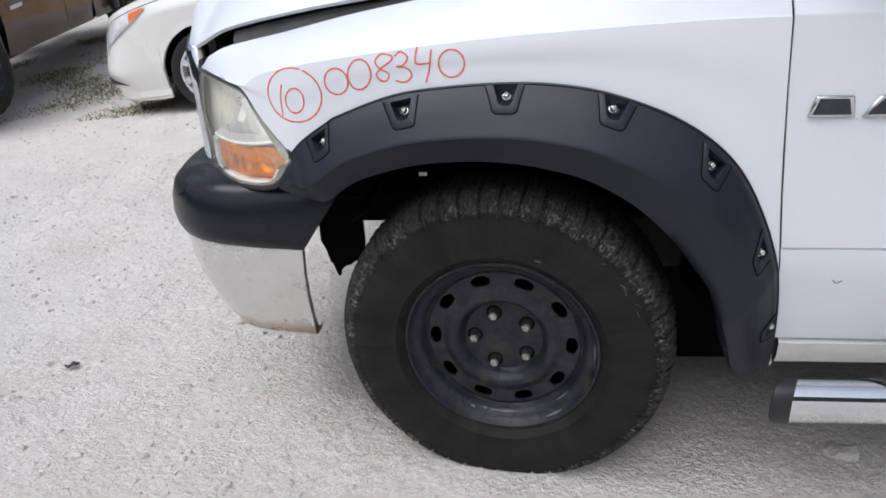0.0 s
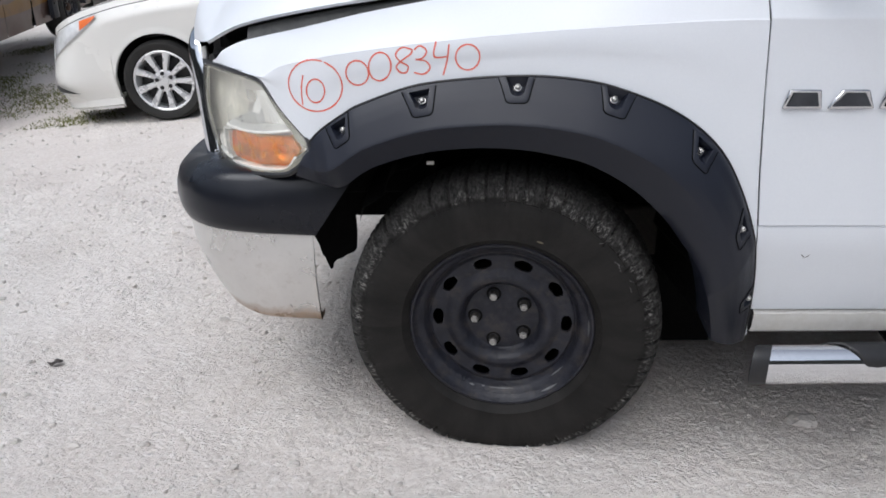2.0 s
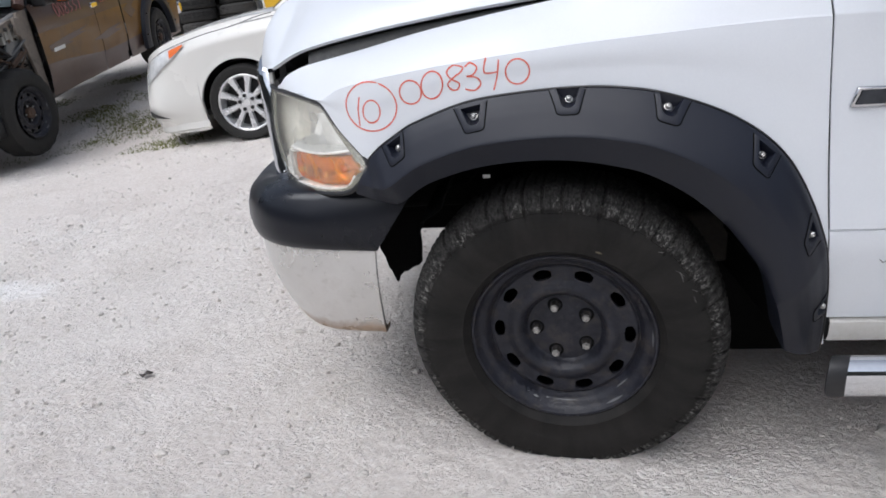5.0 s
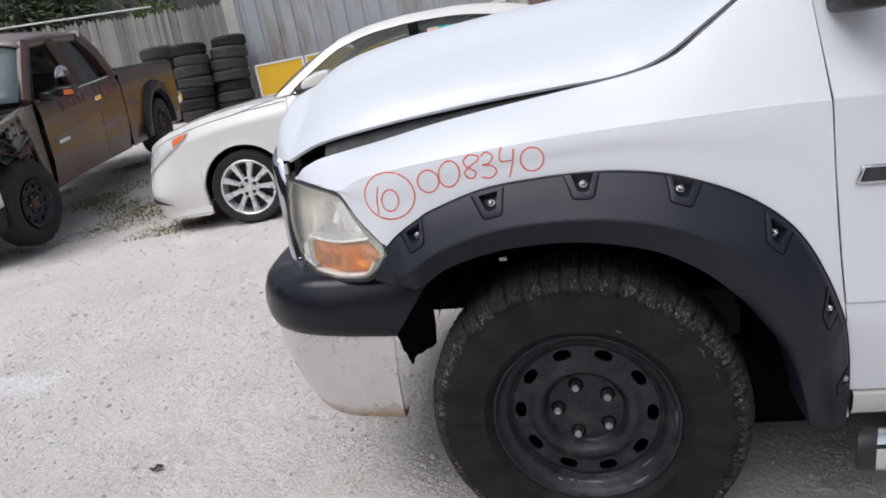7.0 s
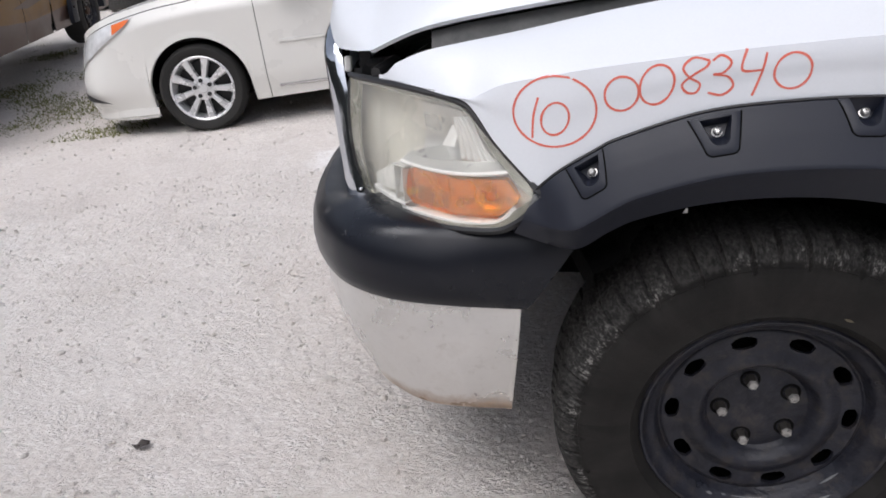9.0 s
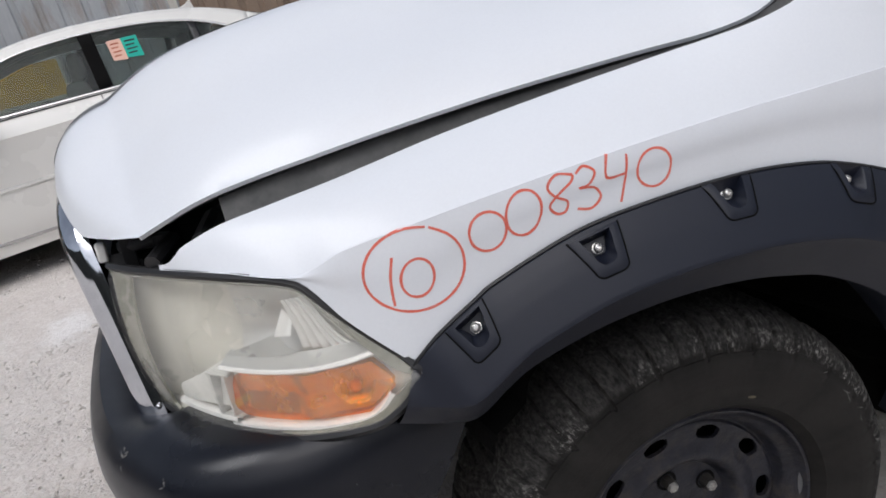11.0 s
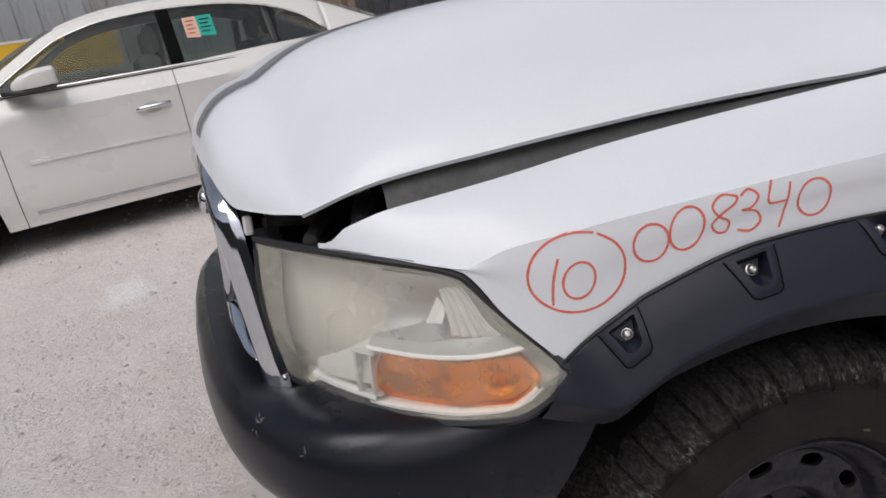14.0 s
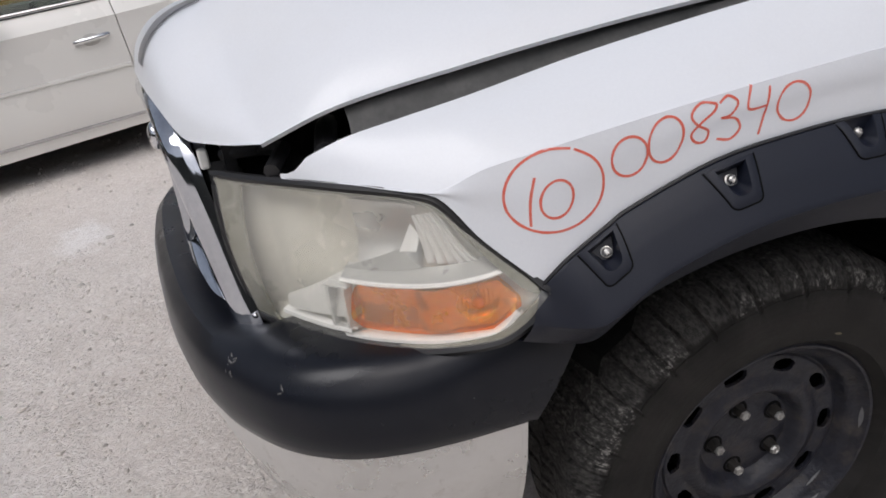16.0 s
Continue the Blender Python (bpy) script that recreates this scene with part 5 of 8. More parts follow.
NUT_SIDE = surface("dull_brown_nut", (0.018, 0.017, 0.016), (0.050, 0.045, 0.040), rough=0.5, metal=0.3, large=60, fine=300)
SCRAPE = surface("bare_scraped_steel", (0.07, 0.072, 0.078), (0.17, 0.17, 0.17), rough=0.5, large=60, fine=300)


def make_wheel(m, label):
    w = new("wheel")
    w.parent = truck
    w.matrix_local = m
    tagged(w, label)
    make_tyre(w)
    make_rim(w)
    return w


def wheel_copy(w, m):
    made = w.copy()
    scene.collection.objects.link(made)
    made.parent, made.matrix_local = truck, m
    for o in w.children:
        q = o.copy()
        scene.collection.objects.link(q)
        q.parent = made
    return made


MARK = surface("pale_paint_mark", (0.085, 0.074, 0.048), (0.15, 0.128, 0.080), rough=0.7, large=60, fine=300)
SCRATCH = surface("pale_rubber_scratch", (0.10, 0.098, 0.092), (0.18, 0.175, 0.165), rough=0.8, large=60, fine=300)


def tyre_mark(tyre, a0, a1, r0, r1, width, material, name):
    """A thin mark on the sidewall from one polar place to another."""
    tree = BVHTree.FromPolygons([v.co for v in tyre.data.vertices], [p.vertices[:] for p in tyre.data.polygons])
    bm = bmesh.new()
    rows = []
    for t in np.linspace(0, 1, 9):
        a, r = radians(a0 + (a1 - a0) * t), r0 + (r1 - r0) * t
        w = width * math.sin(math.pi * (0.08 + 0.84 * t))
        row = []
        for o in (-w, w):
            hit = tree.ray_cast(Vector(((r + o) * math.cos(a), -0.3, (r + o) * math.sin(a))), Vector((0, 1, 0)))[0]
            row.append(hit + Vector((0, -0.0012, 0)))
        rows.append(row)
    grid(bm, rows)
    part(name, bm, material, tyre)


HUB = 0.387
wheel = make_wheel(pose(0.005, 0.016, 0.381, 0, 0, -8.6) @ Matrix.Rotation(radians(4.0), 4, "X"), "front wheel with a dusty tyre on a black steel rim")
tyre = next(o for o in wheel.children if o.name.startswith("tyre"))
for a0, a1, r0, r1, w, mat_ in ((69, 72.5, 0.268, 0.268, 0.0030, MARK), (36, 40, 0.345, 0.338, 0.0006, SCRATCH), (34, 38.5, 0.335, 0.343, 0.0007, SCRATCH), (28, 30, 0.350, 0.342, 0.0006, SCRATCH), (24, 27, 0.336, 0.338, 0.0005, SCRATCH), (48, 50, 0.349, 0.341, 0.0006, SCRATCH)):
    tyre_mark(tyre, a0, a1, r0, r1, w, mat_, "paint_mark" if mat_ is MARK else "scratch")
FAR = 2 * MID
wheel_copy(wheel, pose(0, FAR, HUB, 0, 20, 171.5))
wheel_copy(wheel, pose(3.57, -0.03, HUB, 0, 33, 0))
wheel_copy(wheel, pose(3.57, FAR + 0.03, HUB, 0, 51, 180))

# mirrored body pieces on the far side
for src in (fender, flare, lamp):
    bm = bmesh.new()
    bm.from_mesh(src.data)
    bmesh.ops.transform(bm, matrix=Matrix.Translation((0, 2 * MID, 0)) @ Matrix.Diagonal((1, -1, 1, 1)), verts=bm.verts)
    part(src.name.split(".")[0] + "_far", bm, src.data.materials[0], truck)

# ---- wheel well ----
SPECK_LO, SPECK_HI = (-0.186, 0.048, 0.783), (-0.168, 0.054, 0.791)
bm = bmesh.new()
rows = []
for k in range(41):
    a = radians(150 - 151 * k / 40)
    r = 0.47 + 0.012 * math.sin(k * 1.7)
    c = Vector((0.05 + 0.98 * r * math.cos(a), 0, 0.42 + r * math.sin(a)))
    rows.append([(c.x, y, c.z) for y in (-0.045 + 0.05 * math.cos(a) * -1, 0.02, 0.2, 0.42)] + [(0.05 + 0.25 * math.cos(a), 0.44, 0.45 + 0.25 * math.sin(a)), (0.05, 0.45, 0.5)])
grid(bm, rows)
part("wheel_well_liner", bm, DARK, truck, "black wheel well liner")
bm = bmesh.new()
outline = [(-0.475, 0.80), (-0.28, 0.86), (-0.08, 0.87), (-0.08, 0.805), (-0.14, 0.785), (-0.2, 0.745), (-0.245, 0.708), (-0.285, 0.668), (-0.31, 0.657), (-0.365, 0.655), (-0.363, 0.61), (-0.366, 0.562), (-0.375, 0.552), (-0.392, 0.546), (-0.405, 0.536), (-0.418, 0.533), (-0.428, 0.522), (-0.431, 0.508), (-0.437, 0.505), (-0.442, 0.517), (-0.450, 0.54), (-0.456, 0.545), (-0.463, 0.575), (-0.475, 0.60)]
plate(bm, [(-0.15 + (x + 0.15) * 1.265, 0.505, 1.17 + (z - 1.17) * 1.275) for x, z in outline], 0.01)
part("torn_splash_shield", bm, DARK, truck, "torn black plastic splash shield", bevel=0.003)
# Dark plate added to block the bright view through the wheel well
bm = bmesh.new()
plate(bm, [(x, 0.53, z) for x, z in ((-0.60, 0.88), (0.10, 0.92), (0.10, 0.47), (-0.303, 0.47), (-0.304, 0.502), (-0.42, 0.502), (-0.50, 0.52), (-0.58, 0.58))], 0.008)
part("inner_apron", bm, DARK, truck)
# Near-black plates added for the deep shade behind the tyre
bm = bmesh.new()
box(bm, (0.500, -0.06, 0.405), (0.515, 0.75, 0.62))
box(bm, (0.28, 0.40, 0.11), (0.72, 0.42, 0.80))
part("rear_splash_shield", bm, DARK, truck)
# Small white box for a pale speck, its depth fitted to the camera's view
part("liner_clip", boxes((SPECK_LO, SPECK_HI)), WHITE_TRIM, truck)
part("mud_flap_bracket", boxes(((0.488, -0.10, 0.426), (0.498, -0.094, 0.440))), WHITE_TRIM, truck)

# ---- chassis ----
# Gearbox and floor pan are set low and wide to darken the ground
for nm, lo, hi in (("chassis_rail", (-0.15, 0.36, 0.42), (4.9, 0.44, 0.58)), ("rail_horn", (-0.75, 0.37, 0.62), (-0.15, 0.44, 0.74)), ("chassis_rail", (-0.75, 2 * MID - 0.44, 0.42), (4.9, 2 * MID - 0.36, 0.58)), ("front_axle", (-0.1, 0.15, 0.34), (0.1, 1.57, 0.42)), ("gearbox", (0.3, 0.45, 0.25), (2.2, 1.27, 0.6)), ("floor_pan", (0.54, 0.02, 0.38), (2.9, 1.70, 0.50)), ("engine_sump", (-0.55, 0.55, 0.58), (0.4, 1.17, 0.72)), ("rear_axle", (3.48, 0.1, 0.32), (3.66, 1.62, 0.46))):
    part(nm, boxes((lo, hi)), FRAME if nm == "chassis_rail" or "axle" in nm else DARK, truck, bevel=0.015)

# ---- door, sill, cab and bed ----
belt = 1.125


def door_y(x, z):
    y = side_y(x, z)
    if z < 0.697:
        y += 0.004
    y += 0.0045 * max(0.0, 1 - abs(z - 0.697) / 0.0032)
    if z > belt:
        y += (z - belt) * 0.42
    return y


def door_panel(name, x0, x1, z0, z1, label="", parent=None):
    bm = bmesh.new()
    zs = sorted(set(list(np.linspace(z0, z1, 34)) + [0.690, 0.6938, 0.6955, 0.697, 0.6985, 0.7002, 0.704, belt, belt - 0.003, belt + 0.003]))
    rows = []
    for z in zs:
        a = x0(z) if callable(x0) else x0
        rows.append([(a, door_y(a, z) + 0.004, z)] + [(a + (x1 - a) * t, door_y(a, z) if t < 0.01 else door_y(a + (x1 - a) * t, z), z) for t in (0.0, 0.004, 0.02, 0.1, 0.25, 0.5, 0.75, 0.98, 1.0)] + [(x1, door_y(x1, z) + 0.03, z)])
    grid(bm, rows)
    return part(name, bm, WHITE, parent or truck, label)


door = door_panel("front_door", lambda z: seam_x(z) + 0.0022, 1.52, 0.476, 1.36, "white front door with a chrome model badge")
door_panel("rear_door", 1.53, 2.45, 0.476, 1.36)
bm = bmesh.new()
plate(bm, [(0.56, -0.10, 0.40), (2.6, -0.10, 0.40), (2.6, -0.10, 1.30), (0.52, -0.10, 1.30)], 0.02)
part("door_jamb", bm, BLACK, truck)
# sill
bm = bmesh.new()
rows = [[(x, y, z) for y, z in ((-0.09, 0.474), (-0.120, 0.472), (-0.128, 0.462), (-0.126, 0.43), (-0.118, 0.412), (-0.08, 0.406))] for x in np.linspace(0.586, 2.5, 30)]
grid(bm, rows)
part("rocker_sill", bm, WHITE_SILL, truck, "dusty off-white rocker sill")
# badge: three plain chrome blocks
for x0, x1, lean in ((0.541, 0.622, 0.010), (0.632, 0.728, 0.026), (0.738, 0.845, 0.008)):
    y = door_y(x0, 0.97) - 0.0015
    bm = bmesh.new()
    plate(bm, [(x0, y, 0.951), (x1, y, 0.951), (x1 - lean * 0.6, y, 0.990), (x0 + lean, y, 0.990)], -0.008)
    badge = part("badge_block", bm, DULL_CHROME, door, "plain chrome badge block", bevel=0.003)
    bm = bmesh.new()
    plate(bm, [(x0 + 0.008, y - 0.0095, 0.957), (x1 - 0.009, y - 0.0095, 0.957), (x1 - 0.010 - lean * 0.6, y - 0.0095, 0.984), (x0 + 0.008 + lean, y - 0.0095, 0.984)], -0.001)
    part("badge_face", bm, surface("badge_shadow", (0.03, 0.033, 0.04), (0.07, 0.075, 0.085), rough=0.15, metal=0.6), badge)
# a small scratch on the door
bm = bmesh.new()
ys = door_y(0.66, 0.62) - 0.0012
tube(bm, [(0.648, ys, 0.628), (0.656, ys, 0.620), (0.662, ys, 0.622), (0.670, ys, 0.629)], 0.0009, 5)
part("door_scratch", bm, GREY, door)

# upper cab
cab = bmesh.new()
W = [(0.40, 1.38), (1.02, 1.88), (1.35, 1.93), (2.3, 1.93), (2.52, 1.86), (2.62, 1.36)]
rows = []
for x, z in W:
    t = (z - 1.30) / 0.63
    y = -0.06 + 0.19 * t
    rows.append([Vector((x, y + 0.00, z - 0.0)), Vector((x, y + 0.05, z + 0.02)), Vector((x, 0.45, z + 0.045)), Vector((x, MID, z + 0.055))])
grid(cab, mirrored([[r[k] for r in rows] for k in range(4)]))
part("roof", cab, WHITE, truck, solid=0.02)
for far in (False, True):
    f = (lambda p: Vector((p[0], 2 * MID - p[1], p[2]))) if far else Vector
    for pts, r in (([(0.46, -0.075, 1.33), (0.75, -0.01, 1.64), (1.03, 0.10, 1.88)], 0.035), ([(1.53, -0.09, 1.32), (1.55, 0.0, 1.62), (1.56, 0.11, 1.90)], 0.035), ([(2.58, -0.08, 1.32), (2.56, 0.0, 1.62), (2.5, 0.11, 1.86)], 0.05)):
        bm = bmesh.new()
        tube(bm, [f(p) for p in pts], r, 8)
        part("cab_pillar", bm, WHITE, truck)
    bm = bmesh.new()
    bm.faces.new([bm.verts.new(f(p)) for p in ((0.52, -0.07, 1.35), (2.56, -0.07, 1.35), (2.48, 0.10, 1.87), (1.05, 0.10, 1.87))])
    g = part("side_glass", bm, CAR_GLASS, truck)
bm = bmesh.new()
bm.faces.new([bm.verts.new(p) for p in ((0.42, 0.02, 1.40), (0.42, 2 * MID - 0.02, 1.40), (1.03, 2 * MID - 0.14, 1.90), (1.03, 0.14, 1.90))])
part("windshield", bm, CAR_GLASS, truck, solid=0.006)
bm = bmesh.new()
plate(bm, [(0.36, 0.0, 1.385), (0.50, 0.0, 1.385), (0.50, 2 * MID, 1.385), (0.36, 2 * MID, 1.385)], -0.03, 2)
part("cowl", bm, BLACK, truck)
bm = boxes(((0.62, 0.06, 0.50), (2.6, 1.66, 0.56)), ((1.1, 0.2, 0.56), (1.6, 0.75, 0.95)), ((1.45, 0.2, 0.9), (1.62, 0.75, 1.5)), ((1.1, 0.97, 0.56), (1.6, 1.52, 0.95)), ((1.45, 0.97, 0.9), (1.62, 1.52, 1.5)), ((0.5, 0.05, 0.95), (0.75, 1.67, 1.35)))
part("cab_interior", bm, BLACK, truck, bevel=0.03)
# side mirror: its black foot and shell
bm = bmesh.new()
box(bm, (0.500, -0.235, 1.288), (0.60, -0.10, 1.34))
box(bm, (0.535, -0.33, 1.30), (0.62, -0.19, 1.50))
part("side_mirror", bm, BLACK, truck, bevel=0.02)
# bed
bm = bmesh.new()
rows = []
for x in np.linspace(2.66, 4.92, 60):
    d = abs(x - 3.57)
    low = max(0.52, 0.40 + math.sqrt(max(0.47**2 - d * d, 0)) if d < 0.47 else 0.52)
    rows.append([(x, -0.15 + 0.05 * (1.32 - z), z) for z in np.linspace(low, 1.32, 10)] + [(x, -0.05, 1.34), (x, -0.03, 1.32), (x, -0.02, 0.85)])
grid(bm, rows)
part("bed_side", bm, WHITE, truck)
bm = bmesh.new()
grid(bm, [[Vector((p[0], 2 * MID - p[1], p[2])) for p in row] for row in rows])
part("bed_side", bm, WHITE, truck)
part("bed_floor", boxes(((2.66, 0.0, 0.8), (4.9, 2 * MID, 0.85)), ((2.66, 0.0, 0.8), (2.70, 2 * MID, 1.3)), ((4.88, -0.08, 0.6), (4.93, 2 * MID + 0.08, 1.3))), WHITE, truck)
# far side of the cab
bm = bmesh.new()
plate(bm, [(0.50, 2 * MID + 0.15, 0.42), (2.62, 2 * MID + 0.15, 0.42), (2.62, 2 * MID + 0.10, 1.34), (0.50, 2 * MID + 0.10, 1.34)], 0.02)
part("far_doors", bm, WHITE, truck)

# ---- chrome step bar ----
bar = bmesh.new()
prof = [(0.032 * math.cos(2 * math.pi * k / 28), 0.048 * math.sin(2 * math.pi * k / 28)) for k in range(28)]
BY, BZ = -0.208, 0.372
rows = [[(x + (0.55 * a if x < 0.65 else 0), BY + a, BZ + b) for a, b in prof] for x in (0.572, 0.576, 0.7, 1.0, 1.4, 1.8, 2.2, 2.45)]
vs = grid(bar, rows, closed_v=True)
bar.faces.new(vs[-1])
step = part("step_bar", bar, CHROME, truck, "chrome oval side step with black end cap and tread pad")
bm = bmesh.new()
rows = [[(x + 0.55 * a, BY + a * s, BZ + b * s) for a, b in prof] for x, s in ((0.600, 1.012), (0.566, 1.012), (0.561, 0.96), (0.560, 0.85))]
vs = grid(bm, rows, closed_v=True)
bm.faces.new(vs[-1])
part("end_cap", bm, BLACK, step, "black plastic end cap")
bm = bmesh.new()
rows = []
for x in np.linspace(0.74, 1.30, 57):
    rows.append([(x + 0.025 * (k - 3) / 3 * (1 if x < 1.0 else -1), BY + 0.035 * math.cos(a), BZ + 0.0505 * math.sin(a) + (0.0025 if (int(round(x * 100)) + k) % 3 else 0)) for k, a in enumerate(np.linspace(radians(25), radians(168), 12))])
grid(bm, rows)
part("tread_pad", bm, BLACK, step, "black rubber tread pad", solid=0.004)
for x in (0.95, 2.0):
    bm = bmesh.new()
    tube(bm, [(x, BY + 0.03, BZ - 0.01), (x, -0.05, 0.40), (x, 0.2, 0.46)], 0.02, 8)
    part("step_bracket", bm, DARK, step)


# ---------- the yard behind: it climbs away from the truck ----------
def set_on_slope(x, y, z, yaw, pitch, roll=0.0):
    return Matrix.Translation((x, y, z)) @ Matrix.Rotation(radians(yaw), 4, "Z") @ Matrix.Rotation(radians(-pitch), 4, "Y") @ Matrix.Rotation(radians(roll), 4, "X")


# ---- the white sedan ----
car = thing("sedan_car", set_on_slope(-2.453, 4.326, 0.150, 4.1, 6.1, 0.5), "pearl white four-door sedan with silver alloy wheels and a window sticker", "car")
CW = 1.86
car_top = curve_fn([(-1.02, 0.74), (-0.95, 0.80), (-0.86, 0.85), (-0.5, 0.955), (-0.1, 1.015), (0.25, 1.035), (0.5, 1.035), (0.8, 1.045), (1.7, 1.055), (2.6, 1.085), (3.3, 1.075), (3.95, 0.98)])
car_plan = curve_fn([(-1.02, 0.93), (-1.005, 0.70), (-0.97, 0.50), (-0.90, 0.33), (-0.80, 0.20), (-0.65, 0.095), (-0.45, 0.03), (-0.2, 0.004), (0.2, 0.0), (1.0, 0.0), (2.6, 0.0), (3.4, 0.04), (3.8, 0.16), (3.95, 0.45)])
car_sill = curve_fn([(-1.02, 0.17), (-0.5, 0.15), (0.4, 0.19), (1.0, 0.20), (2.4, 0.22), (3.4, 0.28), (3.95, 0.35)])
R_ARCH, X_REAR = 0.392, 2.85


def car_low(x):
    low = car_sill(x)
    for cx in (0.02, X_REAR):
        d = abs(x - cx)
        if d < R_ARCH:
            low = max(low, 0.325 + math.sqrt(R_ARCH**2 - d * d))
    return low


def car_y(x, z):
    top = car_top(x)
    y = car_plan(x)
    y += 0.075 * smoothstep(top - 0.16, top + 0.02, z) + 0.05 * smoothstep(0.42, 0.16, z)
    y -= (0.085 + 0.30 * max(car_plan(x) - 0.06, 0.0)) * math.exp(-((z - 0.40) / 0.24) ** 2) * smoothstep(-0.46, -0.86, x)
    for cx in (0.02, X_REAR):  # the rolled lip round each wheel arch
        y -= 0.007 * (1 - smoothstep(R_ARCH + 0.012, R_ARCH + 0.050, math.hypot(x - cx, z - 0.325)))
    y -= 0.012 * math.exp(-((z - 0.93) / 0.03) ** 2) * smoothstep(0.2, 0.9, x)
    return y


def car_side(name, x0, x1, n, label=""):
    for far in (False, True):
        bm = bmesh.new()
        rows = []
        for x in np.linspace(x0, x1, n):
            lo, hi = car_low(x), car_top(x)
            row = [(x, car_y(x, lo) + 0.04, lo + 0.002)] + [(x, car_y(x, lo + (hi - lo) * k / 20), lo + (hi - lo) * k / 20) for k in range(21)] + [(x, car_y(x, hi) + 0.03, hi + 0.004)]
            rows.append([Vector((p[0], CW - p[1], p[2])) if far else Vector(p) for p in row])
        rows.insert(0, [p + Vector((0.001, -0.03 if far else 0.03, 0)) for p in rows[0]])
        rows.append([p + Vector((-0.001, -0.03 if far else 0.03, 0)) for p in rows[-1]])
        grid(bm, rows)
        part(name, bm, PEARL, car, label if not far else "")


car_side("front_wing", -1.02, 0.535, 110)
car_side("front_door", 0.541, 1.700, 30)
car_side("rear_door", 1.706, 2.66, 40)
car_side("rear_wing", 2.666, 3.95, 50)
bm = bmesh.new()
rows = []
for x in list(np.linspace(-1.02, -0.8, 14)) + list(np.linspace(-0.77, 0.50, 26)):
    y0 = car_y(x, car_top(x)) + 0.03
    crown = 0.055 * smoothstep(-1.02, -0.7, x)
    rows.append([(x, y0 + (CW - 2 * y0) * k / 24, car_top(x) + 0.006 + crown * math.sin(math.pi * k / 24) ** 0.7) for k in range(25)])
grid(bm, rows)
part("bonnet", bm, PEARL, car)
bm = bmesh.new()
rows = []
for x in np.linspace(-0.965, 0.42, 60):
    z = car_top(x) - 0.050 + 0.044 * smoothstep(0.0, 0.42, x)
    rows.append([(x, car_y(x, z + o) - q, z + o) for o, q in ((-0.004, -0.001), (-0.002, 0.002), (0.003, 0.002), (0.005, -0.001))])
grid(bm, rows)
part("bonnet_gap", bm, BLACK, car)
bm = bmesh.new()
grid(bm, [[(x, car_y(x, 0.985) - q, 0.985 + 0.045 * (x - 0.05) + o) for o, q in ((-0.003, -0.001), (0.0, 0.0025), (0.003, -0.001))] for x in np.linspace(0.05, 0.53, 16)])
part("wing_seam", bm, GREY, car)
roof_edge = curve_fn([(0.44, 1.05), (0.75, 1.25), (1.05, 1.41), (1.4, 1.485), (1.75, 1.505), (2.1, 1.495), (2.5, 1.445), (2.85, 1.345), (3.2, 1.18), (3.45, 1.08)])
win_edge = curve_fn([(0.56, 1.055), (0.83, 1.225), (1.08, 1.358), (1.42, 1.432), (1.75, 1.448), (2.1, 1.432), (2.45, 1.372), (2.7, 1.27), (2.88, 1.12)])


def green_y(z):
    return 0.075 + (z - 1.05) * 0.56


def strip(name, lower, upper, xs, material, out=0.0, label=""):
    for far in (False, True):
        bm = bmesh.new()
        rows = []
        for x in xs:
            a, b = lower(x), upper(x)
            row = [Vector((x, green_y(z) - out, z)) for z in np.linspace(a, max(b, a + 0.001), 6)]
            rows.append([Vector((p.x, CW - p.y, p.z)) for p in row] if far else row)
        grid(bm, rows)
        part(name, bm, material, car, label, solid=0.0 if material is CAR_GLASS else 0.006)


strip("roof_rail", lambda x: win_edge(x) if x > 0.60 else 1.04, roof_edge, np.linspace(0.45, 2.88, 70), PEARL)
strip("rear_pillar", lambda x: 1.06, roof_edge, np.linspace(2.88, 3.42, 16), PEARL)
strip("front_side_window", lambda x: 1.055, lambda x: win_edge(x) - 0.006, np.linspace(0.59, 1.712, 40), CAR_GLASS, -0.006)
strip("rear_side_window", lambda x: 1.06 + 0.06 * smoothstep(2.4, 2.88, x), lambda x: win_edge(x) - 0.006, np.linspace(1.795, 2.84, 40), CAR_GLASS, -0.006)
strip("centre_pillar", lambda x: 1.05, lambda x: win_edge(x) - 0.004, np.linspace(1.708, 1.800, 8), DARK, 0.002)
strip("window_divider", lambda x: 1.06, lambda x: win_edge(x), np.linspace(2.44, 2.50, 4), BLACK, 0.002)
for nm, f0, f1, mat_, r in (("belt_trim", lambda x: 1.052, None, DULL_CHROME, 0.008), ("belt_seal", lambda x: 1.036, None, BLACK, 0.0045), ("window_trim", win_edge, None, DULL_CHROME, 0.006)):
    bm = bmesh.new()
    tube(bm, [(x, green_y(f0(x)) - 0.006, f0(x)) for x in np.linspace(0.62, 2.84, 50)], r, 6)
    part(nm, bm, mat_, car)
bm = bmesh.new()
rows = []
for x in list(np.linspace(1.05, 2.85, 36)):
    z, y0 = roof_edge(x), green_y(roof_edge(x))
    rows.append([(x, y0 + (CW - 2 * y0) * k / 16, z + 0.045 * math.sin(math.pi * k / 16) ** 0.6) for k in range(17)])
grid(bm, rows)
part("roof", bm, PEARL, car, solid=0.01)
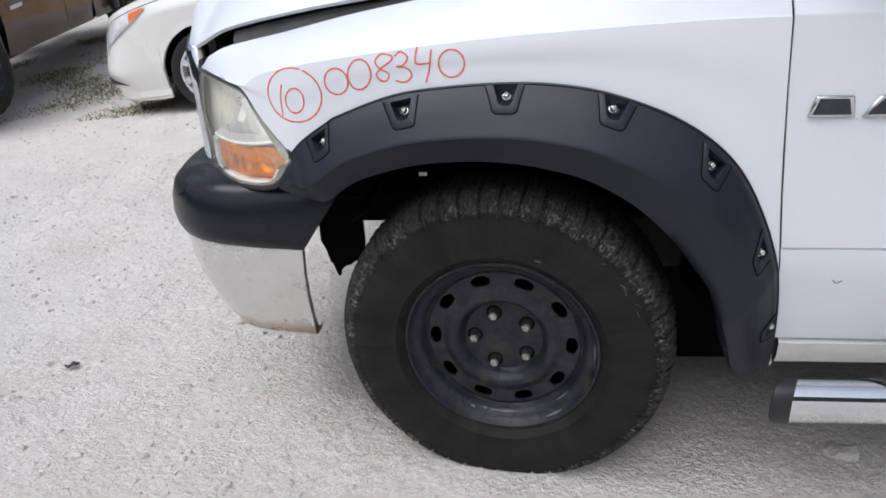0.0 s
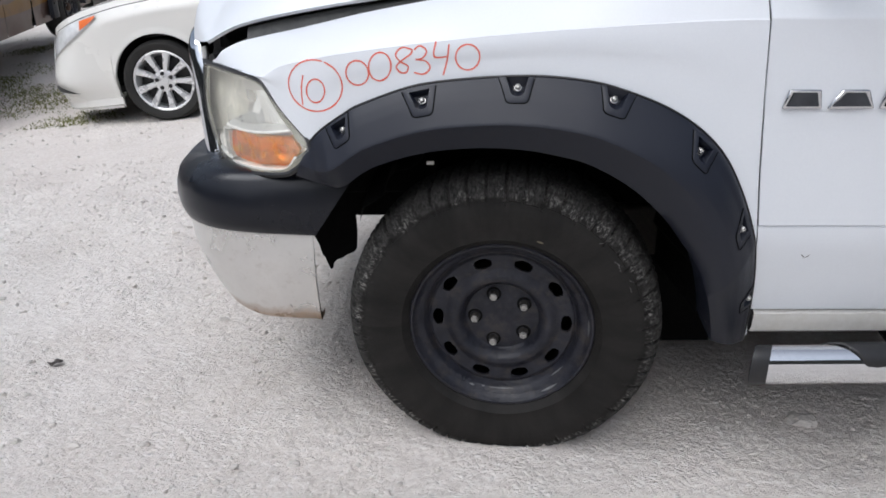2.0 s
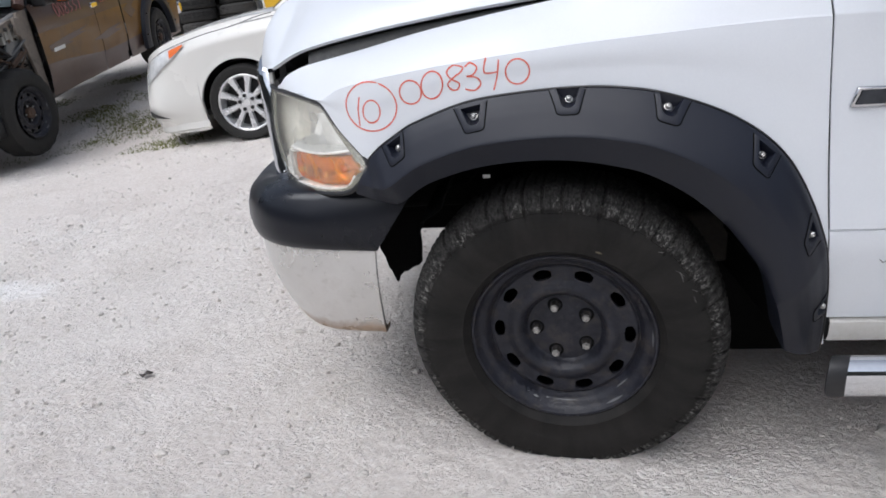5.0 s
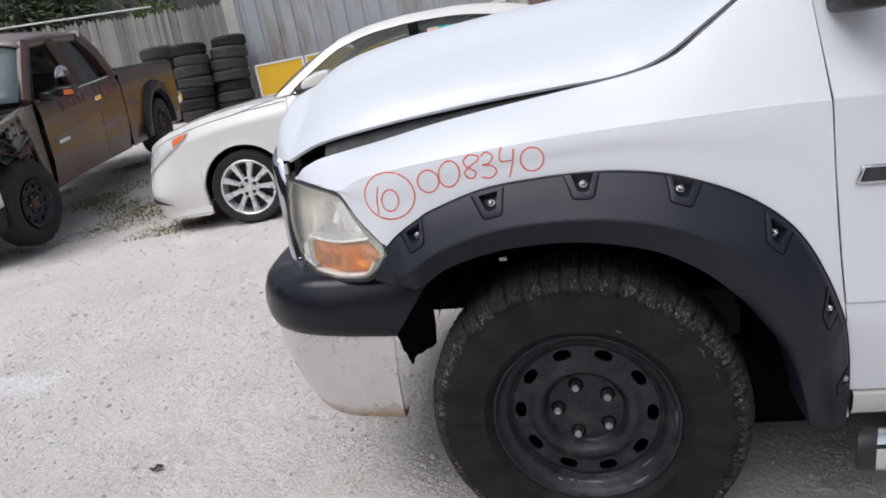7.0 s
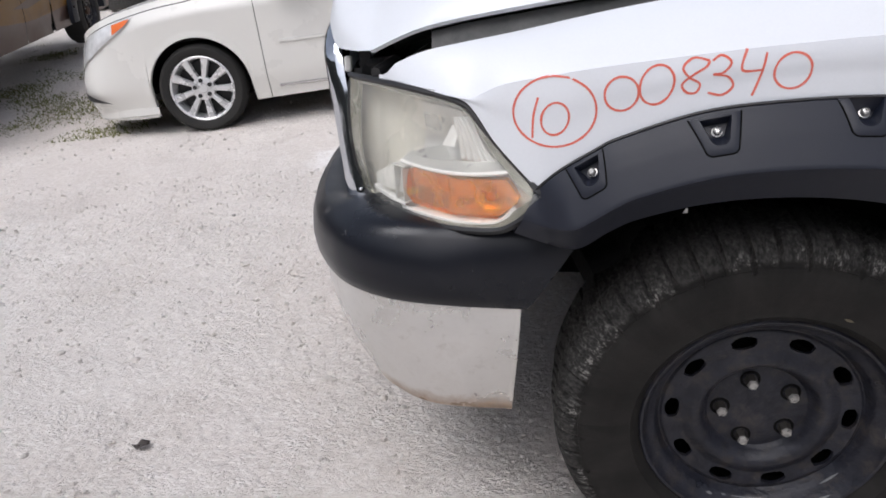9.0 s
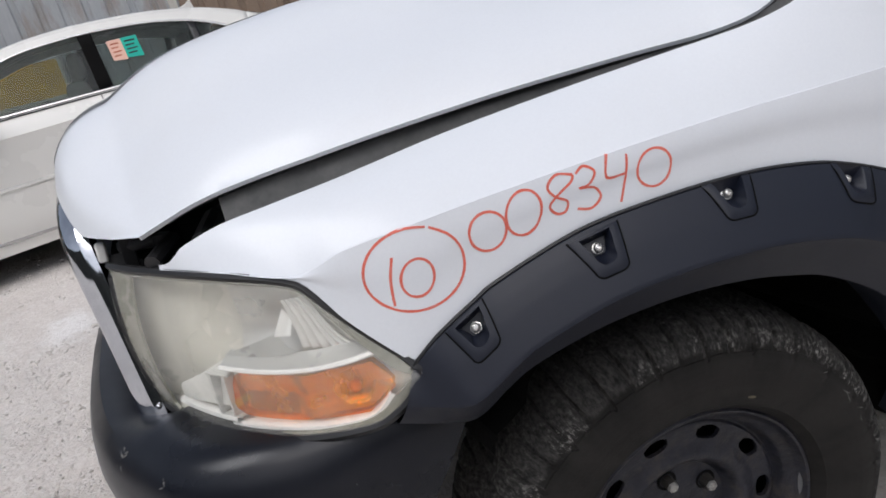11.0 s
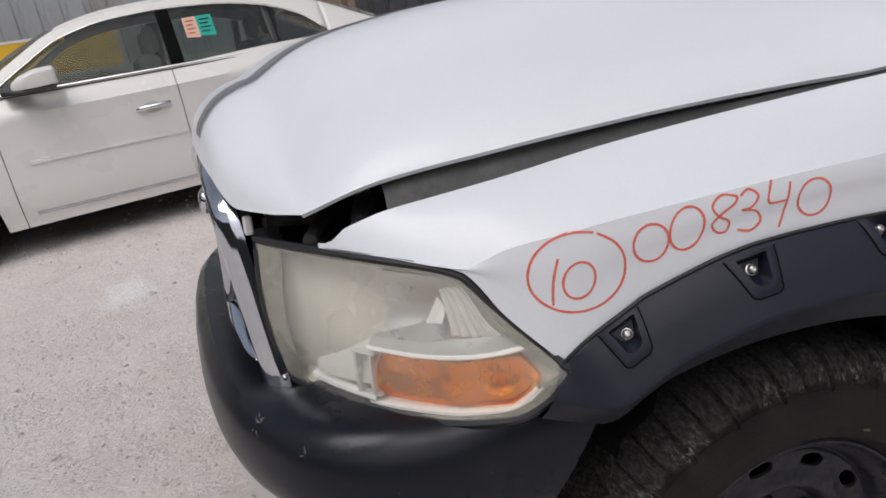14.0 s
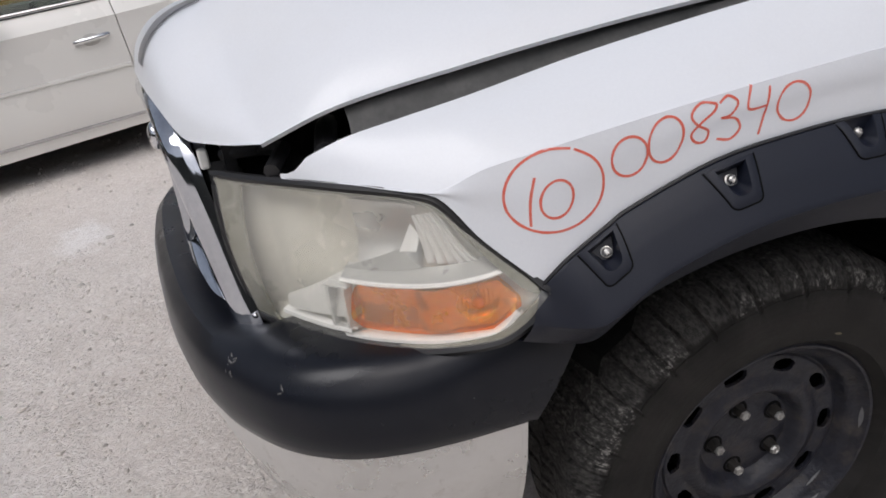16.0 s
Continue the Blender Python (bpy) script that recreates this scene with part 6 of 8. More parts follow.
for nm, xa, za, xb, zb in (("windscreen", 0.44, 1.05, 1.05, 1.41), ("rear_window", 2.85, 1.345, 3.4, 1.10)):
    bm = bmesh.new()
    rows = []
    for t in np.linspace(0, 1, 8):
        x, z = xa + (xb - xa) * t, za + (zb - za) * t + 0.03 * math.sin(math.pi * t)
        y0 = green_y(z)
        bow = -0.16 if nm == "windscreen" else 0.12
        rows.append([(x + bow * math.sin(math.pi * k / 12) * (1 - 0.4 * t), y0 + (CW - 2 * y0) * k / 12, z + 0.035 * math.sin(math.pi * k / 12)) for k in range(13)])
    grid(bm, rows)
    part(nm, bm, SCREEN_GLASS, car)
bm = bmesh.new()
grid(bm, [[(x, 0.1 + (CW - 0.2) * k / 8, car_top(x) + 0.01 + 0.03 * math.sin(math.pi * k / 8)) for k in range(9)] for x in np.linspace(3.3, 3.95, 10)])
part("boot_lid", bm, PEARL, car)
bm = bmesh.new()
rows = [[(x, 0.12 + (CW - 0.24) * k / 6, 0.985 + 0.03 * math.sin(math.pi * k / 6)) for k in range(7)] for x in (0.1, 0.3, 0.5, 0.62)]
grid(bm, rows)
part("cowl", bm, BLACK, car)
bm = boxes(((0.5, 0.12, 0.25), (3.2, CW - 0.12, 0.32)), ((0.45, 0.15, 0.32), (0.8, CW - 0.15, 0.95)), ((-0.9, 0.35, 0.25), (0.45, CW - 0.35, 0.75)), ((2.6, 0.2, 0.3), (3.8, CW - 0.2, 0.95)))
part("cabin_floor", bm, BLACK, car, bevel=0.03)
for y in (0.30, 1.06):
    for x in (1.15, 2.05):
        bm = bmesh.new()
        box(bm, (x, y, 0.35), (x + 0.5, y + 0.5, 0.62))
        box(bm, (x + 0.36, y + 0.02, 0.55), (x + 0.52, y + 0.48, 1.16))
        box(bm, (x + 0.44, y + 0.13, 1.16), (x + 0.54, y + 0.37, 1.36))
        part("seat", bm, INTERIOR, car, "pale grey car seat", bevel=0.05)
# lamps, fog grille, lip
bm = bmesh.new()
rows = []
for x in np.linspace(-0.99, -0.40, 26):
    t = (x + 0.99) / 0.59
    hi = car_top(x) - 0.055 - 0.01 * (1 - t)
    lo = hi - 0.175 * (1 - t) ** 0.55 * smoothstep(0.0, 0.06, t + 0.03) - 0.008
    rows.append([(x, car_y(x, z) - 0.013, z) for z in np.linspace(lo, hi, 6)])
grid(bm, rows)
hl = part("headlamp", bm, surface("sedan_lamp_lens", (0.44, 0.45, 0.45), (0.74, 0.75, 0.75), rough=0.08, large=9, fine=20, coat=0.8), car, "clear headlamp with an orange marker")
bm = bmesh.new()
rows = []
for x in np.linspace(-0.56, -0.41, 8):
    t = (x + 0.99) / 0.59
    hi = car_top(x) - 0.058
    rows.append([(x, car_y(x, z) - 0.017, z) for z in np.linspace(hi - 0.150 * (1 - t) ** 0.55 - 0.006, hi - 0.008, 4)])
grid(bm, rows)
part("side_marker", bm, ORANGE_LENS, hl, "orange side marker")
bm = bmesh.new()
rows = []
for x in np.linspace(-0.93, -0.70, 20):
    t = (x + 0.93) / 0.23
    rows.append([(x, car_y(x, z) - 0.03, z) for z in np.linspace(0.335 - 0.035 * t, 0.40 - 0.10 * t, 4)])
grid(bm, rows)
part("fog_lamp_recess", bm, BLACK, car)
bm = bmesh.new()
grid(bm, [[(x, car_y(x, 0.2) - o, z) for o, z in ((-0.02, 0.245), (0.012, 0.235), (0.016, 0.18), (-0.02, 0.16))] for x in np.linspace(-1.0, -0.36, 30)])
part("front_lip", bm, PEARL, car)
bm = boxes(((-1.035, 0.62, 0.45), (-1.0, CW - 0.62, 0.74)))
part("radiator_grille", bm, BLACK, car, bevel=0.02)
# mouldings, handles, mirror
for nm, z0, z1, x0, x1, m_, o in (("door_moulding", 0.598, 0.626, 0.68, 1.69, PEARL, 0.012), ("door_moulding", 0.602, 0.630, 1.72, 2.45, PEARL, 0.012), ("sill_strip", 0.268, 0.292, 0.62, 1.69, DULL_CHROME, 0.010), ("sill_strip", 0.276, 0.300, 1.72, 2.42, DULL_CHROME, 0.010)):
    bm = bmesh.new()
    grid(bm, [[(x, car_y(x, z) - q, z) for z, q in ((z0, -0.002), (z0 + 0.004, o), (z1 - 0.004, o), (z1, -0.002))] for x in np.linspace(x0, x1, 12)])
    part(nm, bm, m_, car)
for x in (1.41, 2.34):
    bm = bmesh.new()
    tube(bm, [(x, car_y(x, 0.81) - 0.005, 0.808), (x + 0.03, car_y(x, 0.81) - 0.035, 0.813), (x + 0.18, car_y(x, 0.81) - 0.035, 0.822), (x + 0.21, car_y(x, 0.81) - 0.005, 0.823)], 0.017, 10)
    part("door_handle", bm, CHROME, car, "chrome door handle")
    # Greyed pearl oval stands for the shade behind the handle
    bm = bmesh.new()
    bmesh.ops.create_uvsphere(bm, u_segments=14, v_segments=8, radius=1.0, matrix=Matrix.Translation((x + 0.10, car_y(x, 0.81) + 0.004, 0.812)) @ Matrix.Diagonal((0.07, 0.008, 0.045, 1)))
    part("handle_recess", bm, surface("worn_pearl", (0.42, 0.41, 0.385), (0.50, 0.49, 0.46), rough=0.4), car)
bm = bmesh.new()
rows = []
for x, w, lo, hi in ((0.735, 0.035, 1.075, 1.098), (0.75, 0.070, 1.066, 1.120), (0.80, 0.100, 1.062, 1.152), (0.88, 0.112, 1.062, 1.178), (0.96, 0.115, 1.066, 1.186), (0.995, 0.110, 1.072, 1.182), (1.005, 0.098, 1.080, 1.172)):
    sec = [(-1, 0.30), (-0.95, 0.75), (-0.70, 0.97), (0.0, 1.0), (0.70, 0.94), (0.95, 0.70), (1, 0.30), (0.9, 0.05), (0.0, 0.0), (-0.9, 0.05)]
    rows.append([(x, -0.10 + w * u, lo + (hi - lo) * v) for u, v in sec])
vs = grid(bm, rows, closed_v=True)
bm.faces.new(vs[0])
bm.faces.new(vs[-1])
mir = part("door_mirror", bm, PEARL, car, "white door mirror with a dark base")
bm = bmesh.new()
rows = []
for x, w, lo, hi in ((0.70, 0.03, 1.060, 1.075), (0.76, 0.085, 1.046, 1.066), (0.88, 0.105, 1.040, 1.066), (0.98, 0.104, 1.050, 1.072)):
    rows.append([(x, -0.10 + w * u, lo + (hi - lo) * v) for u, v in ((-1, 0.6), (-0.9, 1.0), (0.9, 1.0), (1, 0.6), (0.8, 0.0), (-0.8, 0.0))])
vs = grid(bm, rows, closed_v=True)
bm.faces.new(vs[0])
bm.faces.new(vs[-1])
box(bm, (0.66, -0.04, 1.045), (0.80, 0.085, 1.072))
plate(bm, [(0.575, 0.068, 1.052), (0.80, 0.068, 1.052), (0.80, 0.10, 1.120), (0.70, 0.095, 1.112)], 0.012)
part("mirror_base", bm, BLACK, mir)
bm = bmesh.new()
plate(bm, [(2.50, CW / 2, 1.515), (2.66, CW / 2, 1.50), (2.645, CW / 2, 1.575), (2.60, CW / 2, 1.545)], 0.025)
part("roof_aerial", bm, PEARL, car, bevel=0.004)
# papers in the rear window
bm = bmesh.new()
for a, b, mat_, nm in ((1.87, 1.965, PAPER_PINK, "salmon"), (1.965, 2.075, PAPER_GREEN, "green")):
    bm = bmesh.new()
    bm.faces.new([bm.verts.new((x, green_y(z) - 0.006, z)) for x, z in ((a, 1.222), (b, 1.212), (b, 1.362), (a, 1.362))])
    paper = part("window_sticker", bm, mat_, car, nm + " paper notice stuck on the window")
    bm = bmesh.new()
    for k in range(4):
        z = 1.335 - 0.028 * k
        box(bm, (a + 0.018, green_y(z) - 0.010, z - 0.006), (b - 0.02 - 0.012 * (k % 2), green_y(z) - 0.008, z + 0.004))
    part("print_lines", bm, INK if nm == "green" else surface("red_print", (0.5, 0.16, 0.1), (0.55, 0.2, 0.12)), paper)


def alloy_wheel(m):
    w = new("wheel")
    w.parent, w.matrix_local = car, m
    tagged(w, "silver nine-spoke alloy wheel with a black tyre")
    prof = [(0.232, 0.17), (0.25, 0.185), (0.29, 0.19), (0.318, 0.17), (0.326, 0.12), (0.326, 0.05), (0.318, -0.01), (0.295, -0.035), (0.262, -0.032), (0.242, -0.018), (0.236, -0.008)]
    bm = revolve(prof, 64)
    for v in bm.verts:
        v.co.z = max(v.co.z, -0.318)
    part("tyre", bm, RUBBER, w)
    part("rim", revolve([(0.238, -0.012), (0.240, -0.020), (0.232, -0.024), (0.222, -0.018), (0.214, 0.02), (0.2, 0.11), (0.0, 0.12)], 60), ALLOY, w)
    part("brake", revolve([(0.2, 0.075), (0.05, 0.07), (0.0, 0.07)], 40), BLACK, w)
    for k in range(9):
        bm = bmesh.new()
        rows = []
        for r, hw, y in ((0.060, 0.018, 0.000), (0.10, 0.021, -0.006), (0.15, 0.025, -0.010), (0.20, 0.031, -0.014), (0.229, 0.040, -0.016)):
            rows.append([(r, y + 0.035, -hw), (r, y, -hw * 0.75), (r, y - 0.004, 0), (r, y, hw * 0.75), (r, y + 0.035, hw)])
        grid(bm, rows)
        bmesh.ops.rotate(bm, verts=bm.verts, cent=(0, 0, 0), matrix=Matrix.Rotation(2 * math.pi * k / 9 + 0.1, 3, "Y"))
        part("spoke", bm, ALLOY, w)
    part("hub_cap", revolve([(0.090, 0.03), (0.086, 0.000), (0.078, -0.004), (0.036, -0.006), (0.032, -0.012), (0.0, -0.013)], 36), ALLOY, w)
    for k in range(5):
        a = 2 * math.pi * k / 5 + 0.4
        bm = bmesh.new()
        tube(bm, [(0.060 * math.cos(a), 0.0, 0.060 * math.sin(a)), (0.060 * math.cos(a), -0.012, 0.060 * math.sin(a))], 0.0165, 10)
        part("lug_nut", bm, BLACK, w)


for x in (0.02, X_REAR):
    alloy_wheel(pose(x, 0.034, 0.332, 0, 17 * x, 0) @ Matrix.Scale(1.04, 4))
    alloy_wheel(pose(x, CW - 0.04, 0.322, 0, 0, 180))
    bm = bmesh.new()
    grid(bm, [[(x + R_ARCH * 1.02 * math.cos(a), y, 0.325 + R_ARCH * 1.02 * math.sin(a)) for y in (0.03, 0.35)] for a in np.linspace(0, math.pi, 20)])
    box(bm, (x - 0.36, 0.33, 0.22), (x + 0.36, 0.36, 0.68))
    part("wheel_housing", bm, DARK, car)


# ---- the brown pickup with its front stripped ----
brown = thing("stripped_pickup", set_on_slope(-4.647, 4.534, 0.089, 98.0, 7.8, 0), "brown and gold pickup truck, its front end stripped bare", "truck")
BW = 1.95
brown_low = lambda x: max(0.42 - 0.03 * x, 0.3) if abs(x - 3.88) > 0.52 else max(0.32, 0.40 + math.sqrt(max(0.52**2 - (x - 3.88) ** 2, 0)))


def brown_y(z):
    return 0.03 * smoothstep(0.7, 0.35, z) + 0.05 * smoothstep(1.1, 1.35, z)


def brown_panel(name, x0, x1, top, n=24, label=""):
    for far in (False, True):
        for zone, mat_ in ((0, BED_BROWN), (1, GOLD), (2, BED_BROWN)):
            bm = bmesh.new()
            rows = []
            for x in np.linspace(x0, x1, n):
                lo, hi = brown_low(x), top(x) if callable(top) else top
                cuts = [lo, max(lo, 0.72 - 0.055 * x + 0.03 * math.sin(x * 2.2)), max(lo, 1.02 - 0.012 * x), hi]
                a, b = cuts[zone], max(cuts[zone + 1], cuts[zone] + 0.0005)
                row = [Vector((x, brown_y(z), z)) for z in np.linspace(a, b, 7)]
                rows.append([Vector((p.x, BW - p.y, p.z)) for p in row] if far else row)
            grid(bm, rows)
            if zone == 0:
                base = part(name, bm, mat_, brown, label)
            else:
                part(name + ("_gold_band" if zone == 1 else "_upper"), bm, mat_, base)


brown_panel("front_door", 0.60, 1.97, 1.28, label="brown and gold door with a faded handwritten number")
brown_panel("rear_quarter_door", 1.98, 2.72, 1.28)
brown_panel("bed_side", 2.76, 4.95, lambda x: 1.31 - 0.045 * (x - 2.76), 50)
# dark painted flashes across the gold band, and the end of the rear bumper
for pts in ([(0.72, 0.872), (1.20, 0.905), (1.72, 0.925), (1.45, 0.895), (1.62, 0.872), (1.15, 0.845), (1.30, 0.822), (0.74, 0.815)], [(1.75, 0.742), (2.30, 0.80), (2.66, 0.805), (2.40, 0.765), (2.62, 0.735), (2.1, 0.700)], [(2.80, 0.93), (3.05, 1.00), (3.22, 0.99), (3.10, 0.93), (3.20, 0.86), (3.00, 0.80)]):
    bm = bmesh.new()
    plate(bm, [(x, brown_y(z) - 0.003, z) for x, z in pts], 0.002)
    part("painted_flash", bm, BED_BROWN, brown)
bm = bmesh.new()
box(bm, (4.94, -0.02, 0.56), (5.10, BW + 0.02, 0.74))
part("rear_bumper", bm, CHROME, brown, "chrome rear bumper", bevel=0.03)
# cab
for far in (False, True):
    f = (lambda p: Vector((p[0], BW - p[1], p[2]))) if far else Vector
    for nm, pts, r in (("front_pillar", [(0.50, 0.06, 1.28), (0.78, 0.12, 1.62), (0.98, 0.17, 1.80)], 0.055), ("middle_pillar", [(1.62, 0.06, 1.28), (1.55, 0.12, 1.60), (1.46, 0.17, 1.80)], 0.075), ("rear_pillar", [(2.62, 0.06, 1.28), (2.40, 0.12, 1.60), (2.15, 0.17, 1.80)], 0.085)):
        bm = bmesh.new()
        tube(bm, [f(p) for p in pts], r, 8)
        part(nm, bm, BED_BROWN, brown)
    bm = bmesh.new()
    tube(bm, [f((0.95, 0.16, 1.80)), f((1.5, 0.17, 1.815)), f((2.2, 0.17, 1.79))], 0.05, 8)
    part("roof_rail", bm, BED_BROWN, brown)
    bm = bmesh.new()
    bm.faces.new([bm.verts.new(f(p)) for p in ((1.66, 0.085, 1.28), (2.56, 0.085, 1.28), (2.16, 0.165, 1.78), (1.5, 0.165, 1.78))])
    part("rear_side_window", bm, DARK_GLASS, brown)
    # Far pane is nearly opaque so the cabin looks dark from the camera
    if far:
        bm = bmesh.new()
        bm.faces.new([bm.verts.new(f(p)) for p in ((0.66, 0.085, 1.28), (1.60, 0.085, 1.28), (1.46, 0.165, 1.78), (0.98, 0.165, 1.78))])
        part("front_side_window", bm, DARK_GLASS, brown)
# Roof brown is lightened in its colour for the sky it reflects
bm = bmesh.new()
rows = [[(x, 0.13 + (BW - 0.26) * k / 12, z + 0.07 * math.sin(math.pi * k / 12) ** 0.6) for k in range(13)] for x, z in ((0.88, 1.77), (1.0, 1.81), (1.5, 1.835), (2.1, 1.82), (2.3, 1.76))]
grid(bm, rows)
part("roof", bm, surface("dusty_brown_roof", (0.16, 0.125, 0.108), (0.21, 0.165, 0.14), rough=0.4, large=2, fine=80, coat=0.4), brown, solid=0.02)
bm = bmesh.new()
rows = [[(0.42 + 0.52 * t - 0.12 * math.sin(math.pi * k / 12), 0.08 + 0.09 * t + (BW - 0.16 - 0.18 * t) * k / 12, 1.30 + 0.49 * t) for k in range(13)] for t in np.linspace(0, 1, 6)]
grid(bm, rows)
screen = part("windscreen", bm, glass_material("dusty_windscreen", (0.16, 0.20, 0.205), 0.15, 0.30), brown, "dusty windscreen with handwriting", solid=0.006)
for y0, z0, w in ((0.42, 1.46, 0.24), (0.36, 1.52, 0.16)):
    bm = bmesh.new()
    tube(bm, [(0.29 + 0.52 * (z0 - 1.30) / 0.49 + 0.008, y0 + w * math.cos(a) * 0.5, z0 + 0.07 * math.sin(a)) for a in np.linspace(0, 6.0, 20)], 0.007, 5)
    part("windscreen_marking", bm, WHITE_TRIM, screen)
part("red_sunstrip", boxes(((0.66, 0.55, 1.72), (0.68, 1.1, 1.78))), surface("red_paint_mark", (0.6, 0.05, 0.05), (0.7, 0.1, 0.09), rough=0.6), screen)
# Nearly opaque pane added to close the view through the cab
bm = bmesh.new()
bm.faces.new([bm.verts.new(p) for p in ((2.62, 0.08, 1.28), (2.62, BW - 0.08, 1.28), (2.22, BW - 0.17, 1.79), (2.22, 0.17, 1.79))])
part("rear_window", bm, DARK_GLASS, brown)
# Dark box added behind the cab-to-bed gap to hide the bright ground
part("cab_back_panel", boxes(((2.69, 0.025, 0.36), (2.79, BW - 0.025, 1.24))), DARK, brown)
bm = boxes(((0.6, 0.06, 0.36), (2.7, BW - 0.06, 0.46)), ((1.2, 0.2, 0.46), (1.7, 0.8, 0.9)), ((1.55, 0.2, 0.9), (1.72, 0.8, 1.45)), ((1.2, 1.1, 0.46), (1.7, 1.7, 0.9)), ((1.55, 1.1, 0.9), (1.72, 1.7, 1.45)), ((0.45, 0.1, 0.7), (0.75, BW - 0.1, 1.25)), ((2.65, 0.06, 0.4), (2.72, BW - 0.06, 1.28)))
part("cab_interior", bm, BLACK, brown, bevel=0.03)
part("bed_floor", boxes(((2.78, 0.06, 0.62), (4.9, BW - 0.06, 0.68)), ((4.88, 0.02, 0.5), (4.94, BW - 0.02, 1.2)), ((2.78, 0.04, 0.6), (2.82, BW - 0.04, 1.27))), BLACK, brown)
bm = bmesh.new()
tube(bm, [(2.78, 0.06, 1.325), (3.8, 0.06, 1.28), (4.93, 0.06, 1.225)], 0.03, 8)
part("bed_rail_cap", bm, BLACK, brown)
bm = bmesh.new()
tube(bm, [(0.66, 0.03, 1.270), (1.6, 0.025, 1.275), (2.66, 0.03, 1.29)], 0.012, 6)
part("belt_trim", bm, DULL_CHROME, brown)
bm = bmesh.new()
rows = []
for k in range(21):
    a = math.pi * (1.02 - 1.04 * k / 20)
    rows.append([(3.88 + r * math.cos(a), y, 0.40 + r * math.sin(a)) for r, y in ((0.665, 0.0), (0.655, -0.05), (0.60, -0.075), (0.53, -0.070), (0.50, 0.02))])
grid(bm, rows)
part("rear_flare", bm, FLARE, brown, "black rear wheel flare")
bm = bmesh.new()
grid(bm, [[(3.88 + 0.5 * math.cos(a), y, 0.40 + 0.5 * math.sin(a)) for y in (0.0, 0.4)] for a in np.linspace(0, math.pi, 21)])
part("rear_wheel_well", bm, DARK, brown)
for k in range(7):
    a = math.pi * (0.93 - 0.86 * k / 6)
    bm = bmesh.new()
    tube(bm, [(3.88 + 0.625 * math.cos(a), -0.045, 0.40 + 0.625 * math.sin(a)), (3.88 + 0.625 * math.cos(a), -0.080, 0.40 + 0.625 * math.sin(a))], 0.014, 8)
    part("flare_bolt", bm, BLACK, brown)
part("cab_bed_gap", boxes(((2.722, 0.012, 0.40), (2.758, 0.05, 1.27))), DARK, brown)
for far in (False, True):
    bm = bmesh.new()
    yy = BW if far else 0.0
    tube(bm, [(0.62, yy + (0.05 if not far else -0.05), 1.27), (0.80, yy + (0.085 if not far else -0.085), 1.52), (1.00, yy + (0.135 if not far else -0.135), 1.765), (1.44, yy + (0.15 if not far else -0.15), 1.775), (1.58, yy + (0.085 if not far else -0.085), 1.45), (1.62, yy + (0.05 if not far else -0.05), 1.27)], 0.014, 6)
    part("window_seal", bm, BLACK, brown)
bm = bmesh.new()
box(bm, (0.86, -0.25, 1.26), (1.02, -0.04, 1.36))
box(bm, (0.70, -0.10, 1.25), (0.95, 0.03, 1.34))
dm = part("tow_mirror", bm, BLACK, brown, "black door mirror with an orange marker", bevel=0.02)
part("marker_lens", boxes(((0.85, -0.25, 1.28), (0.865, -0.16, 1.33))), ORANGE_LENS, dm)
bm = bmesh.new()
grid(bm, [[(1.05 + 0.16 * math.cos(a) * s, -0.10, 1.45 + 0.11 * math.sin(a) * s) for a in np.linspace(0.1, math.pi, 12)] for s in (0.0, 1.0)])
part("mirror_glass", bm, surface("dusty_mirror", (0.42, 0.44, 0.44), (0.5, 0.52, 0.52), rough=0.15, metal=0.6), dm, solid=0.01)
part("door_handle", boxes(((1.88, -0.02, 1.07), (2.05, 0.01, 1.13))), CHROME, brown, "chrome door handle", bevel=0.01)
part("door_badge", boxes(((0.80, -0.008, 0.80), (1.04, 0.004, 0.835))), WHITE_TRIM, brown, "plain pale badge")


def writing(parent, x0, z0, w, h, strokes, material):
    for pts in strokes:
        bm = bmesh.new()
        tube(bm, spline([(x0 + u * w, brown_y(z0 + v * h) - 0.008, z0 + v * h) for u, v in pts], 18), 0.0055, 5)
        part("marker_stroke", bm, material, parent)


def zero(u, s=0.055):
    return [(u + s * math.cos(a), 0.5 + 0.5 * math.sin(a)) for a in np.linspace(0, 6.28, 9)]


NUMBER = [zero(0.06), zero(0.22), [(0.44, 0.95), (0.35, 0.95), (0.36, 0.6), (0.45, 0.35), (0.40, 0.02), (0.33, 0.2), (0.42, 0.6), (0.45, 0.9)],
          [(0.52, 0.95), (0.60, 0.85), (0.55, 0.55), (0.62, 0.3), (0.53, 0.03)], [(0.69, 0.95), (0.77, 0.85), (0.72, 0.55), (0.79, 0.3), (0.70, 0.03)], [(0.86, 0.92), (0.98, 0.95), (0.91, 0.0)]]
writing(brown, 1.06, 1.10, 0.62, 0.13, NUMBER, PINK)
writing(brown, 2.16, 1.10, 0.46, 0.11, NUMBER, PINK)
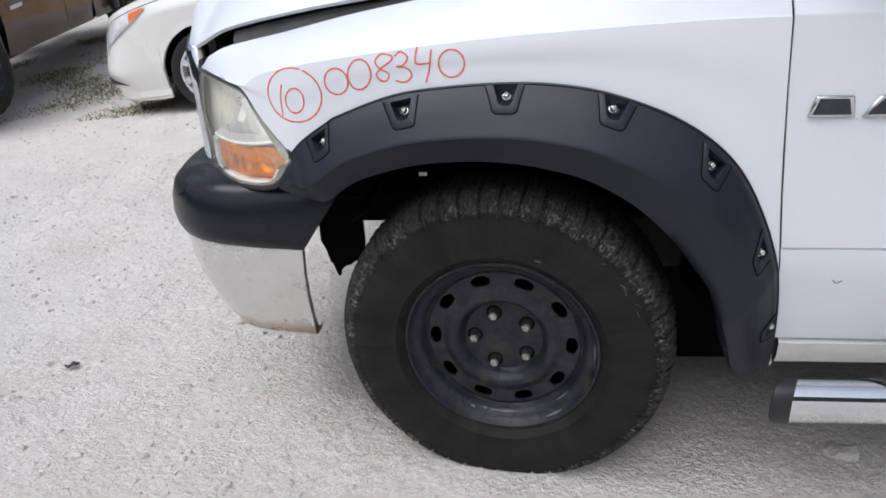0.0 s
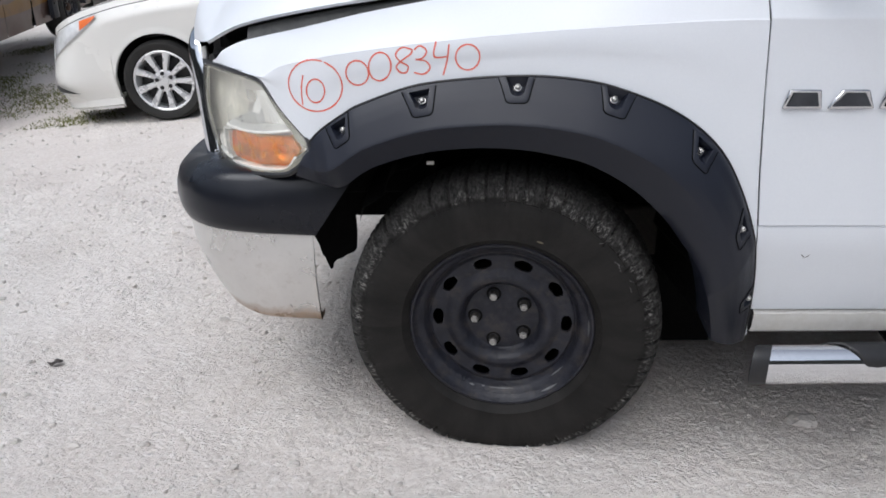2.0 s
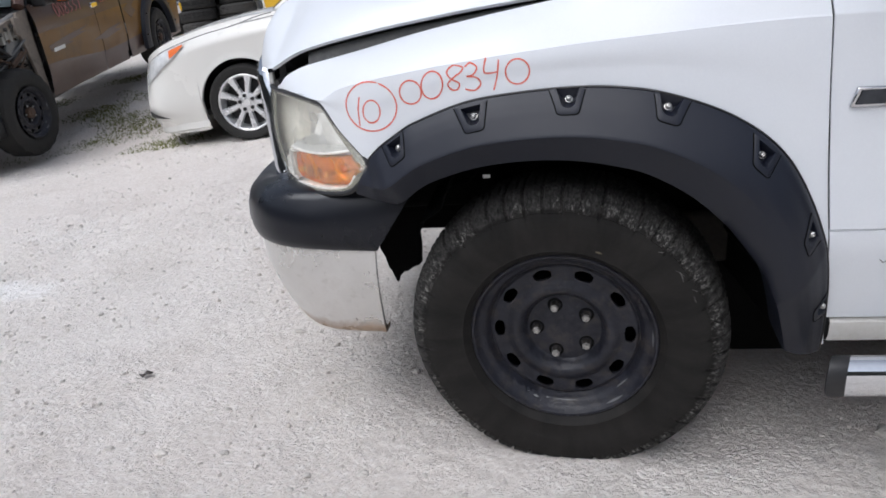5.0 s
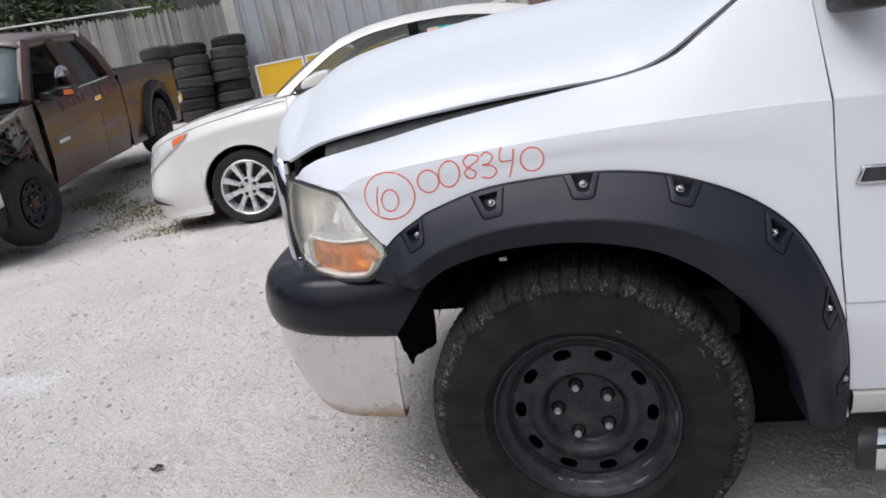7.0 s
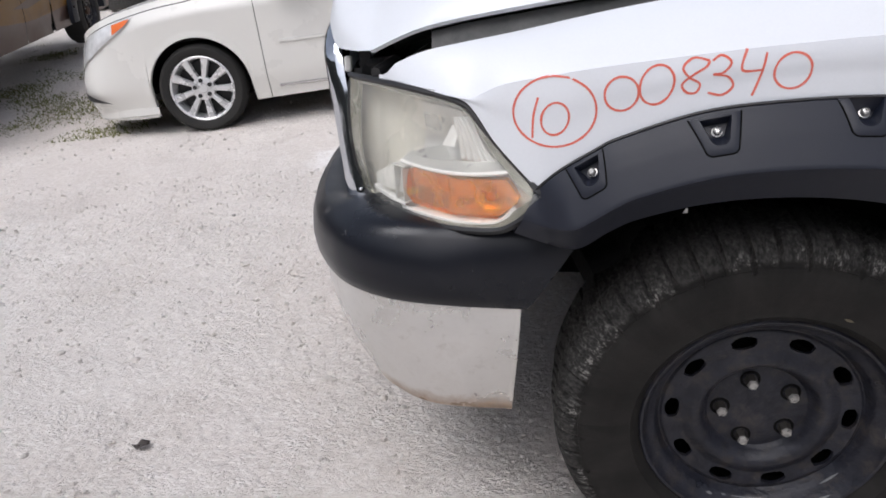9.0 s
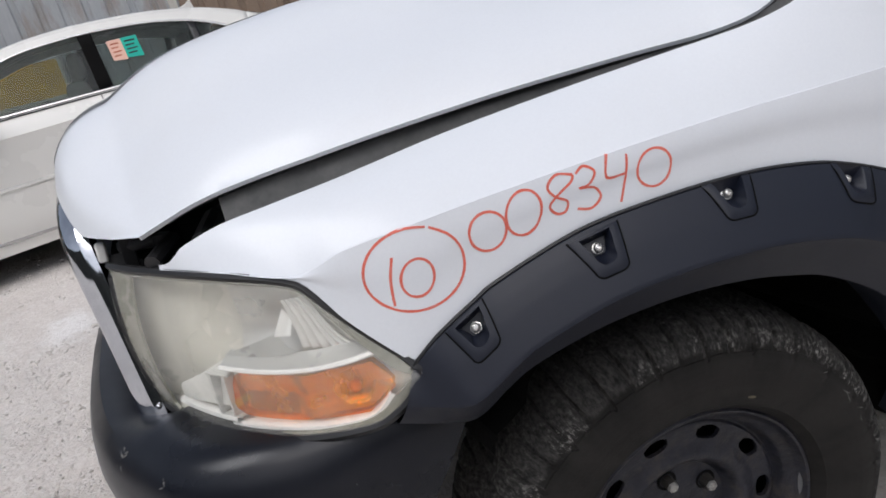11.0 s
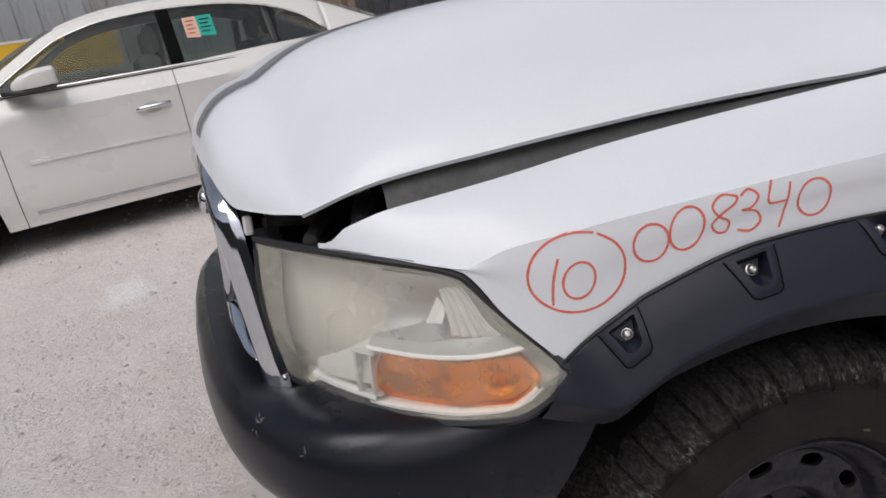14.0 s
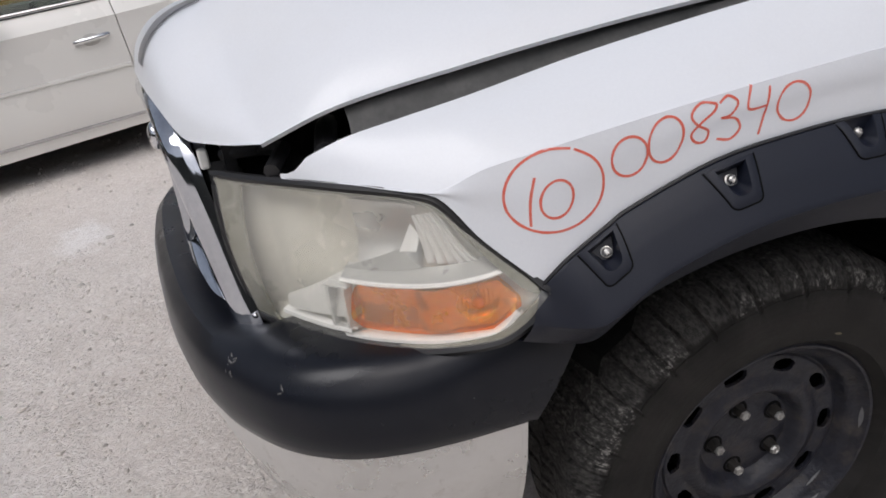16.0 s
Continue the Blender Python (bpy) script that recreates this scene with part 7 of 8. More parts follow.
# wheels
for m in (pose(0, 0.0, 0.40, 0, 0, -6), pose(3.88, 0.0, 0.40, 0, 25, 0), pose(0, BW, 0.40, 0, 0, 180), pose(3.88, BW, 0.40, 0, 0, 180)):
    w = new("wheel")
    w.parent, w.matrix_local = brown, m
    tagged(w, "black steel truck wheel with a dusty tyre")
    bm = revolve([(0.23, 0.2), (0.30, 0.23), (0.37, 0.21), (0.405, 0.16), (0.408, 0.02), (0.39, -0.03), (0.35, -0.05), (0.28, -0.05), (0.24, -0.03)], 60, radius=lambda k, r, y: r - (0.012 if r > 0.38 and k % 3 == 0 else 0))
    part("tyre", bm, RUBBER, w)
    make_rim(w)
    part("hub", revolve([(0.052, 0.02), (0.050, -0.020), (0.044, -0.026), (0.030, -0.028), (0.028, -0.034), (0.0, -0.035)], 24), HUB_RUST, w, "rusty hub")
# stripped front: inner structure, radiator support, bumper
bm = bmesh.new()
plate(bm, [(0.55, 0.10, 1.22), (0.10, 0.16, 1.20), (-0.15, 0.22, 1.10), (-0.2, 0.22, 0.98), (0.15, 0.16, 0.95), (0.40, 0.12, 0.62), (0.52, 0.10, 0.42), (0.60, 0.10, 0.42)], 0.03)
part("inner_wing_panel", bm, surface("grimy_inner_panel", (0.06, 0.050, 0.042), (0.14, 0.12, 0.10), rough=0.75, large=8, fine=70), brown, "bare grimy inner fender panel", bevel=0.006)
bm = bmesh.new()
tube(bm, [(0.50, 0.10, 1.22), (0.0, 0.14, 1.12), (-0.55, 0.20, 1.02)], 0.035, 8)
tube(bm, [(0.52, 0.12, 0.95), (0.2, 0.14, 0.82), (0.05, 0.16, 0.80)], 0.03, 8)
part("inner_wing_rail", bm, GREY, brown)
bm = bmesh.new()
for k in range(5):
    box(bm, (0.12 + 0.07 * k, 0.09, 1.0 + 0.03 * (k % 2)), (0.16 + 0.07 * k, 0.13, 1.16))
part("hinge_brackets", bm, surface("pale_primer", (0.32, 0.31, 0.28), (0.40, 0.39, 0.36), rough=0.7), brown, bevel=0.006)
bm = boxes(((-0.62, 0.3, 0.62), (0.4, BW - 0.3, 1.0)), ((-0.70, 0.25, 0.5), (-0.62, BW - 0.25, 1.05)), ((-0.6, 0.45, 0.38), (4.9, 0.55, 0.52)), ((-0.6, BW - 0.55, 0.38), (4.9, BW - 0.45, 0.52)))
part("engine_and_frame", bm, DARK, brown, bevel=0.03)
PRIMER = surface("grey_green_primer", (0.13, 0.108, 0.088), (0.26, 0.22, 0.18), rough=0.65, large=7, fine=70, dirt=(0.05, 0.045, 0.04), dirt_amount=0.7)
for nm, pts, y, th, mat_ in (("cowl_side_panel", [(0.60, 1.25), (0.42, 1.24), (0.36, 1.10), (0.44, 0.80), (0.50, 0.46), (0.60, 0.44)], 0.055, 0.03, PRIMER), ("upper_rail_plate", [(0.50, 1.22), (-0.05, 1.16), (-0.45, 1.06), (-0.45, 1.00), (-0.05, 1.09), (0.45, 1.13)], 0.07, 0.05, PRIMER), ("strut_plate", [(0.40, 1.0), (0.18, 1.02), (0.10, 0.92), (0.22, 0.84), (0.40, 0.80)], 0.09, 0.03, GREY), ("hinge_plate", [(0.40, 1.20), (0.30, 1.21), (0.28, 1.06), (0.38, 1.04)], 0.03, 0.03, PRIMER), ("lamp_panel", [(-0.30, 1.02), (-0.55, 0.98), (-0.60, 0.74), (-0.40, 0.70), (-0.32, 0.84)], 0.14, 0.04, DARK)):
    bm = bmesh.new()
    plate(bm, [(x, y, z) for x, z in pts], th)
    part(nm, bm, mat_, brown, bevel=0.006)
for x, z in ((0.05, 1.10), (0.16, 1.13), (0.27, 1.145), (-0.2, 1.06), (0.33, 0.92)):
    bm = bmesh.new()
    tube(bm, [(x, 0.068, z), (x, 0.045, z)], 0.018, 8)
    part("panel_hole", bm, BLACK, brown)
for k in range(18):
    bm = bmesh.new()
    a = random.Random(k)
    tube(bm, spline([(a.uniform(-0.5, 0.45), a.uniform(0.05, 0.2), a.uniform(0.65, 1.12)) for _ in range(4)], 14), a.uniform(0.005, 0.016), 6)
    part("loose_hose", bm, a.choice([BLACK, DARK, GREY, HUB_RUST, PRIMER]), brown)
bm = bmesh.new()
plan_b = spline([(-0.42, 0.02, 0), (-0.62, 0.03, 0), (-0.78, 0.12, 0), (-0.86, 0.4, 0), (-0.9, BW / 2, 0)], 24)
rows = [[Vector((p.x, p.y, z)) for z in (0.50, 0.52, 0.70, 0.72)] for p in plan_b]
grid(bm, rows + [[Vector((p.x, BW - p.y, p.z)) for p in r] for r in rows[-2::-1]])
bmp = part("front_bumper", bm, CHROME, brown, "chrome bumper with a red-brown top and black valance", solid=0.01)
bm = bmesh.new()
rows = [[Vector((p.x + 0.03, p.y + 0.02, z)) for z in (0.72, 0.80, 0.90)] for p in plan_b]
grid(bm, rows + [[Vector((p.x, BW - p.y, p.z)) for p in r] for r in rows[-2::-1]])
part("bumper_top", bm, SALMON, bmp, solid=0.01)
bm = bmesh.new()
rows = [[Vector((p.x + 0.02, p.y + 0.02, z)) for z in (0.30, 0.40, 0.50)] for p in plan_b]
grid(bm, rows + [[Vector((p.x, BW - p.y, p.z)) for p in r] for r in rows[-2::-1]])
part("bumper_valance", bm, BLACK, bmp, solid=0.01)


# ---- tyre stacks ----
def stacked_tyre(m, r, w, tone):
    n = 72
    prof = [(0.58 * r, -0.35 * w), (0.66 * r, -0.46 * w), (0.85 * r, -0.5 * w), (0.95 * r, -0.42 * w), (r, -0.28 * w), (r, -0.09 * w), (0.975 * r, -0.07 * w), (0.975 * r, -0.03 * w), (r, -0.01 * w), (r, 0.1 * w), (0.975 * r, 0.12 * w), (0.975 * r, 0.16 * w), (r, 0.18 * w), (r, 0.28 * w), (0.95 * r, 0.42 * w), (0.85 * r, 0.5 * w), (0.66 * r, 0.46 * w), (0.58 * r, 0.35 * w), (0.60 * r, 0.0)]
    bm = bmesh.new()
    grid(bm, [[((q - (0.012 if q > 0.96 * r and k % 3 == 0 else 0)) * math.cos(2 * math.pi * k / n), (q - (0.012 if q > 0.96 * r and k % 3 == 0 else 0)) * math.sin(2 * math.pi * k / n), z) for q, z in prof] for k in range(n)], closed_u=True, closed_v=True)
    ob = part("scrap_tyre", bm, tone)
    ob.matrix_world = m
    tagged(ob, "worn black scrap tyre lying in a stack by the fence", "tyre", "stacks of scrap tyres")


TYRE_TONES = [RUBBER, surface("greyed_tread", (0.035, 0.034, 0.032), (0.075, 0.072, 0.067), rough=0.9, large=10, fine=60, stretch=(1, 1, 6), bump=0.4)]
rng = random.Random(4)
for cx, cy, top in ((-6.22, 12.05, 2.36), (-5.54, 12.35, 2.46), (-7.05, 12.35, 2.50), (-5.95, 12.75, 2.22)):
    z = ground_height(cx, cy)
    while z + 0.1 < top:
        h = rng.uniform(0.195, 0.235)
        r = rng.uniform(0.325, 0.375)
        stacked_tyre(Matrix.Translation((cx + rng.uniform(-0.03, 0.03), cy + rng.uniform(-0.03, 0.03), z + h / 2)) @ Matrix.Rotation(radians(-4 + rng.uniform(-2, 2)), 4, "Y") @ Matrix.Rotation(rng.uniform(0, 6), 4, "Z"), r, h, rng.choice(TYRE_TONES))
        z += h

# ---- shipping containers, with the slope of the yard ----
def container(name, m, length, height, mat_, label, post=None, gap=0.44):
    c = thing(name, m, label, "container", "shipping containers")
    bm = bmesh.new()
    rows = []
    x, k = 0.14, 0
    pts = []
    while x < length - 0.14:
        for dx, y in ((0.0, 0.0), (0.07, 0.0), (0.10, 0.035), (0.17, 0.035), (0.20, 0.0)):
            pts.append((x + dx, y))
        x += gap - 0.08 + 0.0
    rows = [[(a, b + 0.03, z) for z in (0.12, height * 0.5, height - 0.1)] for a, b in pts]
    grid(bm, rows)
    part("corrugated_side", bm, mat_, c)
    part("corner_post", boxes(((-0.10, -0.01, 0.0), (0.15, 0.16, height))), post or mat_, c, bevel=0.012)
    part("corner_post", boxes(((length - 0.15, -0.01, 0.0), (length, 0.16, height))), post or mat_, c, bevel=0.012)
    part("bottom_rail", boxes(((0.15, 0.0, 0.0), (length - 0.15, 0.12, 0.14))), post or mat_, c)
    part("top_rail", boxes(((0.15, 0.0, height - 0.1), (length - 0.15, 0.1, height))), post or mat_, c)
    part("shell", boxes(((0.02, 0.09, 0.1), (length - 0.02, 2.42, height - 0.02))), mat_, c)
    return c


def yard_pose(x, y, tilt=5.5, yaw=0.0):
    return set_on_slope(x, y, ground_height(x, y), yaw, tilt)


container("blue_grey_container", yard_pose(-5.42, 12.85, 5.5, 2.0), 6.06, 2.6, CONTAINER, "blue-grey corrugated shipping container with pale posts", CONTAINER_EDGE)
container("brown_container", yard_pose(0.75, 13.1, 5.5, 2.0), 2.05, 2.6, RUSTY, "brown weathered corrugated shipping container")
dark_box = container("dark_container", yard_pose(2.85, 13.25, 5.5, 2.0), 6.06, 2.6, CONTAINER_BLACK, "dark blue shipping container with worn white markings")
for k, (x, z, w, h) in enumerate(((0.30, 0.84, 0.16, 0.14), (0.52, 0.84, 0.16, 0.14), (0.74, 0.84, 0.14, 0.14), (0.34, 0.60, 0.16, 0.12), (0.56, 0.60, 0.16, 0.12), (0.80, 0.65, 0.12, 0.04), (1.02, 0.60, 0.16, 0.12), (1.25, 0.60, 0.16, 0.12))):
    part("white_marking", boxes(((x, -0.012, z), (x + w * 0.7, -0.004, z + h))), WHITE_TRIM, dark_box, "plain white block of unreadable marking")

# ---- the framed yellow sign boards standing before the container ----
sign = thing("yellow_sign", yard_pose(-4.98, 12.35, 5.4, 0.5), "long yellow sign board in a white frame leaning by a container", "sign")
SZ = 1.92 - ground_height(-4.98, 12.35) - 0.64
for a, b in ((0.0, 1.02), (1.06, 3.46)):
    part("panel", boxes(((a + 0.03, 0.0, SZ + 0.03), (b - 0.03, 0.02, SZ + 0.62))), YELLOW, sign, "plain yellow panel")
    for lo, hi in (((a, -0.015, SZ), (b, 0.03, SZ + 0.035)), ((a, -0.015, SZ + 0.61), (b, 0.03, SZ + 0.65)), ((a, -0.016, SZ), (a + 0.035, 0.031, SZ + 0.65)), ((b - 0.035, -0.016, SZ), (b, 0.031, SZ + 0.65))):
        part("frame_rail", boxes((lo, hi)), WHITE_TRIM, sign)
part("sign_foot", boxes(((0.3, 0.0, 0.0), (0.38, 0.05, SZ + 0.02)), ), BLACK, sign)
part("sign_foot", boxes(((3.0, 0.0, 0.0), (3.08, 0.05, SZ + 0.02)), ), BLACK, sign)

# ---- paling fence ----
fence = thing("paling_fence", Matrix(), "weathered grey wooden paling fence with pointed boards", "fence")
A, B = Vector((-16.5, 9.0, 0)), Vector((-4.0, 15.2, 0))
length = (B - A).length
way = (B - A).normalized()
board_mesh = []
for v in range(5):
    bm = bmesh.new()
    w, h = 0.0845, 2.05 + 0.02 * v
    plate(bm, [(0, 0, 0), (w, 0, 0), (w, 0, h - 0.07), (w * 0.62, 0, h), (w * 0.38, 0, h), (0, 0, h - 0.07)], 0.02)
    me = bpy.data.meshes.new("board")
    bm.to_mesh(me)
    bm.free()
    me.materials.append(WOOD)
    board_mesh.append(me)
count = int(length / 0.0855)
for k in range(count):
    p = A + way * (0.0855 * k)
    ob = new("board", board_mesh[rng.randrange(5)])
    ob.parent = fence
    top = 3.03 + (p.x + 10.1) * 0.105
    ob.matrix_local = Matrix.Translation((p.x, p.y, top - 2.1 + rng.uniform(-0.02, 0.02))) @ Matrix.Rotation(math.atan2(way.y, way.x), 4, "Z") @ Matrix.Rotation(radians(rng.uniform(-0.35, 0.35) - 3.0), 4, "Y")
for dz in (0.35, 1.65):
    bm = bmesh.new()
    tube(bm, [A + Vector((0, 0.06, 3.03 + (A.x + 10.1) * 0.105 - 2.1 + dz)), B + Vector((0, 0.06, 3.03 + (B.x + 10.1) * 0.105 - 2.1 + dz))], 0.04, 4)
    part("fence_rail", bm, WOOD, fence)
bm = bmesh.new()
tube(bm, [(-15.5, 9.75, 2.58), (-7.6, 13.6, 3.44)], 0.02, 8)
pipe = part("white_pipe_rail", bm, WHITE_TRIM)
tagged(pipe, "thin white pipe rail running along the fence top", "rail")


# ---- trees behind the fence ----
def conifer(x, y, z, h, seed):
    r = random.Random(seed)
    t = thing("conifer_tree", Matrix.Translation((x, y, z)), "dark green conifer tree behind the fence", "tree", "trees behind the fence")
    bm = bmesh.new()
    tube(bm, [(0, 0, 0), (0.03, 0.02, h * 0.5), (0, 0, h)], [0.16, 0.09, 0.01], 8)
    part("trunk", bm, BARK, t)
    verts, faces = [], []
    for k in range(2600):
        f = r.random() ** 0.8
        zz = h * (0.06 + 0.94 * f)
        reach = (1 - f) ** 0.8 * h * 0.34 * r.uniform(0.45, 1.0) + 0.05
        a = r.uniform(0, 6.283)
        c = Vector((reach * math.cos(a), reach * math.sin(a), zz - reach * 0.25))
        d = Vector((math.cos(a) + r.uniform(-0.5, 0.5), math.sin(a) + r.uniform(-0.5, 0.5), r.uniform(-0.7, 0.2))).normalized()
        s = d.cross(Vector((r.uniform(-0.3, 0.3), r.uniform(-0.3, 0.3), 1))).normalized()
        L, W_ = r.uniform(0.16, 0.34), r.uniform(0.03, 0.07)
        i = len(verts)
        verts += [c - s * W_, c + d * L * 0.5 + Vector((0, 0, 0.03)), c + s * W_, c + d * L]
        faces += [(i, i + 3, i + 1), (i + 1, i + 3, i + 2), (i, i + 1, i + 2)]
    me = bpy.data.meshes.new("crown")
    me.from_pydata(verts, [], faces)
    me.materials.append(PINE)
    c = new("crown", me)
    c.parent = t


for k, (x, y, h) in enumerate(((-10.9, 13.9, 4.6), (-10.15, 14.6, 4.4), (-11.9, 13.6, 4.4), (-13.2, 13.4, 5.0), (-10.9, 15.6, 6.0))):
    conifer(x, y, ground_height(x, y) - 0.2, h, 30 + k)


def bare_tree(x, y, z, h, seed):
    r = random.Random(seed)
    t = thing("bare_tree", Matrix.Translation((x, y, z)), "leafless grey tree with thin branches behind the fence", "tree", "trees behind the fence")
    bm = bmesh.new()
    tube(bm, [(0, 0, 0), (r.uniform(-0.2, 0.2), 0, h * 0.5), (r.uniform(-0.4, 0.4), 0, h)], [0.14, 0.09, 0.02], 7)
    part("trunk", bm, BARK, t)
    for k in range(16):
        z0 = h * r.uniform(0.25, 0.95)
        a, L = r.uniform(0, 6.28), r.uniform(0.6, 1.8)
        bm = bmesh.new()
        p0 = Vector((0, 0, z0))
        p1 = p0 + Vector((math.cos(a) * L * 0.5, math.sin(a) * L * 0.5, L * 0.45))
        p2 = p1 + Vector((math.cos(a + 0.3) * L * 0.5, math.sin(a + 0.3) * L * 0.5, L * 0.6))
        tube(bm, [p0, p1, p2], [0.035, 0.02, 0.005], 5)
        part("branch", bm, BARK, t)


for k in range(12):
    bx, by = -12.5 + 1.15 * k + 0.5 * math.sin(k * 2.3), 19.5 + 2.5 * math.sin(k * 1.7)
    bare_tree(bx, by, ground_height(bx, by) - 0.1, 6.0 + 1.5 * math.sin(k * 3.1), 60 + k)


def leafy(name, x, y, z, rx, rz, n, mat_, seed, label):
    r = random.Random(seed)
    verts, faces = [], []
    for k in range(n):
        a, b, q = r.uniform(0, 6.283), r.uniform(-1, 1), r.random() ** 0.4
        bump = 1 + 0.25 * math.sin(a * 3 + seed) + 0.2 * math.sin(b * 5 + a * 2)
        c = Vector((rx * q * bump * math.cos(a) * math.sqrt(1 - b * b), rx * q * bump * math.sin(a) * math.sqrt(1 - b * b), rz * (1 + b * q * bump * 0.9)))
        d = Vector((r.uniform(-1, 1), r.uniform(-1, 1), r.uniform(-0.6, 1))).normalized()
        s = d.cross(Vector((r.uniform(-1, 1), r.uniform(-1, 1), 1))).normalized()
        L = r.uniform(0.07, 0.16)
        i = len(verts)
        verts += [c, c + d * L * 0.5 + s * L * 0.3, c + d * L, c + d * L * 0.5 - s * L * 0.3]
        faces.append((i, i + 1, i + 2, i + 3))
    me = bpy.data.meshes.new(name)
    me.from_pydata(verts, [], faces)
    me.materials.append(mat_)
    ob = new(name, me)
    ob.location = (x, y, z)
    tagged(ob, label, "shrub")


leafy("green_shrub", -8.9, 16.4, ground_height(-8.9, 16.4) + 0.9, 0.95, 1.0, 2600, SHRUB, 5, "bright green leafy shrub behind the fence")
# far wood that closes the view, and the trunks at its edge
# Only the stretch behind the fence is seen; the rest cuts side light
far = bmesh.new()
rows = []
for k in range(180):
    a = 2 * math.pi * k / 180
    top = 17 + 4 * noise.noise(Vector((math.cos(a) * 4, math.sin(a) * 4, 0))) + 2.2 * noise.noise(Vector((math.cos(a) * 22, math.sin(a) * 22, 2)))
    rows.append([(60 * math.cos(a), 60 * math.sin(a) + 4, -1), (60 * math.cos(a), 60 * math.sin(a) + 4, top * 0.6), (61 * math.cos(a), 61 * math.sin(a) + 4, top)])
grid(far, rows, closed_u=True)
ob = part("far_woods", far, surface("distant_grey_woods", (0.022, 0.025, 0.020), (0.085, 0.085, 0.075), rough=1.0, large=0.3, fine=2.2, stretch=(1, 1, 0.22), dirt=(0.13, 0.13, 0.12), dirt_amount=0.6))
tagged(ob, "distant dark woods, carried on unseen round the yard", "woods", kind="structure")


# ---------- loose stones, grit, grass and litter ----------
def stone_mesh(rng, verts, faces, c, r):
    i = len(verts)
    squash = rng.uniform(0.55, 0.95)
    turn = rng.uniform(0, 6.28)
    pts = []
    for zz, rr in ((-0.5, 0.75), (0.25, 1.0), (0.8, 0.55)):
        for q in range(5):
            a = turn + 6.283 * q / 5 + rng.uniform(-0.3, 0.3)
            k = rr * r * rng.uniform(0.7, 1.2)
            pts.append(c + Vector((k * math.cos(a), k * math.sin(a) * rng.uniform(0.7, 1.0), zz * r * squash)))
    verts += pts
    for lv in (0, 5):
        for q in range(5):
            faces.append((i + lv + q, i + lv + (q + 1) % 5, i + lv + 5 + (q + 1) % 5, i + lv + 5 + q))
    faces.append(tuple(i + 10 + q for q in range(5)))


def scatter(name, n, size, mat_, seed, label, area, power=2.0):
    rng = random.Random(seed)
    verts, faces = [], []
    for _ in range(n):
        x, y = rng.uniform(area[0], area[1]), rng.uniform(area[2], area[3])
        if noise.noise(Vector((x * 0.8, y * 0.8, seed))) < rng.uniform(-0.6, 0.35):
            continue
        if -0.25 < x < 0.25 and -0.12 < y < 0.25:
            continue
        if x > -0.25 and rng.random() < 0.8 * smoothstep(-0.25, 0.35, x):
            continue
        r = size[0] + (size[1] - size[0]) * rng.random() ** power
        z = ground_height(x, y) + crust_height(x, y)
        stone_mesh(rng, verts, faces, Vector((x, y, z + r * 0.2)), r)
    me = bpy.data.meshes.new(name)
    me.from_pydata(verts, [], faces)
    me.materials.append(mat_)
    ob = new(name, me)
    tagged(ob, label, "gravel", kind="stuff")


scatter("limestone_chips", 12000, (0.0030, 0.0095), GROUND, 1, "pale limestone chips strewn over the yard", (-3.3, 1.4, -1.1, 3.0), 1.7)
scatter("grey_chips", 1500, (0.002, 0.010), STONE_DARK, 2, "darker grey stone chips strewn over the yard", (-4.2, 1.8, -1.2, 4.2), 3.0)
scatter("far_chips", 7000, (0.004, 0.016), GROUND, 3, "pale limestone chips further up the yard", (-9.0, 2.0, 3.5, 9.0), 2.0)
scatter("far_grey_chips", 1200, (0.004, 0.014), STONE_DARK, 6, "grey stone chips further up the yard", (-9.0, 2.0, 3.0, 9.0), 3.0)

scatter("pebbles", 420, (0.006, 0.016), GROUND, 11, "pebbles and clods pressed into the yard", (-3.2, 1.4, -1.0, 2.6), 2.2)
scatter("grey_pebbles", 120, (0.006, 0.018), STONE_DARK, 12, "greyer pebbles pressed into the yard", (-3.2, 1.4, -1.0, 2.6), 2.2)

# single stones that stand out
LOOSE = [(0.886, 0.09, 40), (-1.669, 0.938, 20), (-0.863, -0.252, 21), (-0.542, -0.086, 19), (-1.167, 0.001, 19), (-0.975, 0.009, 13), (-1.341, 0.024, 16), (-1.279, 0.103, 13), (-0.728, -0.149, 11), (-0.372, -0.093, 11), (-0.863, 0.004, 12), (-1.488, 0.39, 11), (-0.644, -0.264, 10), (-0.50, -0.064, 11), (-0.985, -0.30, 10), (-1.438, 0.26, 12), (-1.494, 1.707, 19), (-1.42, 1.538, 11), (-1.126, 1.376, 12), (-0.928, 3.571, 19), (-1.312, 2.564, 16), (-1.177, 3.035, 21), (-1.223, 2.20, 15), (-0.98, 0.78, 20)]
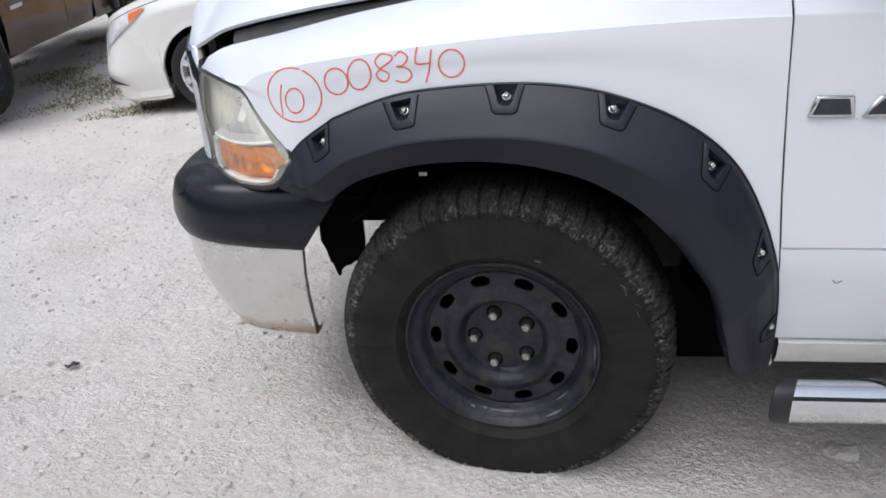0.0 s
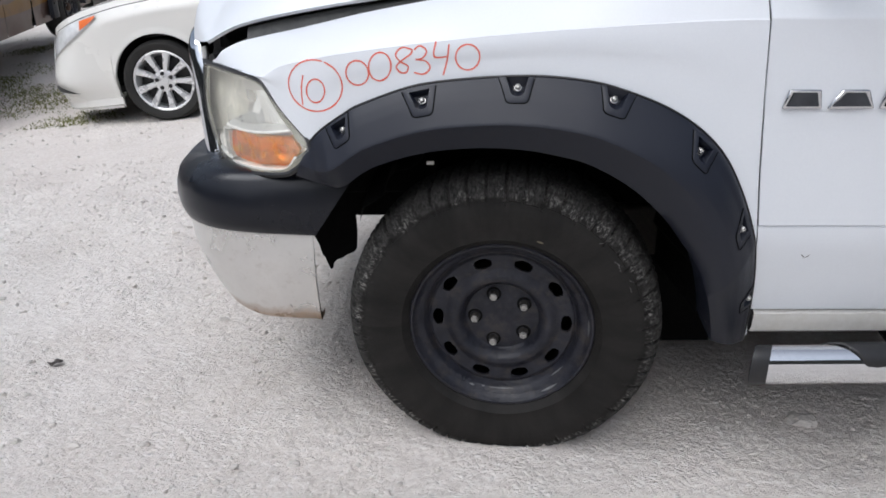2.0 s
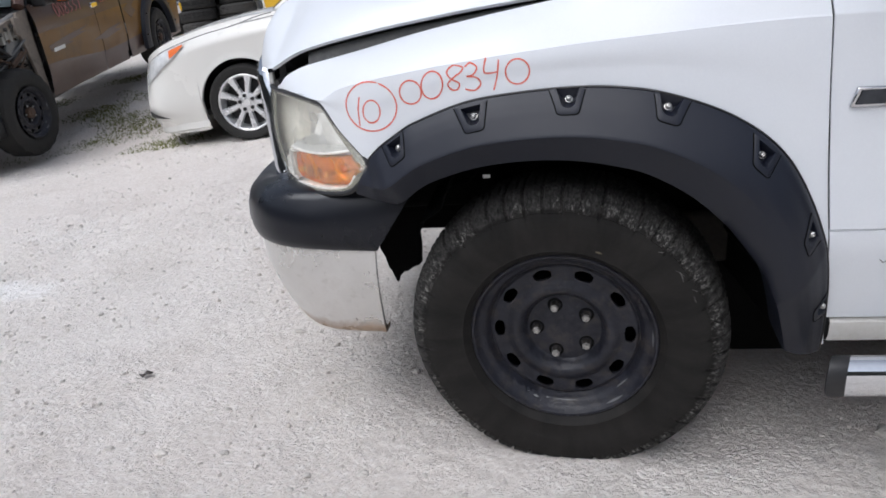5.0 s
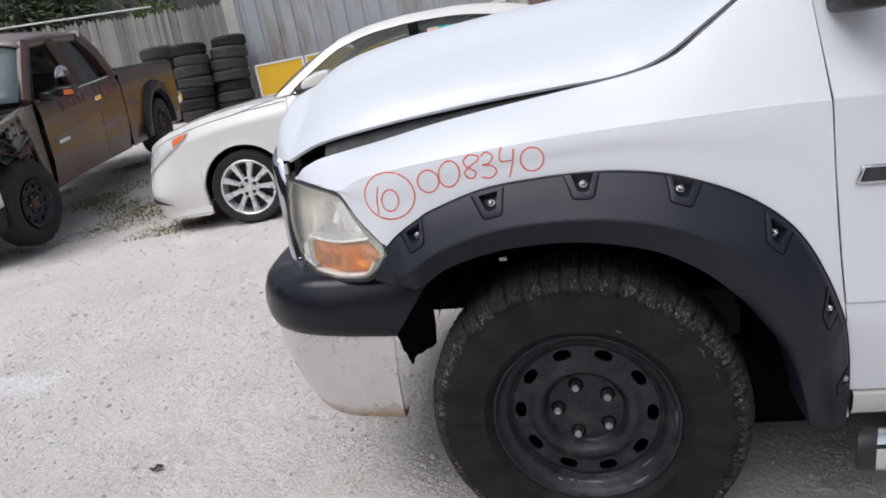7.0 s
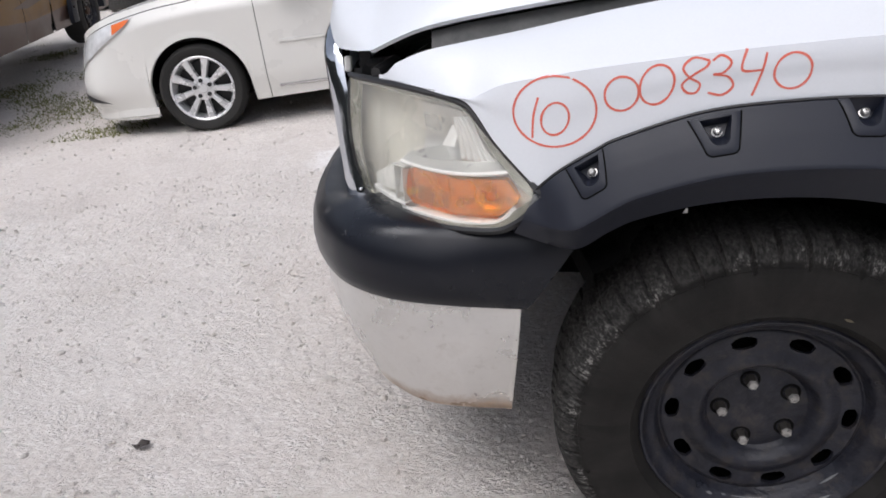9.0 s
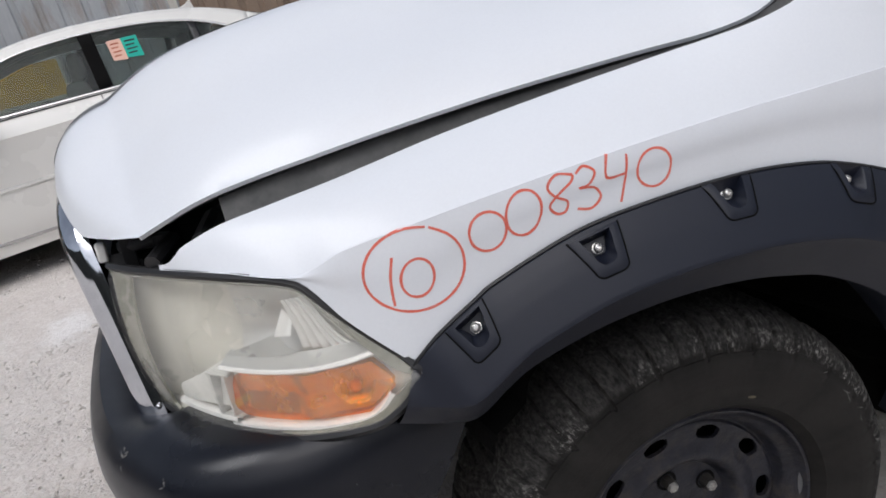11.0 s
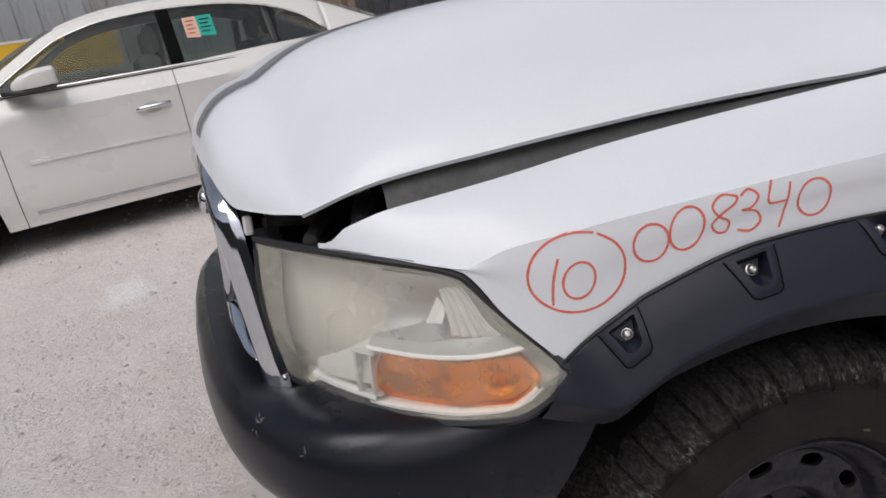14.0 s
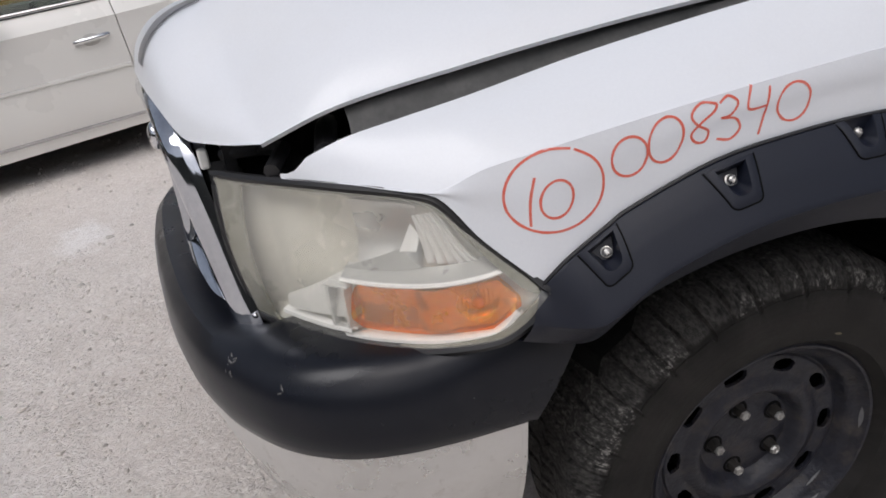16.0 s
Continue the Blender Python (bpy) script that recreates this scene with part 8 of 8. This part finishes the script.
for x, y, r, mat_ in ((x, y, r / 1000, STONE if i % 3 == 1 else STONE_DARK) for i, (x, y, r) in enumerate(LOOSE)):
    bm = bmesh.new()
    bmesh.ops.create_icosphere(bm, subdivisions=3, radius=r * 0.72)
    for v in bm.verts:
        q = v.co * 60 / (r * 40) + Vector((x * 9, y * 7, 0))
        v.co *= 1 + 0.30 * noise.cell(q * 1.4) + 0.22 * noise.noise(q)
        v.co.z *= 0.6
        v.co.x *= 1.25
    ob = part("loose_stone", bm, mat_)
    ob.location = (x, y, ground_height(x, y) + crust_height(x, y) + r * 0.15)
    tagged(ob, "single worn stone lying on the gravel", "stone", "loose stones")

bm = bmesh.new()
outline = [(-0.045, 0.0), (-0.02, 0.022), (0.012, 0.028), (0.05, 0.012), (0.042, -0.012), (0.01, -0.024), (-0.024, -0.02)]
grid(bm, [[(x * s, y * s, 0.006 + 0.018 * (s * x * 12) ** 2 + 0.008 * math.sin(x * 90) * s) for x, y in outline] for s in (0.02, 0.5, 1.0)], closed_v=True)
leaf = part("dead_leaf", bm, LEAF, solid=0.002)
leaf.location = (-1.445, 0.44, 0.012)
leaf.rotation_euler = (0, 0, 0.5)
leaf.scale = (0.5, 0.62, 0.8)
tagged(leaf, "curled dark dead leaf on the gravel", "leaf")

# thin grass under the parked vehicles
rng = random.Random(9)
verts, faces = [], []
for _ in range(60000):
    x, y = rng.uniform(-8.5, -2.6), rng.uniform(4.4, 9.8)
    near = math.exp(-((x + 3.9) ** 2 + (y - 6.3) ** 2) / 2.2) + 0.25 * math.exp(-((x + 3.35) ** 2 + (y - 5.0) ** 2) / 0.25)
    if noise.noise(Vector((x * 1.3, y * 1.3, 4))) + 0.55 * near < 0.32 + rng.uniform(-0.2, 0.3):
        continue
    z = ground_height(x, y)
    h, a = rng.uniform(0.008, 0.03), rng.uniform(0, 6.28)
    d = Vector((math.cos(a), math.sin(a), 0))
    i = len(verts)
    p = Vector((x, y, z))
    verts += [p - d * 0.008, p + d * 0.008, p + Vector((rng.uniform(-0.03, 0.03), rng.uniform(-0.03, 0.03), h))]
    faces.append((i, i + 1, i + 2))
me = bpy.data.meshes.new("grass")
me.from_pydata(verts, [], faces)
me.materials.append(GRASS)
ob = new("grass", me)
tagged(ob, "sparse yellow-green grass in the gravel", "grass", kind="stuff")
